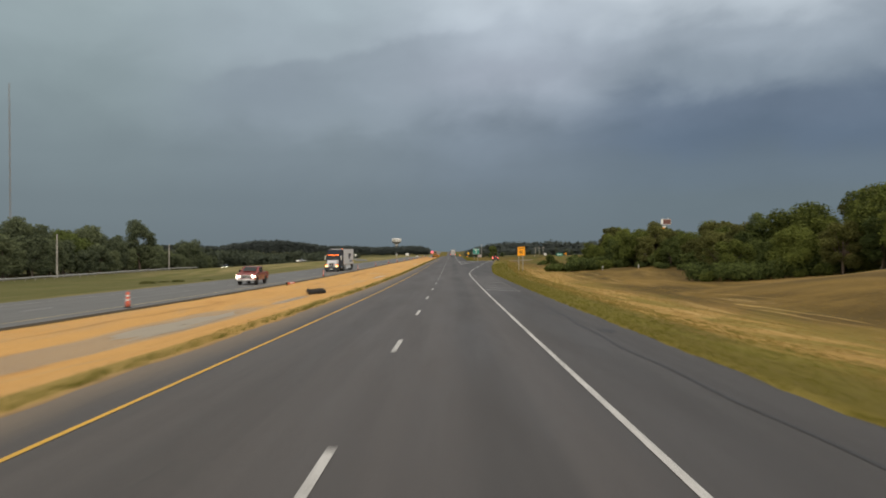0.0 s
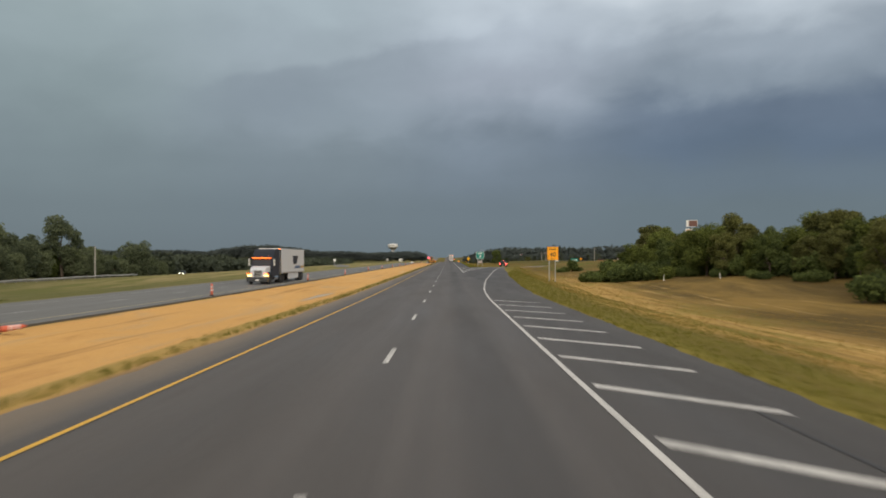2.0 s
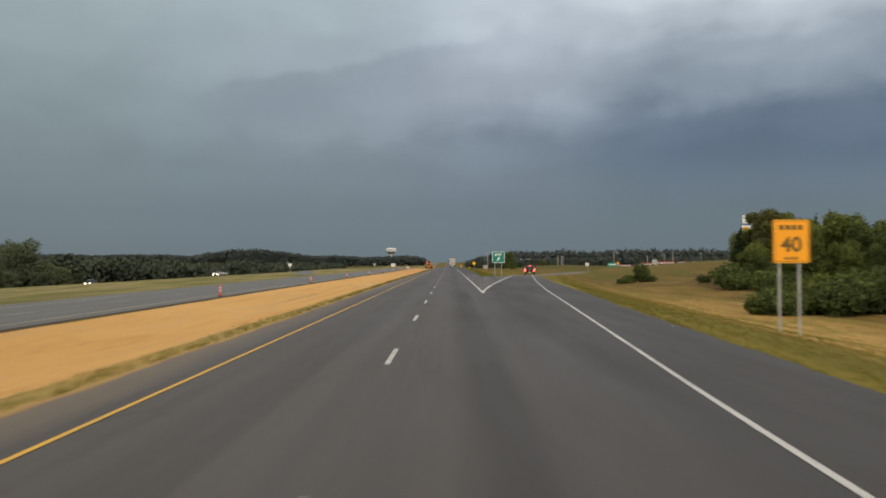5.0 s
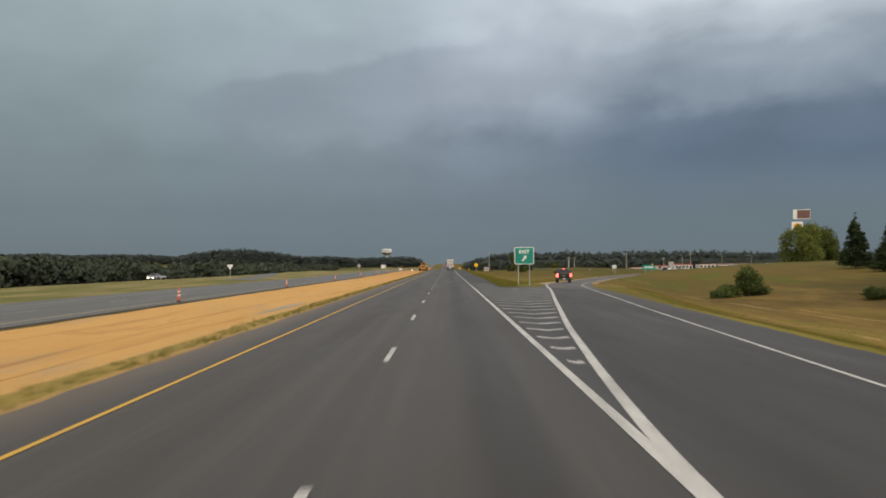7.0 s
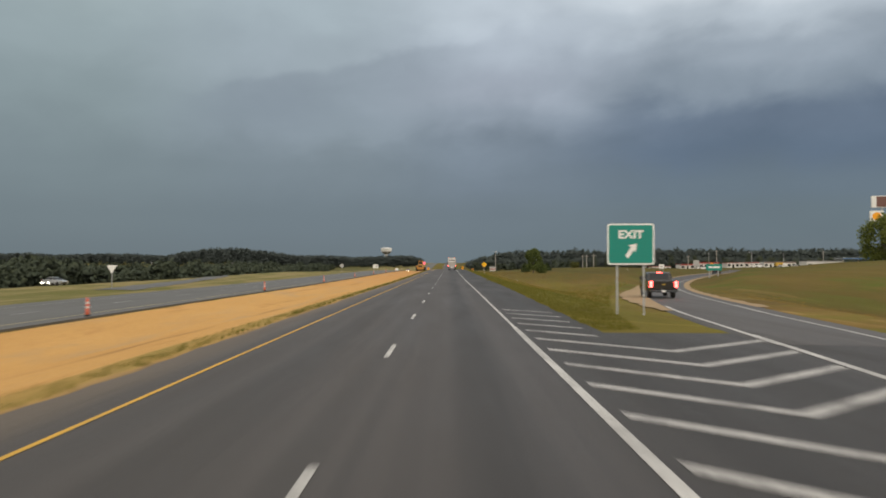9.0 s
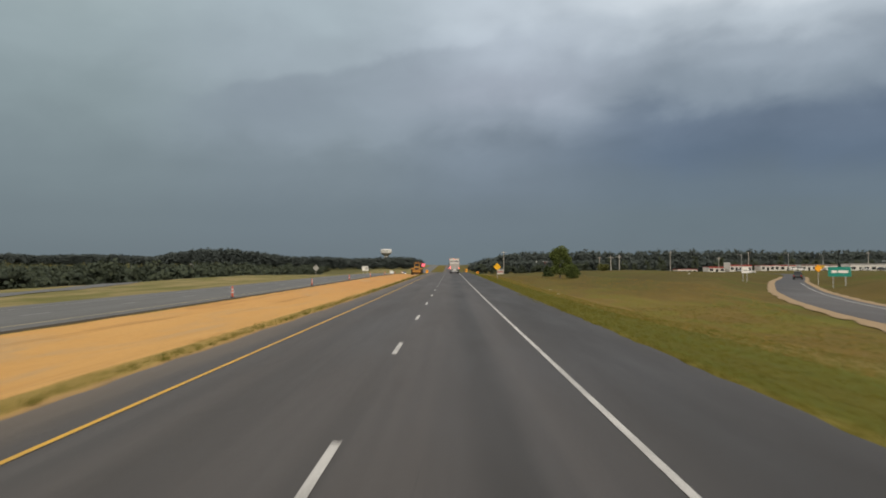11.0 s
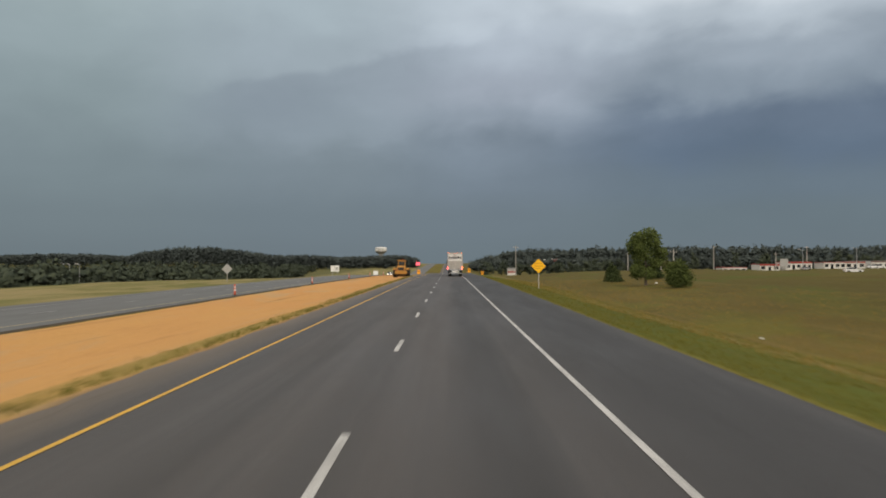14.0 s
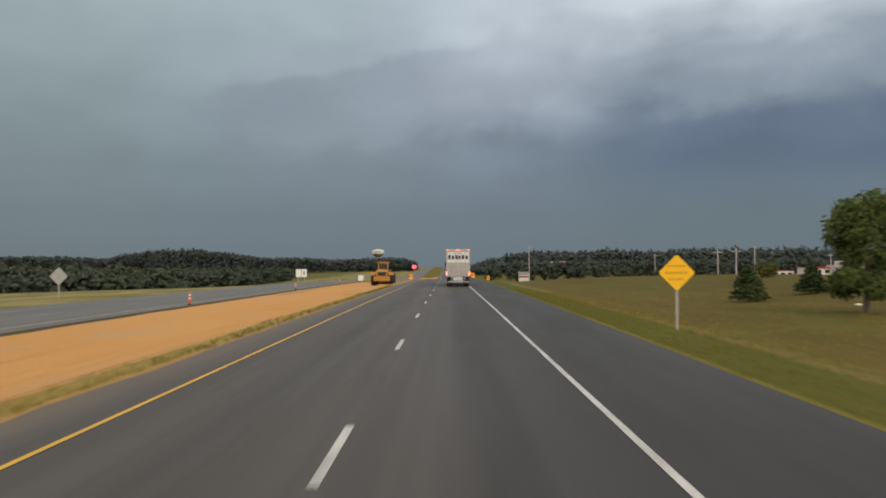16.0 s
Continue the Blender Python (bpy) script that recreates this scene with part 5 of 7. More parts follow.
def speed_sign():
    x, y = 15.65, 155.8
    g = ground_at(x, y)
    s = thing("advisory_speed_sign", "amber advisory exit speed sign showing 40 on two posts", "road sign", at=pose(x, y, g))
    z = 2.48 - g
    for px in (-0.50, 0.33):
        part("post", post(BM(), px, 0.03, -0.4, 3.2 - g, 0.05), M_STEEL, s)
    p = part("panel", plate(BM(), 1.52, 1.82, z, 0, 0.015, 0.08), M_SIGNYELLOW, s)
    bm = BM()
    for a in (-0.71, 0.69):
        box(bm, a, a + 0.02, -0.018, -0.015, z - 0.86, z + 0.86)
    for b in (-0.86, 0.84):
        box(bm, -0.71, 0.71, -0.018, -0.015, z + b, z + b + 0.02)
    part("border", bm, M_LEGEND, p, "thin dark border")
    lettering("numeral", "40", 0.86, M_LEGEND, p, (0, -0.02, z - 0.16), "large dark numerals", 0.02)
    bm = BM()
    for i in range(4):
        box(bm, -0.50 + 0.26 * i, -0.31 + 0.26 * i, -0.019, -0.015, z + 0.48, z + 0.68)
    part("legend", bm, M_LEGEND, p, "illegible dark word")
    bm = BM()
    for i in range(3):
        box(bm, -0.27 + 0.2 * i, -0.14 + 0.2 * i, -0.019, -0.015, z - 0.78, z - 0.66)
    part("legend", bm, M_LEGEND, p, "small illegible dark word")


def diamond(name, x, y, zc, half, face_mat, label, bars=0, back=False, legend=M_LEGEND):
    g = ground_at(x, y)
    s = thing(name, label, "road sign", at=pose(x, y, g))
    z = zc - g
    part("post", post(BM(), 0, 0.03, -0.4, z + half * 0.8, 0.05), M_WOOD, s)
    bm = BM()
    r = half * 0.93
    c = half - r
    pts = [(r, c), (c, r), (-c, r), (-r, c), (-r, -c), (-c, -r), (c, -r), (r, -c)]
    poly_plate(bm, [(a, b + z) for a, b in pts], 0.0, 0.015)
    p = part("panel", bm, face_mat, s)
    for i in range(bars):
        w = half * (0.52, 0.62, 0.42)[i]
        bm = BM()
        h = 0.10
        for j in range(5):
            a = -w + 2 * w * j / 5
            box(bm, a, a + 2 * w / 5 - 0.05, -0.020, -0.0155, z + 0.27 - i * 0.27 - h / 2, z + 0.27 - i * 0.27 + h / 2)
        part("legend", bm, M_BARLEGEND, p, "row of faint illegible letters")
    return s


exit_sign()
speed_sign()
diamond("merge_sign", 10.68, 420.2, 1.96, 0.76, M_SIGNAMBER, "bright amber diamond warning sign on a single post", 3)
diamond("diamond_sign_back", -31.35, 452.5, 1.66, 0.78, M_DULL, "grey back of a diamond road sign facing oncoming traffic")


def yield_back():
    x, y = -37.5, 307.6
    g = ground_at(x, y)
    s = thing("yield_sign", "pale back of a triangular yield sign on a post", "road sign", at=pose(x, y, g))
    z = 1.81 - g
    part("post", post(BM(), 0, 0.04, -0.4, z - 0.1, 0.045), M_STEEL, s)
    part("panel", poly_plate(BM(), [(0.58, z), (0.52, z + 0.04), (-0.52, z + 0.04), (-0.58, z), (-0.06, z - 0.86), (0.06, z - 0.86)], 0, 0.012), M_SIGNWHITE, s)


yield_back()
diamond("ramp_diamond_sign", 60.0, 390.0, 1.75, 0.62, M_SIGNYELLOW, "orange diamond warning sign beside the ramp")


def board_sign(name, x, y, w, z0, z1, face_mat, label, legs=2, category="road sign", stripes=None, leg_mat=None):
    g = ground_at(x, y)
    s = thing(name, label, category, at=pose(x, y, g))
    for i in range(legs):
        px = (i - (legs - 1) / 2) * w * 0.55
        part("post", post(BM(), px, 0.05, -0.5, z1 - g - 0.1, max(0.05, w * 0.02)), leg_mat or M_STEEL, s)
    p = part("panel", plate(BM(), w, z1 - z0, (z0 + z1) / 2 - g, 0, 0.03, min(0.08, w * 0.04)), face_mat, s)
    for a, b, c, d, m, l in stripes or ():
        part("legend", box(BM(), a, b, -0.045, -0.031, c - g, d - g), m, p, l)
    return s


board_sign("double_sign", -31.0, 556, 2.4, 0.46, 2.19, M_SIGNWHITE, "white double-panel sign on the opposite verge", stripes=[(-0.04, 0.04, 0.6, 2.1, M_BLACK, "dark gap between panels"), (0.35, 0.85, 0.9, 1.7, M_DULL, "illegible grey emblem")])
board_sign("white_board", -27.5, 640, 1.9, -1.62, 0.1, M_SIGNWHITE, "plain white board sign beside the median")
board_sign("ramp_guide_sign", 54.2, 372, 3.1, 0.67, 1.98, M_SIGNGREEN, "green guide sign with white words beside the ramp", stripes=[(-1.1, -0.35, 1.15, 1.5, M_SIGNWHITE, "illegible white word"), (-0.2, 1.15, 1.15, 1.5, M_SIGNWHITE, "illegible white word")])
board_sign("ramp_plate_sign", 50.0, 394.2, 1.2, 0.95, 1.95, M_SIGNWHITE, "small white plate sign beside the ramp", stripes=[(-0.35, 0.35, 1.3, 1.5, M_DULL, "illegible grey word")])
board_sign("billboard", 87.5, 979, 13, 3.3, 7.4, M_SIGNWHITE, "red and white roadside billboard in front of the woods", 3, "billboard", [(-2.5, 6.3, 3.6, 7.1, M_REDFASCIA, "red panel"), (-5.9, -3.0, 4.5, 6.0, M_DULL, "illegible grey block")], M_WOOD)
board_sign("lit_red_sign", -21.0, 890, 2.8, 2.4, 4.6, M_REDGLOW, "glowing red sign beside the road on the far hill", 1, "sign")
for x, y, lab in ((-8.6, 590, "orange construction board beside the median"), (8.2, 600, "orange construction board on the shoulder"), (14.5, 640, "orange construction board by the verge")):
    g = ground_at(x, y)
    board_sign("work_sign", x, y, 1.0, g + 0.7, g + 2.0, M_SIGNYELLOW, lab, stripes=[(-0.4, 0.4, g + 1.4, g + 1.6, M_BLACK, "illegible dark word")])


def tall_sign():
    x, y = 124.2, 436
    g = ground_at(x, y)
    s = thing("tall_roadside_sign", "tall pole sign with brown and white panels above the trees", "sign", at=pose(x, y, g, 0, 0, -14))
    bm = BM()
    rod(bm, (0, 0.4, -0.5), (0, 0.4, 20 - g), 0.35, 0.25, 12)
    part("pole", bm, M_STEEL, s)
    p = part("box_sign", box(BM(), -2.75, 2.75, 0, 0.9, 18.0 - g, 21.3 - g, 0.08), M_SIGNWHITE, s, "white sign box")
    part("face", box(BM(), -1.5, 2.6, -0.03, -0.004, 18.2 - g, 21.1 - g), M_BROWN, p, "dark brown face")
    q = part("logo_box", box(BM(), -3.2, 0.3, 0, 0.7, 13.9 - g, 17.1 - g, 0.06), M_SIGNWHITE, s, "white square sign box")
    bm = BM()
    pts = [(-1.45 + 1.15 * math.cos(i * math.tau / 20), 15.5 - g + 1.1 * math.sin(i * math.tau / 20)) for i in range(20)]
    part("emblem", poly_plate(bm, pts, -0.004, 0.03), M_SIGNYELLOW, q, "round yellow emblem")


tall_sign()

# ---- barrels, tyre, guard rail, poles ----


def channelizer():
    s = thing("traffic_channelizer", "slim orange traffic post with white bands on a rubber base", "traffic barrel", "channelizers along the median")
    part("base", turned(BM(), [(0.26, 0), (0.26, 0.04), (0.16, 0.07), (0.14, 0.08)], 16), M_RUBBER, s, "black rubber base")
    b = part("body", turned(BM(), [(0.15, 0.08), (0.145, 0.35), (0.138, 0.36), (0.13, 0.58), (0.123, 0.59), (0.115, 0.84), (0.09, 0.88), (0.04, 0.9), (0.04, 0.97), (0.02, 0.98)], 18), M_ORANGE, s, smooth=True)
    for z0, z1, r0, r1 in ((0.40, 0.50, 0.142, 0.139), (0.64, 0.74, 0.126, 0.123)):
        part("band", turned(BM(), [(r0, z0), (r1, z1)], 18), M_REFLECT, b, "white reflective band")
    return s


first = channelizer()
for n, (x, y) in enumerate(((-17.2, 43.5), (-17.1, 109.5), (-17.0, 149), (-16.95, 184), (-17.15, 224.3), (-17.1, 259), (-17.0, 296), (-17.0, 332), (-17.05, 369), (-17.0, 405.7), (-17.1, 443), (-17, 480), (-17, 517), (-17, 553))):
    m = pose(x, y, float(left_road_z(x, y)), 0, 0, 37 * n) @ Matrix.Diagonal((0.8, 0.8, 1.0, 1))
    if n == 0:
        first.matrix_basis = m
    else:
        copy_thing(first, m)
down = copy_thing(first, pose(-15.9, 79.5, ground_at(-15.9, 79.5) + 0.25, 0, 84, 35))
down["label"] = "knocked-over orange traffic post lying by the broken edge"


def median_tyre():
    x, y = -10.5, 66.5
    g = ground_at(x, y)
    s = thing("blown_tyre", "black burst truck tyre carcass lying in the median", "tyre", at=pose(x, y, g + 0.02, 0, 0, 12))
    bm = BM()
    n, k = 44, 10
    rings = []
    for i in range(n):
        a = math.tau * i / n
        ring = []
        for j in range(k):
            b = j * math.tau / k
            r = 0.70 + 0.15 * math.cos(b) + 0.02 * math.sin(5 * a)
            ring.append(bm.verts.new((r * math.sin(a), r * math.cos(a) * 0.85, 0.24 + 0.24 * math.sin(b) + 0.04 * math.sin(3 * a))))
        rings.append(ring)
    for p, q in zip(rings, rings[1:] + rings[:1]):
        for j in range(k):
            bm.faces.new((p[j], p[(j + 1) % k], q[(j + 1) % k], q[j]))
    part("tread", bm, M_RUBBER, s, smooth=True)


median_tyre()


def guard_rail():
    s = thing("guard_rail", "weathered steel guard rail on posts above a grassy bank", "guard rail")
    prof = [(0.0, 0.42), (0.05, 0.48), (0.05, 0.54), (0.0, 0.58), (0.05, 0.62), (0.05, 0.68), (0.0, 0.74)]
    ys = graded([(118, 4), (272, 1)])
    verts, faces = [], []
    for y in ys:
        g = ground_at(-90, y)
        for dx_, dz_ in prof:
            verts.append((-90 + dx_ + 0.08, y, g + dz_))
    n = len(prof)
    for i in range(len(ys) - 1):
        for j in range(n - 1):
            a = i * n + j
            faces.append((a, a + 1, a + n + 1, a + n))
    beam = sheet("beam", verts, faces, M_DULL, s, "corrugated steel beam")
    mod = beam.modifiers.new("thickness", "SOLIDIFY")
    mod.thickness = 0.012
    bm = box(BM(), -0.06, 0.06, -0.06, 0.06, -0.5, 0.72, 0.008)
    first_post = part("post", bm, M_WOOD, s)
    for i, y in enumerate(range(118, 273, 4)):
        o = first_post if i == 0 else new("post", first_post.data)
        o.parent = s
        o.location = (-90, y, ground_at(-90, y))


guard_rail()


def light_pole(name, x, y, top, label, arm=1.8, mat=None, lit=None, group="", dirx=-1, r=0.13):
    g = ground_at(x, y)
    s = thing(name, label, "street lamp", group, at=pose(x, y, g))
    bm = BM()
    rod(bm, (0, 0, -0.4), (0, 0, top - g), r, r * 0.6, 10)
    part("pole", bm, mat or M_STEEL, s)
    bm = BM()
    rod(bm, (0, 0, top - g - 0.3), (dirx * arm, 0, top - g + 0.15), r * 0.45, r * 0.35, 8)
    part("arm", bm, mat or M_STEEL, s)
    part("lamp_head", box(BM(), min(dirx * arm, dirx * (arm + 0.7)), max(dirx * arm, dirx * (arm + 0.7)), -0.2, 0.2, top - g + 0.05, top - g + 0.25, 0.04), lit or M_DULL, s)
    return s


def utility_pole(x, y, top, label, group="utility poles", r=0.17, arms=True):
    g = ground_at(x, y)
    s = thing("utility_pole", label, "utility pole", group, at=pose(x, y, g))
    bm = BM()
    rod(bm, (0, 0, -0.6), (0, 0, top - g), r, r * 0.65, 10)
    part("pole", bm, M_WOOD, s)
    if not arms:
        part("cap", turned(BM(), [(r * 0.75, -0.05), (r * 0.75, 0.06), (r * 0.3, 0.12)], 10, (0, 0, top - g)), M_DULL, s)
        return s
    part("crossarm", box(BM(), -1.1, 1.1, -0.06, 0.06, top - g - 0.8, top - g - 0.65), M_WOOD, s)
    for a in (-0.95, -0.4, 0.4, 0.95):
        part("insulator", turned(BM(), [(0.05, 0), (0.07, 0.08), (0.03, 0.16)], 8, (a, 0, top - g - 0.65)), M_DULL, s)
    return s


utility_pole(-91.5, 178, 6.9, "plain weathered pole beside the guard rail", "poles by the guard rail", 0.2, False)
utility_pole(-91.5, 249, 5.3, "plain weathered pole beside the guard rail", "poles by the guard rail", 0.2, False)
light_pole("street_lamp", -194.7, 732, 3.6, "pale street lamp in front of the far wood", 0.9, group="valley lamps", r=0.3)
light_pole("street_lamp", -204.4, 745, 4.0, "pale street lamp in front of the far wood", 0.9, group="valley lamps", r=0.3)
light_pole("street_lamp", -80, 507.5, 2.55, "pale street lamp in front of the far wood", 0.35, group="valley lamps", r=0.07)
for x, y, top in ((124.1, 694, 11.0), (170, 700, 10.8), (85.8, 700, 7.9), (143.4, 672, 7.3), (156.5, 675, 8.6), (188, 690, 9.5), (212, 700, 9.0), (232, 690, 10.5)):
    if top > 9.8 or top < 8:
        utility_pole(x, y, top, "tall weathered utility pole behind the field", r=0.24)
    else:
        light_pole("street_lamp", x, y, top, "tall lamp post beside the shops", 1.6, group="lamp posts by the shops", r=0.2)
utility_pole(25.9, 620, 9.4, "thin tall pole beyond the field", r=0.16)
utility_pole(66, 560, 6.5, "wooden utility pole across the field", r=0.2)
utility_pole(64, 566, 6.4, "wooden utility pole across the field", r=0.2)


def mast():
    g = ground_at(-246, 424)
    s = thing("radio_mast", "very tall thin grey lattice radio mast", "mast", at=pose(-246, 424, g, 0, -0.4, 0))
    for i in range(3):
        a = i * math.tau / 3
        bm = BM()
        rod(bm, (0.45 * math.cos(a), 0.45 * math.sin(a), 0), (0.45 * math.cos(a), 0.45 * math.sin(a), 99 - g), 0.10, 0.08, 6)
        part("leg", bm, M_ROOF, s)
    bm = BM()
    for k in range(50):
        for i in range(3):
            a, b = i * math.tau / 3, (i + 1) * math.tau / 3
            rod(bm, (0.45 * math.cos(a), 0.45 * math.sin(a), 2 * k), (0.45 * math.cos(b), 0.45 * math.sin(b), 2 * k + 2), 0.05, 0.05, 4)
    part("bracing", bm, M_ROOF, s)


mast()


def water_tower():
    x, y = -126, 1766
    g = ground_at(x, y)
    s = thing("water_tower", "white water tower with a dark underside above the far trees", "water tower", at=pose(x, y, g))
    h = 24 - g
    part("stem", turned(BM(), [(5, -2), (3.2, 3), (2.6, h * 0.6), (4.0, h)], 20), M_DULL, s, smooth=True)
    part("bowl", turned(BM(), [(4.0, h), (7.5, h + 2.0), (9.8, h + 4.5), (10.8, h + 5.5)], 28), M_ROOF, s, "dark underside", True)
    part("tank", turned(BM(), [(10.8, h + 5.5), (11.0, h + 6.0), (11.0, h + 12.0), (10.6, h + 12.6), (6.0, h + 13.4), (0.5, h + 13.7)], 28), M_TANK, s, "white tank", True)
    bm = BM()
    for i in range(5):
        box(bm, -5 + 2.1 * i, -3.5 + 2.1 * i, -11.12, -10.9, h + 8, h + 10.5)
    part("lettering", bm, M_DULL, s, "illegible grey lettering")


water_tower()

# small white marker posts and litter
for x, y in ((35.5, 172), (41.6, 164)):
    bm = BM()
    box(bm, -0.05, 0.05, -0.05, 0.05, -0.3, 0.85, 0.015)
    p = thing("marker_post", "short white marker post at the edge of the grass", "post", "marker posts", pose(x, y, ground_at(x, y)))
    part("stake", bm, M_SIGNWHITE, p)
    part("cap", box(BM(), -0.06, 0.06, -0.06, 0.06, 0.85, 0.9, 0.01), M_DULL, p)
for x, y, s_, m in ((46.3, 412, 0.16, M_SIGNWHITE), (15.3, 375, 0.09, M_SIGNWHITE), (27.9, 438.5, 0.22, M_SIGNWHITE), (13.2, 352, 0.06, M_SIGNWHITE), (9.0, 150, 0.10, M_SIGNWHITE)):
    bm = BM()
    r_ = random.Random(int(x * 10))
    bmesh.ops.create_icosphere(bm, subdivisions=2, radius=s_)
    for v in bm.verts:
        v.co = Vector((v.co.x * (1 + r_.uniform(-0.3, 0.3)), v.co.y * 0.7, v.co.z * 0.35 + r_.uniform(-0.03, 0.03)))
    tagged(part("litter", bm, m), "crumpled pale scrap of litter lying in the grass", "litter", "roadside litter").location = (x, y, ground_at(x, y) + s_ * 0.2)

# ---- vehicles ----


def wheel(parent, x, y, r, w, outward=1, rim_mat=None):
    """A tyre with rounded shoulders; its rim is a part of it."""
    bm = BM()
    turned(bm, [(r * 0.62, -w / 2), (r * 0.92, -w / 2), (r, -w * 0.36), (r, w * 0.36), (r * 0.92, w / 2), (r * 0.62, w / 2)], 22)
    bmesh.ops.transform(bm, matrix=pose(x, y, r, 0, 90, 0), verts=bm.verts)
    t = part("tyre", bm, M_RUBBER, parent, smooth=False)
    bm = BM()
    turned(bm, [(r * 0.61, -w * 0.44), (r * 0.58, w * 0.40), (r * 0.45, w * 0.30), (r * 0.20, w * 0.38), (r * 0.12, w * 0.5)], 18)
    bmesh.ops.transform(bm, matrix=pose(x, y, r, 0, 90 * outward, 0), verts=bm.verts)
    part("rim", bm, rim_mat or M_RIM, t)
    return t


def slab(bm, y0, z0, y1, z1, x0, x1, t=0.02):
    """A thin plate on the slope from (y0, z0) up to (y1, z1)."""
    d = Vector((y1 - y0, z1 - z0)).normalized()
    n = Vector((-d.y, d.x)) * t
    return prism(bm, [(y0, z0), (y1, z1), (y1 + n.x, z1 + n.y), (y0 + n.x, z0 + n.y)], x0, x1)


def pickup(at, paintwork=M_CARBLACK, oncoming=False, label="black pickup truck with brake lights on, driving up the exit ramp"):
    """A crew-cab pickup whose tail points to -y; seen from ahead it has lit headlights instead of lit tail lights."""
    s = thing("pickup_truck", label, "pickup truck", at=at)
    tail = M_REDLENS if oncoming else M_TAIL
    body = part("bed", prism(BM(), [(0.14, 0.62), (0.10, 1.0), (0.14, 1.32), (2.02, 1.34), (2.02, 0.55), (1.75, 0.55), (1.6, 0.85), (0.95, 0.85), (0.8, 0.55), (0.3, 0.55)], -1.0, 1.0, lambda y, z: 0.97 if z > 1.2 else 1.0, 0.025), paintwork, s)
    part("tailgate", box(BM(), -0.78, 0.78, 0.055, 0.11, 0.66, 1.28, 0.02), paintwork, s)
    part("tailgate_handle", box(BM(), -0.14, 0.14, 0.03, 0.06, 1.12, 1.2, 0.01), M_BLACK, s)
    part("badge", box(BM(), -0.15, 0.15, 0.035, 0.058, 0.98, 1.06, 0.01), M_GOLD, s, "gold badge")
    part("bumper", box(BM(), -0.97, 0.97, 0.0, 0.2, 0.44, 0.62, 0.04), M_CARDARK, s, "dark rear bumper")
    part("number_plate", box(BM(), -0.16, 0.16, -0.012, 0.004, 0.47, 0.60), M_SIGNWHITE, s, "pale number plate")
    part("front_body", prism(BM(), [(2.04, 0.5), (2.04, 1.34), (4.25, 1.34), (5.45, 1.22), (5.72, 1.05), (5.78, 0.55), (5.3, 0.5), (5.1, 0.85), (4.45, 0.85), (4.25, 0.5)], -1.0, 1.0, lambda y, z: 0.97 if z > 1.2 else 1.0, 0.03), paintwork, s)
    cab = part("cab", prism(BM(), [(2.06, 1.33), (2.22, 1.86), (2.4, 1.92), (3.45, 1.92), (3.65, 1.86), (4.3, 1.34)], -0.96, 0.96, lambda y, z: 0.84 if z > 1.6 else 1.0, 0.04), paintwork, s)
    part("rear_window", slab(BM(), 2.075, 1.42, 2.19, 1.80, -0.68, 0.68, 0.03), M_GLASS, cab, "dark glass")
    part("windscreen", slab(BM(), 3.70, 1.83, 4.27, 1.40, -0.70, 0.70, 0.03), M_GLASS, cab, "dark glass")
    for sx in (-1, 1):
        part("side_window", prism(BM(), [(2.4, 1.42), (2.45, 1.8), (3.5, 1.8), (3.95, 1.42)], sx * 0.93 - 0.02, sx * 0.93 + 0.02, lambda y, z: 1.0), M_GLASS, cab, "dark glass")
        l = part("tail_light", box(BM(), min(sx * 0.80, sx * 1.005), max(sx * 0.80, sx * 1.005), 0.045, 0.2, 0.82, 1.26, 0.02), tail, s, "red tail light")
        part("reverse_lens", box(BM(), min(sx * 0.82, sx * 0.98), max(sx * 0.82, sx * 0.98), 0.03, 0.05, 0.98, 1.08), M_SIGNWHITE, l, "clear reversing lens")
        part("mirror", box(BM(), min(sx * 1.0, sx * 1.24), max(sx * 1.0, sx * 1.24), 3.75, 3.9, 1.3, 1.58, 0.03), M_BLACK, s)
        for y in (1.27, 4.78):
            wheel(s, sx * 0.86, y, 0.40, 0.28, sx)
    part("high_brake_light", box(BM(), -0.18, 0.18, 2.16, 2.24, 1.85, 1.91), tail, cab, "red brake light")
    if oncoming:
        g = part("grille", box(BM(), -0.62, 0.62, 5.74, 5.84, 0.72, 1.06, 0.02), M_CHROME, s, "chrome grille")
        for z in (0.80, 0.89, 0.98):
            part("grille_slot", box(BM(), -0.55, 0.55, 5.841, 5.852, z - 0.025, z + 0.025), M_BLACK, g)
        part("front_bumper", box(BM(), -0.98, 0.98, 5.72, 5.95, 0.42, 0.66, 0.05), M_CHROME, s, "chrome front bumper")
        for sx in (-1, 1):
            part("headlight", box(BM(), min(sx * 0.64, sx * 0.97), max(sx * 0.64, sx * 0.97), 5.66, 5.83, 0.78, 1.02, 0.03), M_HEAD, s, "lit headlight")
    part("hitch", box(BM(), -0.06, 0.06, -0.1, 0.12, 0.36, 0.44, 0.01), M_BLACK, s)
    return s


ry = 274.5
slope = float(ramp_mid(ry + 3) - ramp_mid(ry - 3)) / 6
pickup(pose(17.3, 276.5, ramp_height(17.3, 279) + 0.03, 0, 0, -math.degrees(math.atan(slope)) * 0.55))


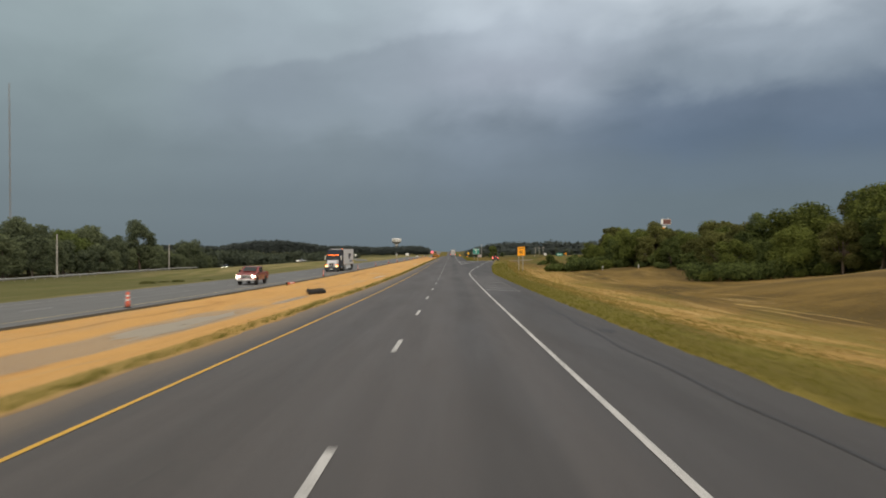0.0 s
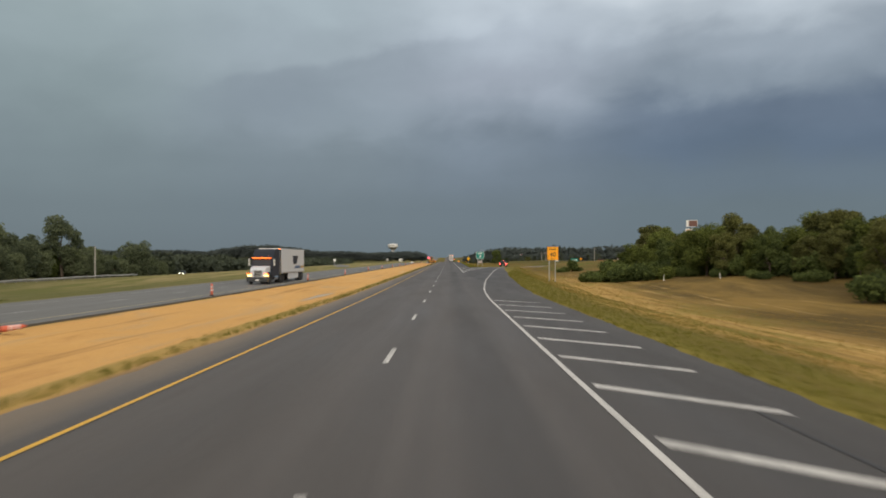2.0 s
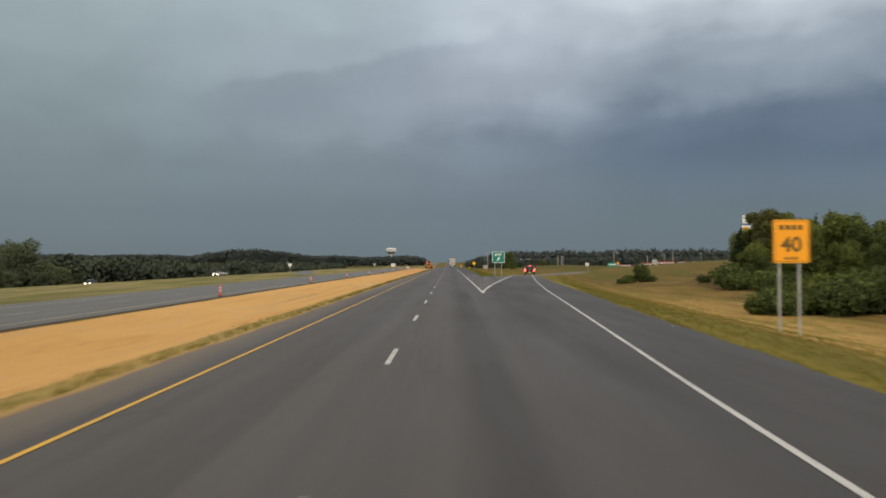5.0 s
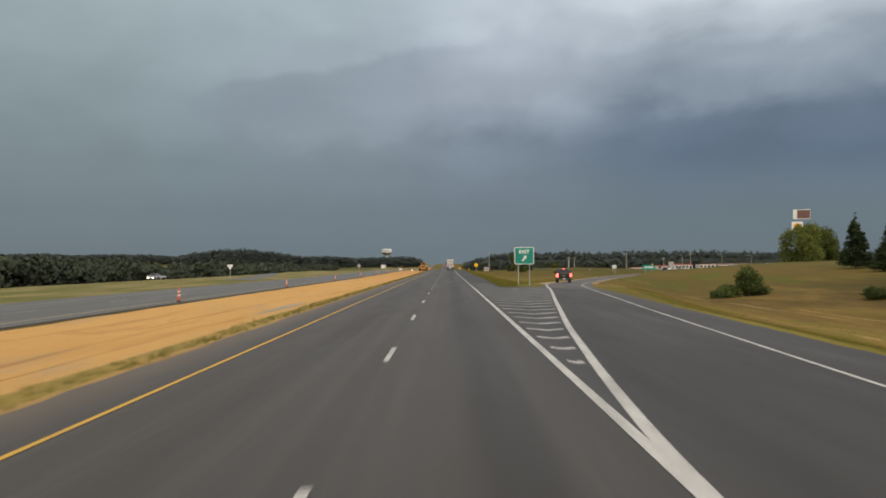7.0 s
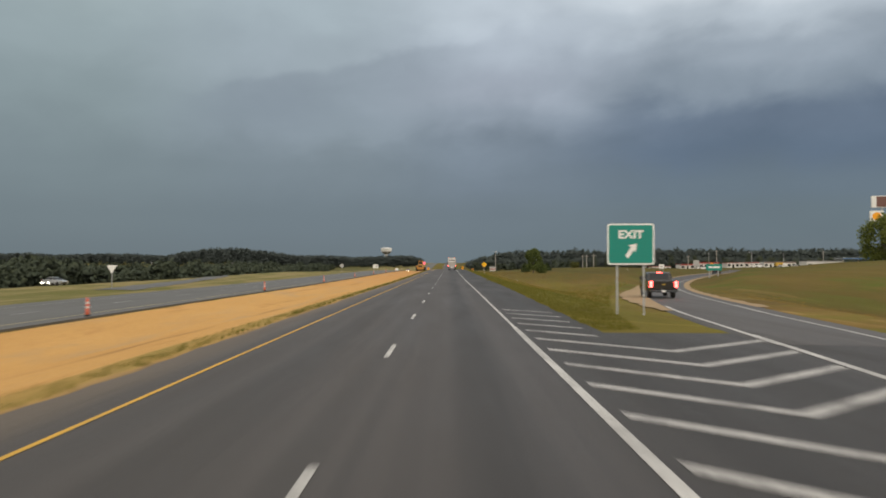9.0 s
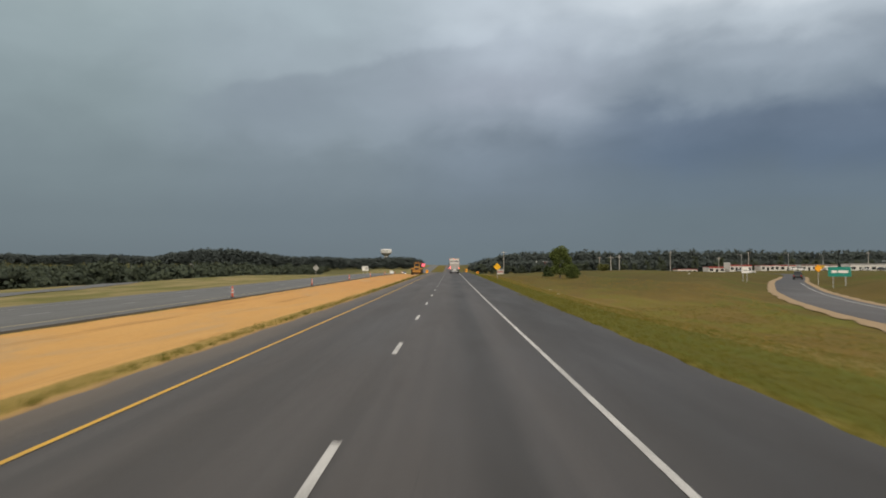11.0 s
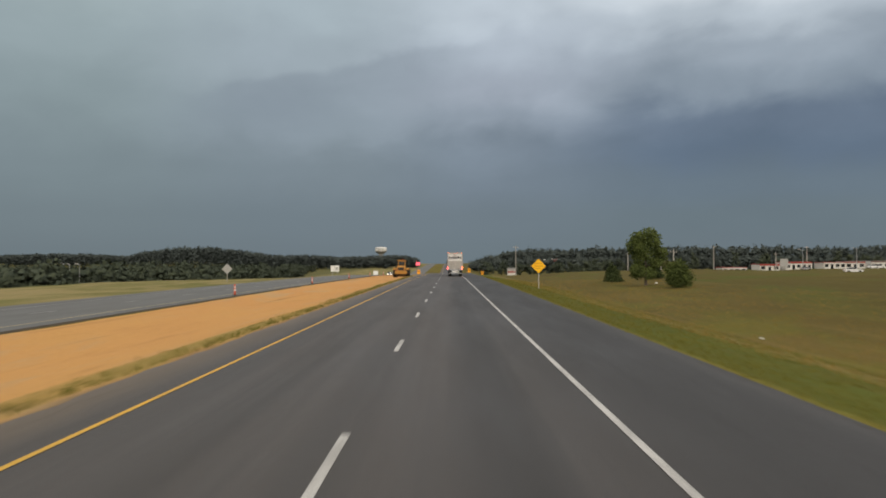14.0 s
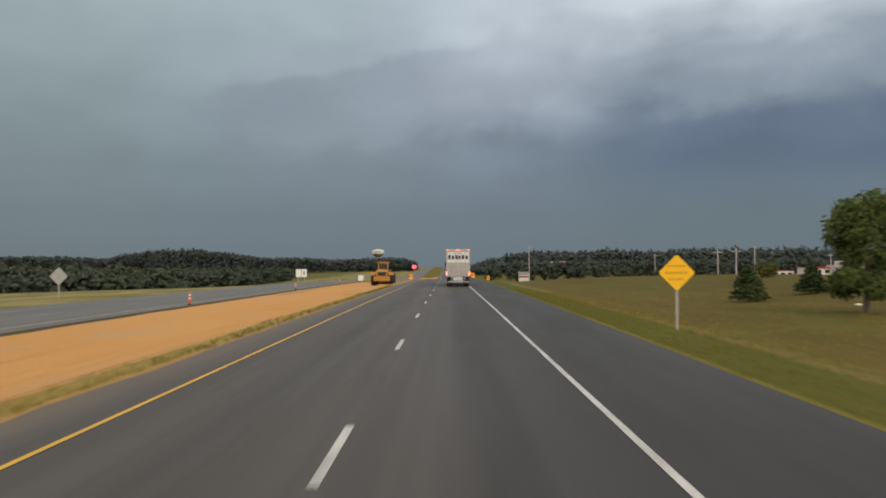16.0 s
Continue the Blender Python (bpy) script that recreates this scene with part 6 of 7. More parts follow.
def box_truck(at):
    s = thing("semi_trailer", "white box trailer with grey rear doors and lit tail lights", "truck trailer", at=at)
    W = 1.3
    part("box", box(BM(), -W, W, 0.06, 15.0, 1.22, 4.05, 0.03), M_TRUCKWHITE, s, "white trailer box")
    fr = part("rear_frame", box(BM(), -W - 0.01, -W + 0.11, 0.0, 0.14, 1.1, 4.08, 0.01), M_DOORGREY, s, "grey rear door frame")
    part("frame_post", box(BM(), W - 0.11, W + 0.01, 0.0, 0.14, 1.1, 4.08, 0.01), M_DOORGREY, fr)
    part("header", box(BM(), -W + 0.112, W - 0.112, 0.0, 0.14, 3.84, 4.08, 0.01), M_DOORGREY, fr)
    part("sill", box(BM(), -W + 0.112, W - 0.112, -0.02, 0.14, 1.08, 1.24, 0.01), M_STEEL, fr)
    for sx in (-1, 1):
        a, b = sorted((sx * 0.012, sx * 1.18))
        d = part("door", box(BM(), a, b, 0.02, 0.075, 1.26, 3.82, 0.008), M_DOORGREY, s, "grey rear door")
        part("upper_panel", box(BM(), a + 0.02, b - 0.02, 0.012, 0.0185, 2.62, 3.78), M_TRUCKWHITE, d, "white upper door panel")
        for k in (0.28, 0.82):
            bm = BM()
            rod(bm, (sx * k, -0.005, 1.2), (sx * k, -0.005, 3.86), 0.018, 0.018, 8)
            part("lock_rod", bm, M_STEEL, d)
        part("lock_handle", box(BM(), min(sx * 0.28, sx * 0.6), max(sx * 0.28, sx * 0.6), -0.03, -0.01, 1.75, 1.80), M_STEEL, d)
        for k in range(4):
            part("hinge", box(BM(), min(sx * 1.14, sx * 1.28), max(sx * 1.14, sx * 1.28), -0.012, -0.001, 1.5 + 0.72 * k, 1.6 + 0.72 * k), M_STEEL, d)
        for k, z in ((0, 1.52), (1, 1.34)):
            part("tail_light", box(BM(), min(sx * 1.19, sx * 1.31), max(sx * 1.19, sx * 1.31), -0.03, -0.001, z - 0.075, z + 0.075), M_TAIL if not (k == 0 and sx > 0) else M_AMBER, s, "lit tail light")
        part("mud_flap", box(BM(), min(sx * 0.62, sx * 1.24), max(sx * 0.62, sx * 1.24), 0.72, 0.74, 0.22, 1.0), M_BLACK, s, "black mud flap")
        part("roof_light", box(BM(), min(sx * 1.1, sx * 1.22), max(sx * 1.1, sx * 1.22), -0.02, -0.002, 3.98, 4.04), M_AMBER, s, "small amber marker light")
        for y in (1.45, 2.72):
            wheel(s, sx * 1.10, y, 0.5, 0.28, sx)
            wheel(s, sx * 0.78, y, 0.5, 0.28, sx)
    for x in (-0.2, 0.0, 0.2):
        part("roof_light", box(BM(), x - 0.05, x + 0.05, -0.02, -0.002, 3.93, 3.98), M_AMBER, s, "small amber marker light")
    # plain dark shapes where the lettering stands
    bm = BM()
    for i in range(6):
        x = -1.08 + 0.37 * i
        box(bm, x, x + 0.28, 0.004, 0.0115, 2.98, 2.98 + (0.46 if i % 2 == 0 else 0.38))
    part("emblem", bm, M_BLACK, s, "row of dark plain shapes")
    bm = BM()
    for i in range(7):
        box(bm, -0.42 + 0.12 * i, -0.34 + 0.12 * i, 0.004, 0.0115, 3.55, 3.62)
    part("emblem", bm, M_BROWN, s, "small illegible dark line")
    bm = BM()
    for x in (-0.75, 0.69):
        box(bm, x, x + 0.06, 0.05, 0.11, 0.52, 1.08)
    box(bm, -1.15, 1.15, 0.03, 0.13, 0.46, 0.58, 0.01)
    part("underride_guard", bm, M_STEEL, s, "steel underride guard")
    part("lift_box", box(BM(), -0.55, 0.55, 0.25, 0.8, 0.62, 1.06, 0.02), M_CHROME, s, "bright steel box under the doors")
    bm = BM()
    for x in (-0.55, 0.45):
        box(bm, x, x + 0.1, 0.2, 14.5, 1.0, 1.22)
    part("frame_rail", bm, M_BLACK, s)
    t = thing("truck_tractor", "white truck tractor pulling the box trailer", "truck", at=at)
    part("cab", prism(BM(), [(15.4, 0.8), (15.4, 3.7), (16.2, 3.8), (17.2, 3.2), (17.6, 2.1), (19.0, 1.9), (19.3, 0.8)], -1.2, 1.2, None, 0.05), M_TRUCKWHITE, t)
    part("chassis", box(BM(), -0.5, 0.5, 12.6, 19.0, 0.6, 0.9), M_BLACK, t)
    for sx in (-1, 1):
        part("mirror", box(BM(), min(sx * 1.32, sx * 1.52), max(sx * 1.32, sx * 1.52), 17.0, 17.12, 2.2, 2.9, 0.02), M_BLACK, t)
        for y in (13.2, 14.5, 18.3):
            wheel(t, sx * 1.0, y, 0.5, 0.3, sx)
    return s


box_truck(pose(2.40, 472.0, float(road_z(476)), 0, 0, 0))


def oncoming_semi(at):
    t = thing("truck_tractor", "dark navy truck tractor with lit headlights and amber roof lights", "truck", at=at)
    part("bumper", box(BM(), -1.22, 1.22, 0.0, 0.35, 0.30, 0.80, 0.05), M_CARDARK, t, "dark bumper")
    part("number_plate", box(BM(), -0.2, 0.2, -0.015, -0.002, 0.42, 0.56), M_SIGNWHITE, t, "pale number plate")
    hood = part("hood", prism(BM(), [(0.22, 0.82), (0.20, 1.60), (0.45, 1.82), (1.95, 2.05), (1.95, 0.82)], -1.0, 1.0, lambda y, z: 0.86 if y < 1 else 1.0, 0.05), M_PALE, t, "pale hood")
    part("grille", box(BM(), -0.42, 0.42, 0.165, 0.198, 0.90, 1.55, 0.01), M_BLACK, hood, "black grille")
    for i in range(5):
        part("grille_bar", box(BM(), -0.36 + 0.16 * i, -0.32 + 0.16 * i, 0.15, 0.164, 0.93, 1.52), M_CHROME, hood)
    part("cab", prism(BM(), [(1.96, 0.75), (1.96, 2.06), (2.32, 2.86), (2.55, 3.05), (3.3, 3.78), (3.8, 3.95), (5.55, 4.0), (5.55, 0.75)], -1.22, 1.22, lambda y, z: 0.94 if z > 2.8 and y < 3 else 1.0, 0.05), M_NAVY, t)
    part("windscreen", slab(BM(), 1.985, 2.12, 2.30, 2.80, -1.02, 1.02, 0.03), M_GLASS, t, "windscreen")
    part("visor", prism(BM(), [(2.12, 2.86), (2.1, 2.94), (2.5, 3.08), (2.5, 2.98)], -1.14, 1.14), M_NAVY, t)
    for x in (-0.9, -0.45, 0, 0.45, 0.9):
        part("marker_light", box(BM(), x - 0.17, x + 0.17, 2.06, 2.12, 2.90, 2.99), M_AMBER, t, "lit amber marker light")
    for sx in (-1, 1):
        part("headlight", box(BM(), min(sx * 0.72, sx * 1.16), max(sx * 0.72, sx * 1.16), 0.16, 0.42, 0.90, 1.06, 0.03), M_WARMHEAD, t, "lit warm headlight")
        part("indicator", box(BM(), min(sx * 0.74, sx * 1.18), max(sx * 0.74, sx * 1.18), 0.14, 0.22, 1.13, 1.22, 0.01), M_AMBER, t, "lit amber lamp")
        part("fender", prism(BM(), [(0.4, 0.75), (0.45, 1.2), (0.9, 1.36), (1.6, 1.36), (1.9, 1.1), (1.9, 0.8), (1.75, 0.8), (1.55, 1.1), (0.85, 1.1), (0.6, 0.75)], sx * 1.05 - 0.19, sx * 1.05 + 0.19, None, 0.02), M_NAVY, t)
        part("side_window", box(BM(), sx * 1.215 - 0.012, sx * 1.215 + 0.012, 2.55, 3.35, 2.15, 2.8), M_GLASS, t, "dark glass")
        part("mirror", box(BM(), min(sx * 1.34, sx * 1.52), max(sx * 1.34, sx * 1.52), 2.0, 2.12, 2.05, 2.85, 0.03), M_CHROME, t)
        bm = BM()
        rod(bm, (sx * 0.95, 3.0, 0.72), (sx * 0.95, 4.7, 0.72), 0.32, 0.32, 16)
        part("fuel_tank", bm, M_CHROME, t, "polished fuel tank")
        bm = BM()
        rod(bm, (sx * 1.05, 5.72, 0.9), (sx * 1.05, 5.72, 4.0), 0.07, 0.07, 10)
        part("exhaust_stack", bm, M_CHROME, t)
        wheel(t, sx * 1.02, 1.22, 0.51, 0.30, sx)
        for y in (6.3, 7.6):
            wheel(t, sx * 1.06, y, 0.51, 0.30, sx)
            wheel(t, sx * 0.72, y, 0.51, 0.30, sx)
    part("chassis", box(BM(), -0.45, 0.45, 0.6, 8.4, 0.62, 0.92), M_BLACK, t)
    s = thing("semi_trailer", "pale box trailer with dark picture panel and blue stripe", "truck trailer", at=at)
    part("box", box(BM(), -1.3, 1.3, 6.0, 20.2, 1.18, 4.08, 0.03), M_PALE, s)
    part("nose_rail", box(BM(), -1.31, 1.31, 5.96, 6.1, 1.15, 4.1, 0.02), M_CHROME, s)
    part("side_rail", box(BM(), 1.29, 1.33, 6.1, 20.2, 1.10, 1.26), M_STEEL, s)
    part("picture_panel", prism(BM(), [(13.2, 2.2), (12.6, 3.25), (16.2, 3.25), (15.2, 2.2)], 1.303, 1.312), M_NAVY, s, "dark picture panel")
    part("stripe", prism(BM(), [(13.6, 1.62), (14.4, 1.98), (17.6, 1.98), (17.6, 1.62)], 1.303, 1.312), M_BLUE, s, "blue stripe")
    part("stripe", prism(BM(), [(17.65, 1.66), (17.65, 1.94), (20.0, 1.98), (20.0, 1.70)], 1.303, 1.312), M_GOLD, s, "gold stripe")
    part("marker_light", box(BM(), 1.0, 1.2, 5.93, 5.96, 4.0, 4.08), M_AMBER, s, "lit amber marker light")
    part("skirt", box(BM(), 1.22, 1.26, 10.2, 16.4, 0.40, 1.10), M_PALE, s, "pale side skirt")
    part("landing_gear", box(BM(), 0.7, 0.85, 9.0, 9.15, 0.35, 1.15), M_STEEL, s)
    for sx in (-1, 1):
        for y in (17.6, 18.85):
            wheel(s, sx * 1.10, y, 0.5, 0.28, sx)
            wheel(s, sx * 0.76, y, 0.5, 0.28, sx)
        part("mud_flap", box(BM(), min(sx * 0.62, sx * 1.24), max(sx * 0.62, sx * 1.24), 19.6, 19.63, 0.2, 1.05), M_BLACK, s)
    return t


oncoming_semi(pose(-19.9, 134.5, float(left_road_z(-19.8, 140)), 0, 0, 0))


def car(name, at, mat, label, lights=True, kind="sedan", group=""):
    """A car whose nose points to -y."""
    s = thing(name, label, "car", group, at)
    tall = 1.45 if kind == "sedan" else 1.72
    L = 4.7
    part("body", prism(BM(), [(0.05, 0.35), (0.0, 0.62), (0.18, 0.80), (1.35, 0.98), (4.1, 1.02), (4.6, 0.98), (L, 0.7), (4.62, 0.35), (4.05, 0.28), (3.95, 0.6), (3.3, 0.6), (3.2, 0.25), (1.3, 0.25), (1.2, 0.6), (0.6, 0.6), (0.45, 0.3)], -0.9, 0.9, lambda y, z: (0.93 if z > 0.9 else 1.0) * (0.93 if y < 0.1 or y > 4.5 else 1.0), 0.03), mat, s)
    end = 3.95 if kind == "sedan" else 4.45
    cab = part("cabin", prism(BM(), [(1.35, 0.97), (2.05, tall - 0.06), (2.5, tall), (end - 0.7, tall - 0.02), (end, 1.0)], -0.82, 0.82, lambda y, z: 0.78 if z > 1.2 else 1.0, 0.03), M_GLASS, s, "dark window band")
    part("roof", prism(BM(), [(2.0, tall - 0.05), (2.5, tall + 0.02), (end - 0.7, tall), (end - 0.5, tall - 0.06)], -0.65, 0.65, None, 0.015), mat, cab)
    for sx in (-1, 1):
        if lights:
            part("headlight", box(BM(), min(sx * 0.48, sx * 0.84), max(sx * 0.48, sx * 0.84), -0.02, 0.16, 0.60, 0.76, 0.02), M_HEAD, s, "lit headlight")
        else:
            part("headlight", box(BM(), min(sx * 0.48, sx * 0.84), max(sx * 0.48, sx * 0.84), -0.02, 0.16, 0.60, 0.76, 0.02), M_CHROME, s)
        part("tail_light", box(BM(), min(sx * 0.52, sx * 0.86), max(sx * 0.52, sx * 0.86), L - 0.12, L + 0.005, 0.72, 0.88, 0.02), M_REDLENS, s, "red tail lamp")
        part("mirror", box(BM(), min(sx * 0.88, sx * 1.05), max(sx * 0.88, sx * 1.05), 1.7, 1.82, 0.98, 1.12, 0.02), mat, s)
        for y in (0.92, 3.62):
            wheel(s, sx * 0.80, y, 0.33, 0.21, sx)
    part("grille", box(BM(), -0.4, 0.4, -0.02, 0.1, 0.42, 0.62, 0.01), M_BLACK, s)
    return s


def on_left(y):
    return float(left_road_z(0, y))


pickup(pose(-20.0, 84.5, on_left(82), 0, 0, 180), M_CARRED, True, "dark red oncoming pickup truck with bright headlights and chrome grille")
car("oncoming_car", pose(-19.8, 610, on_left(610), 0, 0, 0), M_CARSILVER, "pale oncoming car with bright headlights")
car("frontage_car", pose(-97.5, 330, ground_at(-97.5, 330) + 0.1, 0, 0, 8), M_CARDARK, "dark car on the side road behind the guard rail", True, "suv")
car("frontage_car", pose(-70, 354, ground_at(-70, 354) + 0.05, 0, 0, -14), M_CARSILVER, "pale car with lit headlights on the valley road", True)
car("valley_car", pose(-67, 355, ground_at(-67, 355) + 0.05, 0, 0, 70), M_CARSILVER, "silver car on the valley road", False, "sedan")
car("ramp_car", pose(76.5, 433, ground_at(76.5, 433) + 0.13, 0, 0, 152), M_CARDARK, "dark car near the end of the exit ramp", False, "suv")
car("far_car", pose(-2.4, 700, float(road_z(700)), 0, 0, 0), M_CARWHITE, "white car with lit headlights in the dip ahead", True)


def loader(at):
    s = thing("wheel_loader", "muddy yellow wheel loader parked in the median", "wheel loader", at=at)
    for sx in (-1, 1):
        for y in (1.5, 4.9):
            wheel(s, sx * 1.35, y, 0.85, 0.68, sx, M_LOADER)
        part("fender", prism(BM(), [(0.5, 1.5), (0.7, 1.85), (2.2, 1.9), (2.6, 1.6), (2.55, 1.52), (2.1, 1.78), (0.8, 1.74), (0.6, 1.46)], sx * 1.35 - 0.35, sx * 1.35 + 0.35), M_LOADER, s)
        part("handrail", rod(rod(BM(), (sx * 0.9, 2.7, 1.6), (sx * 0.9, 2.7, 2.6), 0.025, 0.025, 8), (sx * 0.9, 2.7, 2.6), (sx * 0.9, 1.4, 2.35), 0.025, 0.025, 8), M_BLACK, s)
        part("tail_light", box(BM(), min(sx * 0.8, sx * 0.98), max(sx * 0.8, sx * 0.98), -0.03, 0.0, 1.35, 1.5), M_REDLENS, s)
        part("lift_arm", prism(BM(), [(4.3, 1.7), (4.3, 2.0), (6.6, 1.0), (7.4, 0.6), (7.3, 0.35), (6.3, 0.75)], sx * 0.62 - 0.09, sx * 0.62 + 0.09), M_LOADER, s)
    part("counterweight", box(BM(), -1.2, 1.2, 0.0, 0.75, 0.65, 1.32, 0.08), M_LOADER, s)
    part("engine_hood", prism(BM(), [(0.15, 1.33), (0.2, 2.05), (0.5, 2.2), (2.5, 2.3), (2.5, 1.2), (0.8, 1.2)], -0.85, 0.85, None, 0.05), M_LOADER, s)
    part("radiator_grille", box(BM(), -0.6, 0.6, 0.1, 0.16, 1.42, 1.98), M_BLACK, s)
    bm = BM()
    rod(bm, (0.45, 1.4, 2.2), (0.45, 1.4, 2.75), 0.06, 0.06, 8)
    part("exhaust", bm, M_BLACK, s)
    part("chassis", box(BM(), -0.6, 0.6, 0.6, 5.6, 0.75, 1.25, 0.04), M_LOADER, s)
    cab = part("cab", prism(BM(), [(2.52, 1.4), (2.6, 3.3), (4.1, 3.3), (4.35, 2.3), (4.2, 1.4)], -0.78, 0.78, None, 0.04), M_LOADER, s)
    part("rear_window", box(BM(), -0.62, 0.62, 2.50, 2.53, 2.4, 3.15), M_GLASS, cab, "dark glass")
    for sx in (-1, 1):
        part("side_window", prism(BM(), [(2.7, 2.25), (2.75, 3.15), (3.95, 3.15), (4.1, 2.25)], sx * 0.785 - 0.008, sx * 0.785 + 0.008), M_GLASS, cab, "dark glass")
    part("cab_roof", box(BM(), -0.88, 0.88, 2.4, 4.25, 3.3, 3.45, 0.05), M_LOADER, cab)
    part("beacon", turned(BM(), [(0.07, 0), (0.07, 0.12), (0.03, 0.17)], 10, (0.3, 2.7, 3.45)), M_REDLENS, cab)
    part("bucket", prism(BM(), [(7.0, 0.05), (6.8, 0.5), (7.0, 1.1), (7.25, 1.2), (7.15, 0.7), (7.4, 0.2), (8.3, 0.06)], -1.45, 1.45), M_MUD, s, "mud-caked bucket")
    return s


loader(pose(-9.6, 513.5, ground_at(-9.6, 516) + 0.02, 0, 0, 0) @ Matrix.Diagonal((1.1, 1.1, 1.14, 1)))

# ---- shops and parked cars beyond the field ----


def shop(name, x, y, w, d, h, label, bays, fascia=None, turn=0, roof=None):
    g = ground_at(x, y)
    s = thing(name, label, "building", "row of shops", pose(x, y, g, 0, 0, turn))
    part("wall", box(BM(), -w / 2, w / 2, 0, d, -0.5, h, 0.03), M_WALL, s)
    part("roof", box(BM(), -w / 2 - 0.2, w / 2 + 0.2, -0.2, d + 0.2, h, h + 0.3, 0.03), roof or M_ROOF, s)
    part("fascia", box(BM(), -w / 2 - 0.1, w / 2 + 0.1, -0.25, -0.004, h - 0.5, h - 0.02), fascia or M_REDFASCIA, s, "coloured fascia band")
    for i in range(bays):
        x0 = -w / 2 + w * (i + 0.18) / bays
        x1 = -w / 2 + w * (i + 0.82) / bays
        if i % 3 == 1:
            p = part("door", box(BM(), (x0 + x1) / 2 - 0.6, (x0 + x1) / 2 + 0.6, -0.05, -0.004, 0, 2.1), M_GLASS, s, "dark shop door")
        else:
            p = part("window", box(BM(), x0, x1, -0.04, -0.004, 0.8, 2.2), M_GLASS, s, "dark shop window")
        part("frame", box(BM(), x0, x1, -0.07, -0.052, 2.2, 2.3), M_SIGNWHITE, p)
    return s


shop("shop", 133, 692, 11, 9, 2.7, "low white shop with a red roof edge", 4, M_WALL, 0, M_REDFASCIA)
shop("shop", 150, 694, 9, 10, 3.0, "small shop with a broad red fascia", 3, M_REDFASCIA, 0, M_REDFASCIA)
shop("shop", 163, 693, 12, 10, 3.3, "white shop under a red roof", 5, M_REDFASCIA, 0, M_REDFASCIA)
shop("shop", 178, 690, 10, 9, 2.8, "small white shop with a red roof edge", 4, M_WALL, 0, M_REDFASCIA)
shop("shop", 190, 695, 9, 9, 3.2, "small white shop with a grey roof", 3, M_REDFASCIA)
shop("shop", 208, 696, 20, 9, 3.4, "long white shop with a brown fascia", 7, M_BROWN)
shop("station", 232, 688, 22, 10, 3.8, "filling station shop with a grey fascia", 6, M_STEEL)
g = ground_at(244, 672)
canopy = thing("station_canopy", "flat filling-station canopy on slim columns", "canopy", at=pose(244, 672, g))
part("deck", box(BM(), -12, 12, -5, 5, 4.6, 5.5, 0.05), M_STEEL, canopy)
part("trim", box(BM(), -12.05, 12.05, -5.08, -5.004, 4.7, 5.4), M_BLUE, canopy, "blue edge band")
for px in (-9, 0, 9):
    part("column", box(BM(), px - 0.2, px + 0.2, -0.2, 0.2, -0.5, 4.6), M_SIGNWHITE, canopy)
g = ground_at(25, 623)
shed = thing("roadside_shed", "small white roadside hut with a red band", "hut", at=pose(24.6, 622, g))
part("wall", box(BM(), -1.5, 1.5, 0, 3, -0.3, 2.3, 0.03), M_WALL, shed)
part("band", box(BM(), -1.52, 1.52, -0.03, -0.004, 1.2, 1.7), M_REDFASCIA, shed, "red band")
part("roof", prism(BM(), [(-0.3, 2.3), (1.5, 2.95), (3.3, 2.3)], -1.7, 1.7), M_ROOF, shed)
lot = [(200, M_CARWHITE), (206, M_CARSILVER), (213, M_CARWHITE), (219, M_CARDARK), (226, M_CARWHITE), (233, M_CARRED), (240, M_CARSILVER), (176, M_CARWHITE), (152, M_CARSILVER), (182, M_CARWHITE), (188, M_CARSILVER), (194, M_CARWHITE)]
for i, (x, m) in enumerate(lot):
    y = 655 + 6 * math.sin(i * 1.7)
    car("parked_car", pose(x, y, ground_at(x, y) + 0.03, 0, 0, 90 if i % 2 else 15 * i), m, "parked car in front of the shops", False, "suv" if i % 3 == 0 else "sedan", "cars parked at the shops")
car("parked_car", pose(112, 545, ground_at(112, 545) + 0.03, 0, 0, 80), M_CARWHITE, "white car on the side street", False, "sedan")


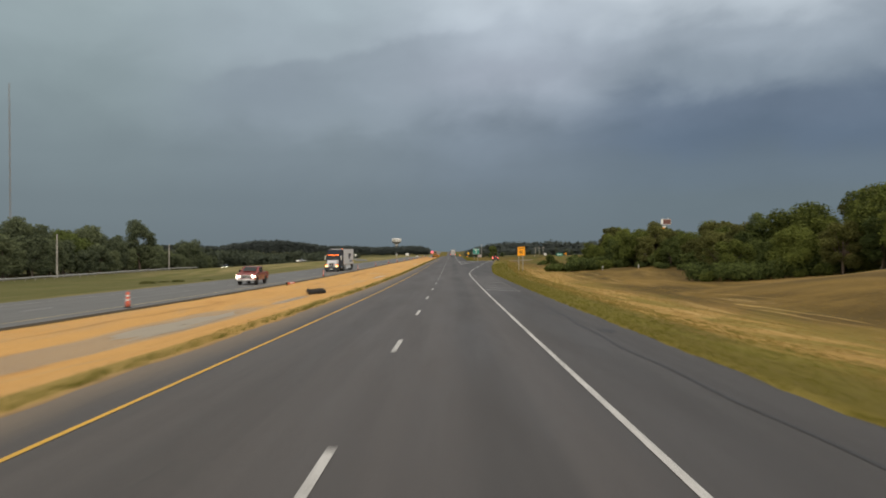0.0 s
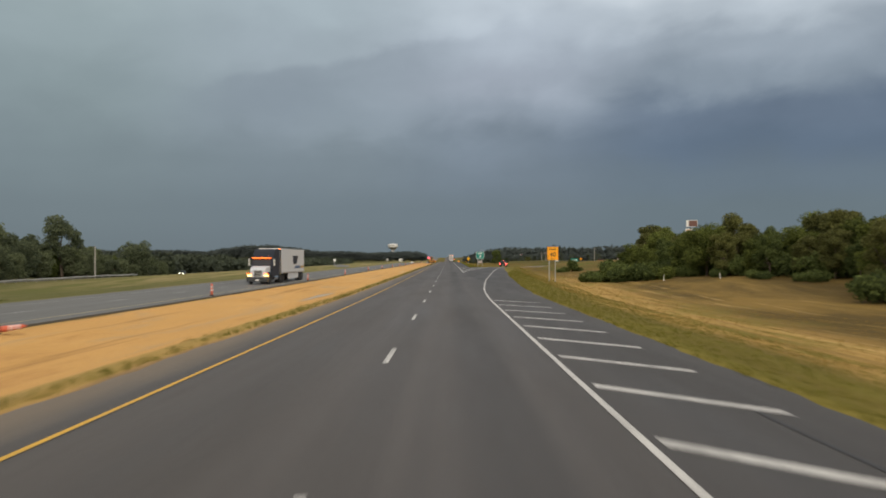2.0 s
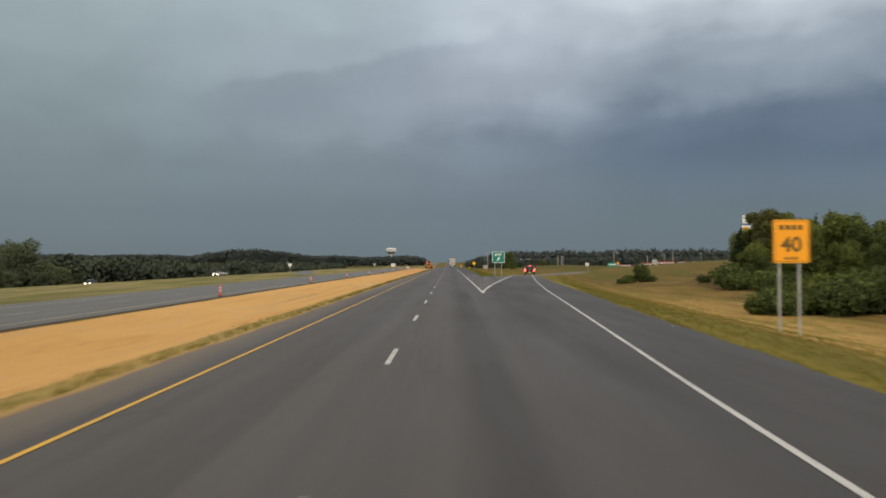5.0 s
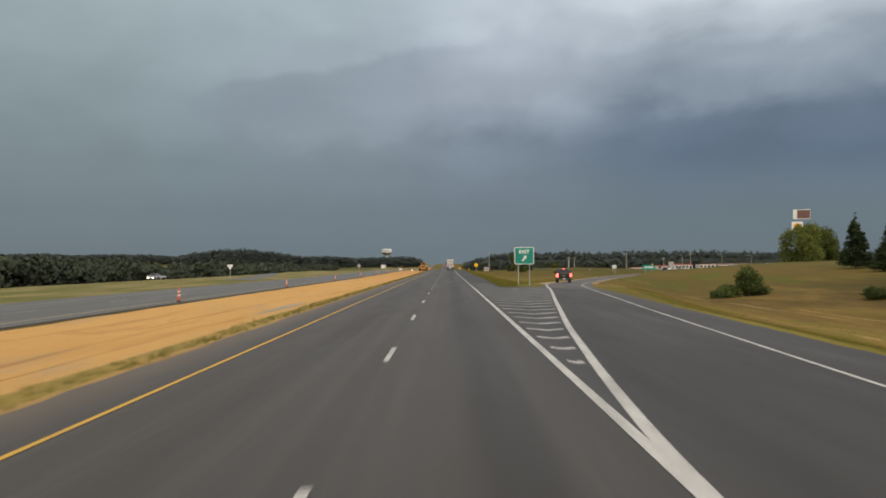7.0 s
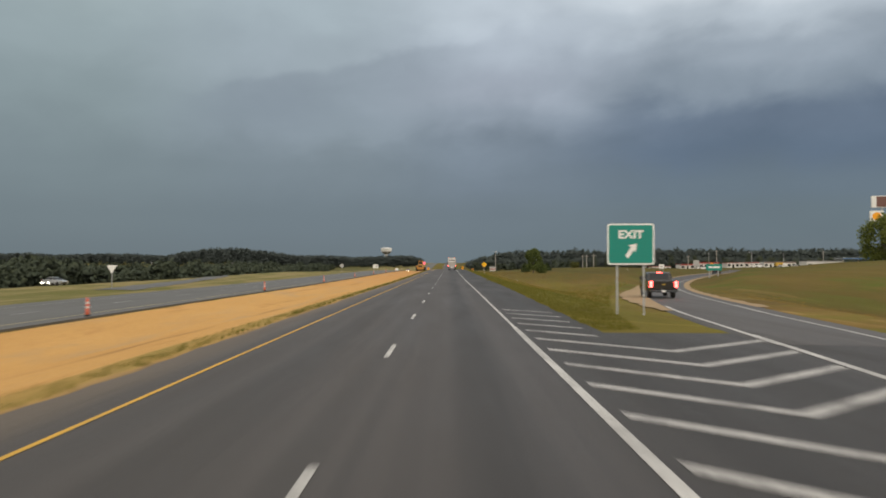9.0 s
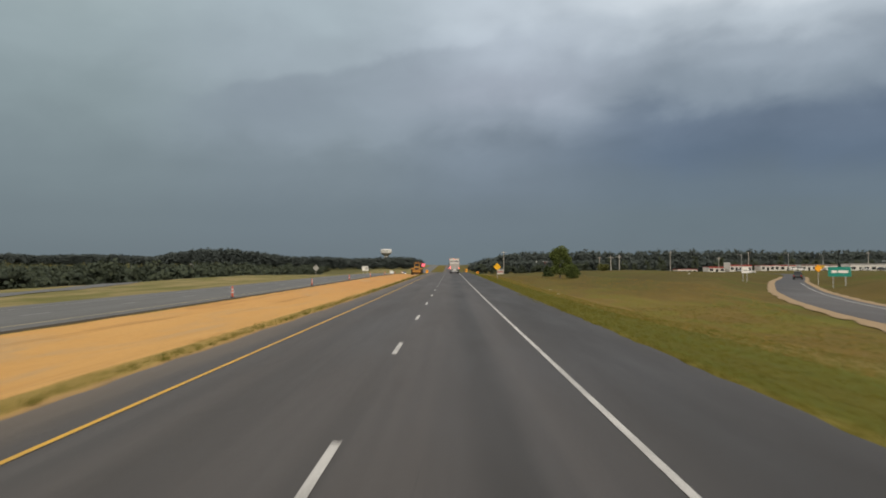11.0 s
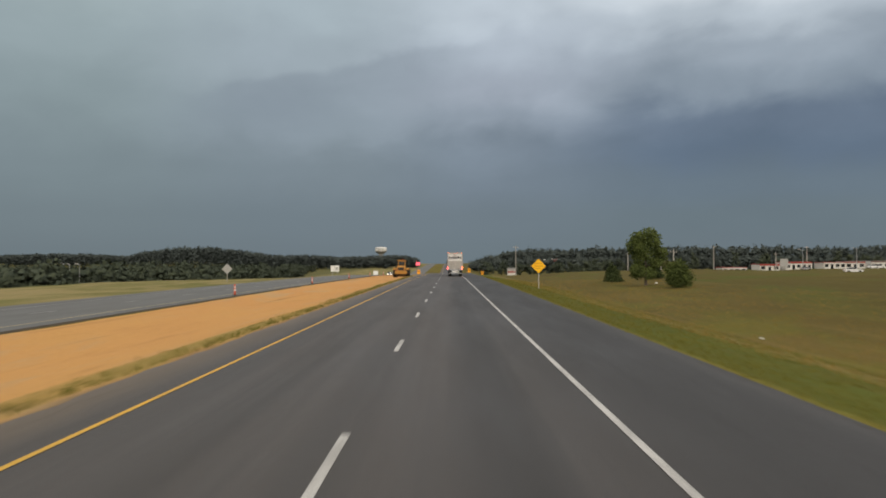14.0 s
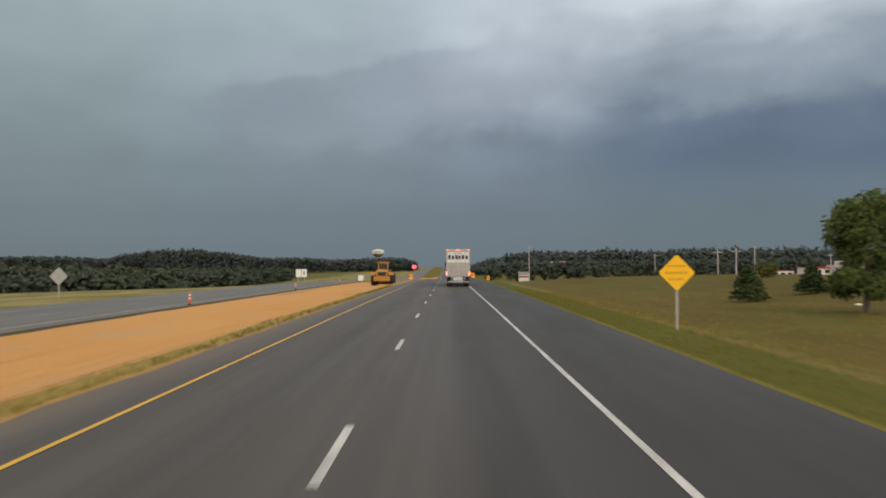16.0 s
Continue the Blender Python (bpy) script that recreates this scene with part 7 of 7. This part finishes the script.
def yellow_van(at):
    s = thing("yellow_truck", "yellow box truck parked by the shops", "truck", at=at)
    part("box", box(BM(), -2.6, 1.6, -1.15, 1.15, 0.9, 2.9, 0.05), M_GOLD, s)
    part("cab", prism(BM(), [(-1.05, 0.6), (-1.05, 2.1), (1.05, 2.1), (1.05, 0.6)], 1.65, 3.5, None, 0.06), M_SIGNWHITE, s, "white cab")
    for x in (-2.3, 2.6):
        for y in (-0.95, 0.95):
            bm = BM()
            rod(bm, (x, y - 0.12, 0.45), (x, y + 0.12, 0.45), 0.45, 0.45, 18)
            part("tyre", bm, M_RUBBER, s)


yellow_van(pose(199, 676, ground_at(199, 676)))
board_sign("grey_pylon_sign", 151, 681, 3.6, 1.2, 4.6, M_DULL, "weathered grey pylon sign in front of the shops", 2, "sign")


def house(x, y, w, turn=0):
    g = ground_at(x, y)
    s = thing("house", "small pale house half hidden among far trees", "house", at=pose(x, y, g, 0, 0, turn))
    part("wall", box(BM(), -w / 2, w / 2, 0, 8, -1, 3, 0.03), M_WALL, s)
    part("roof", prism(BM(), [(-0.5, 3.0), (4, 5.6), (8.5, 3.0)], -w / 2 - 0.4, w / 2 + 0.4), M_ROOF, s)
    for i in range(2):
        part("window", box(BM(), -w / 4 + i * w / 2 - 0.6, -w / 4 + i * w / 2 + 0.6, -0.04, -0.004, 1, 2.3), M_GLASS, s)


house(-226, 1050, 13, 10)

# side roads
ribbon("frontage_road", lambda y: -101.5, lambda y: -94.5, 40, 420, lambda x, y: ground_at(x, y) + 0.06, M_OLDROAD, "narrow grey side road behind the guard rail", "road", 0.0, 6.0, 3)
lr = [(250, -27.6), (300, -31.5), (340, -37), (380, -45), (420, -57), (460, -74), (500, -96)]
ribbon("ramp_opposite", lambda y: float(smooth_line([p[0] for p in lr], [p[1] for p in lr], y, 21)) - 4.5, lambda y: float(smooth_line([p[0] for p in lr], [p[1] for p in lr], y, 21)), 300, 500, lambda x, y: ground_at(x, y) + 0.045, M_OLDROAD, "pale grey slip road leaving the opposite carriageway", "road", 0.0, 3.0, 4)
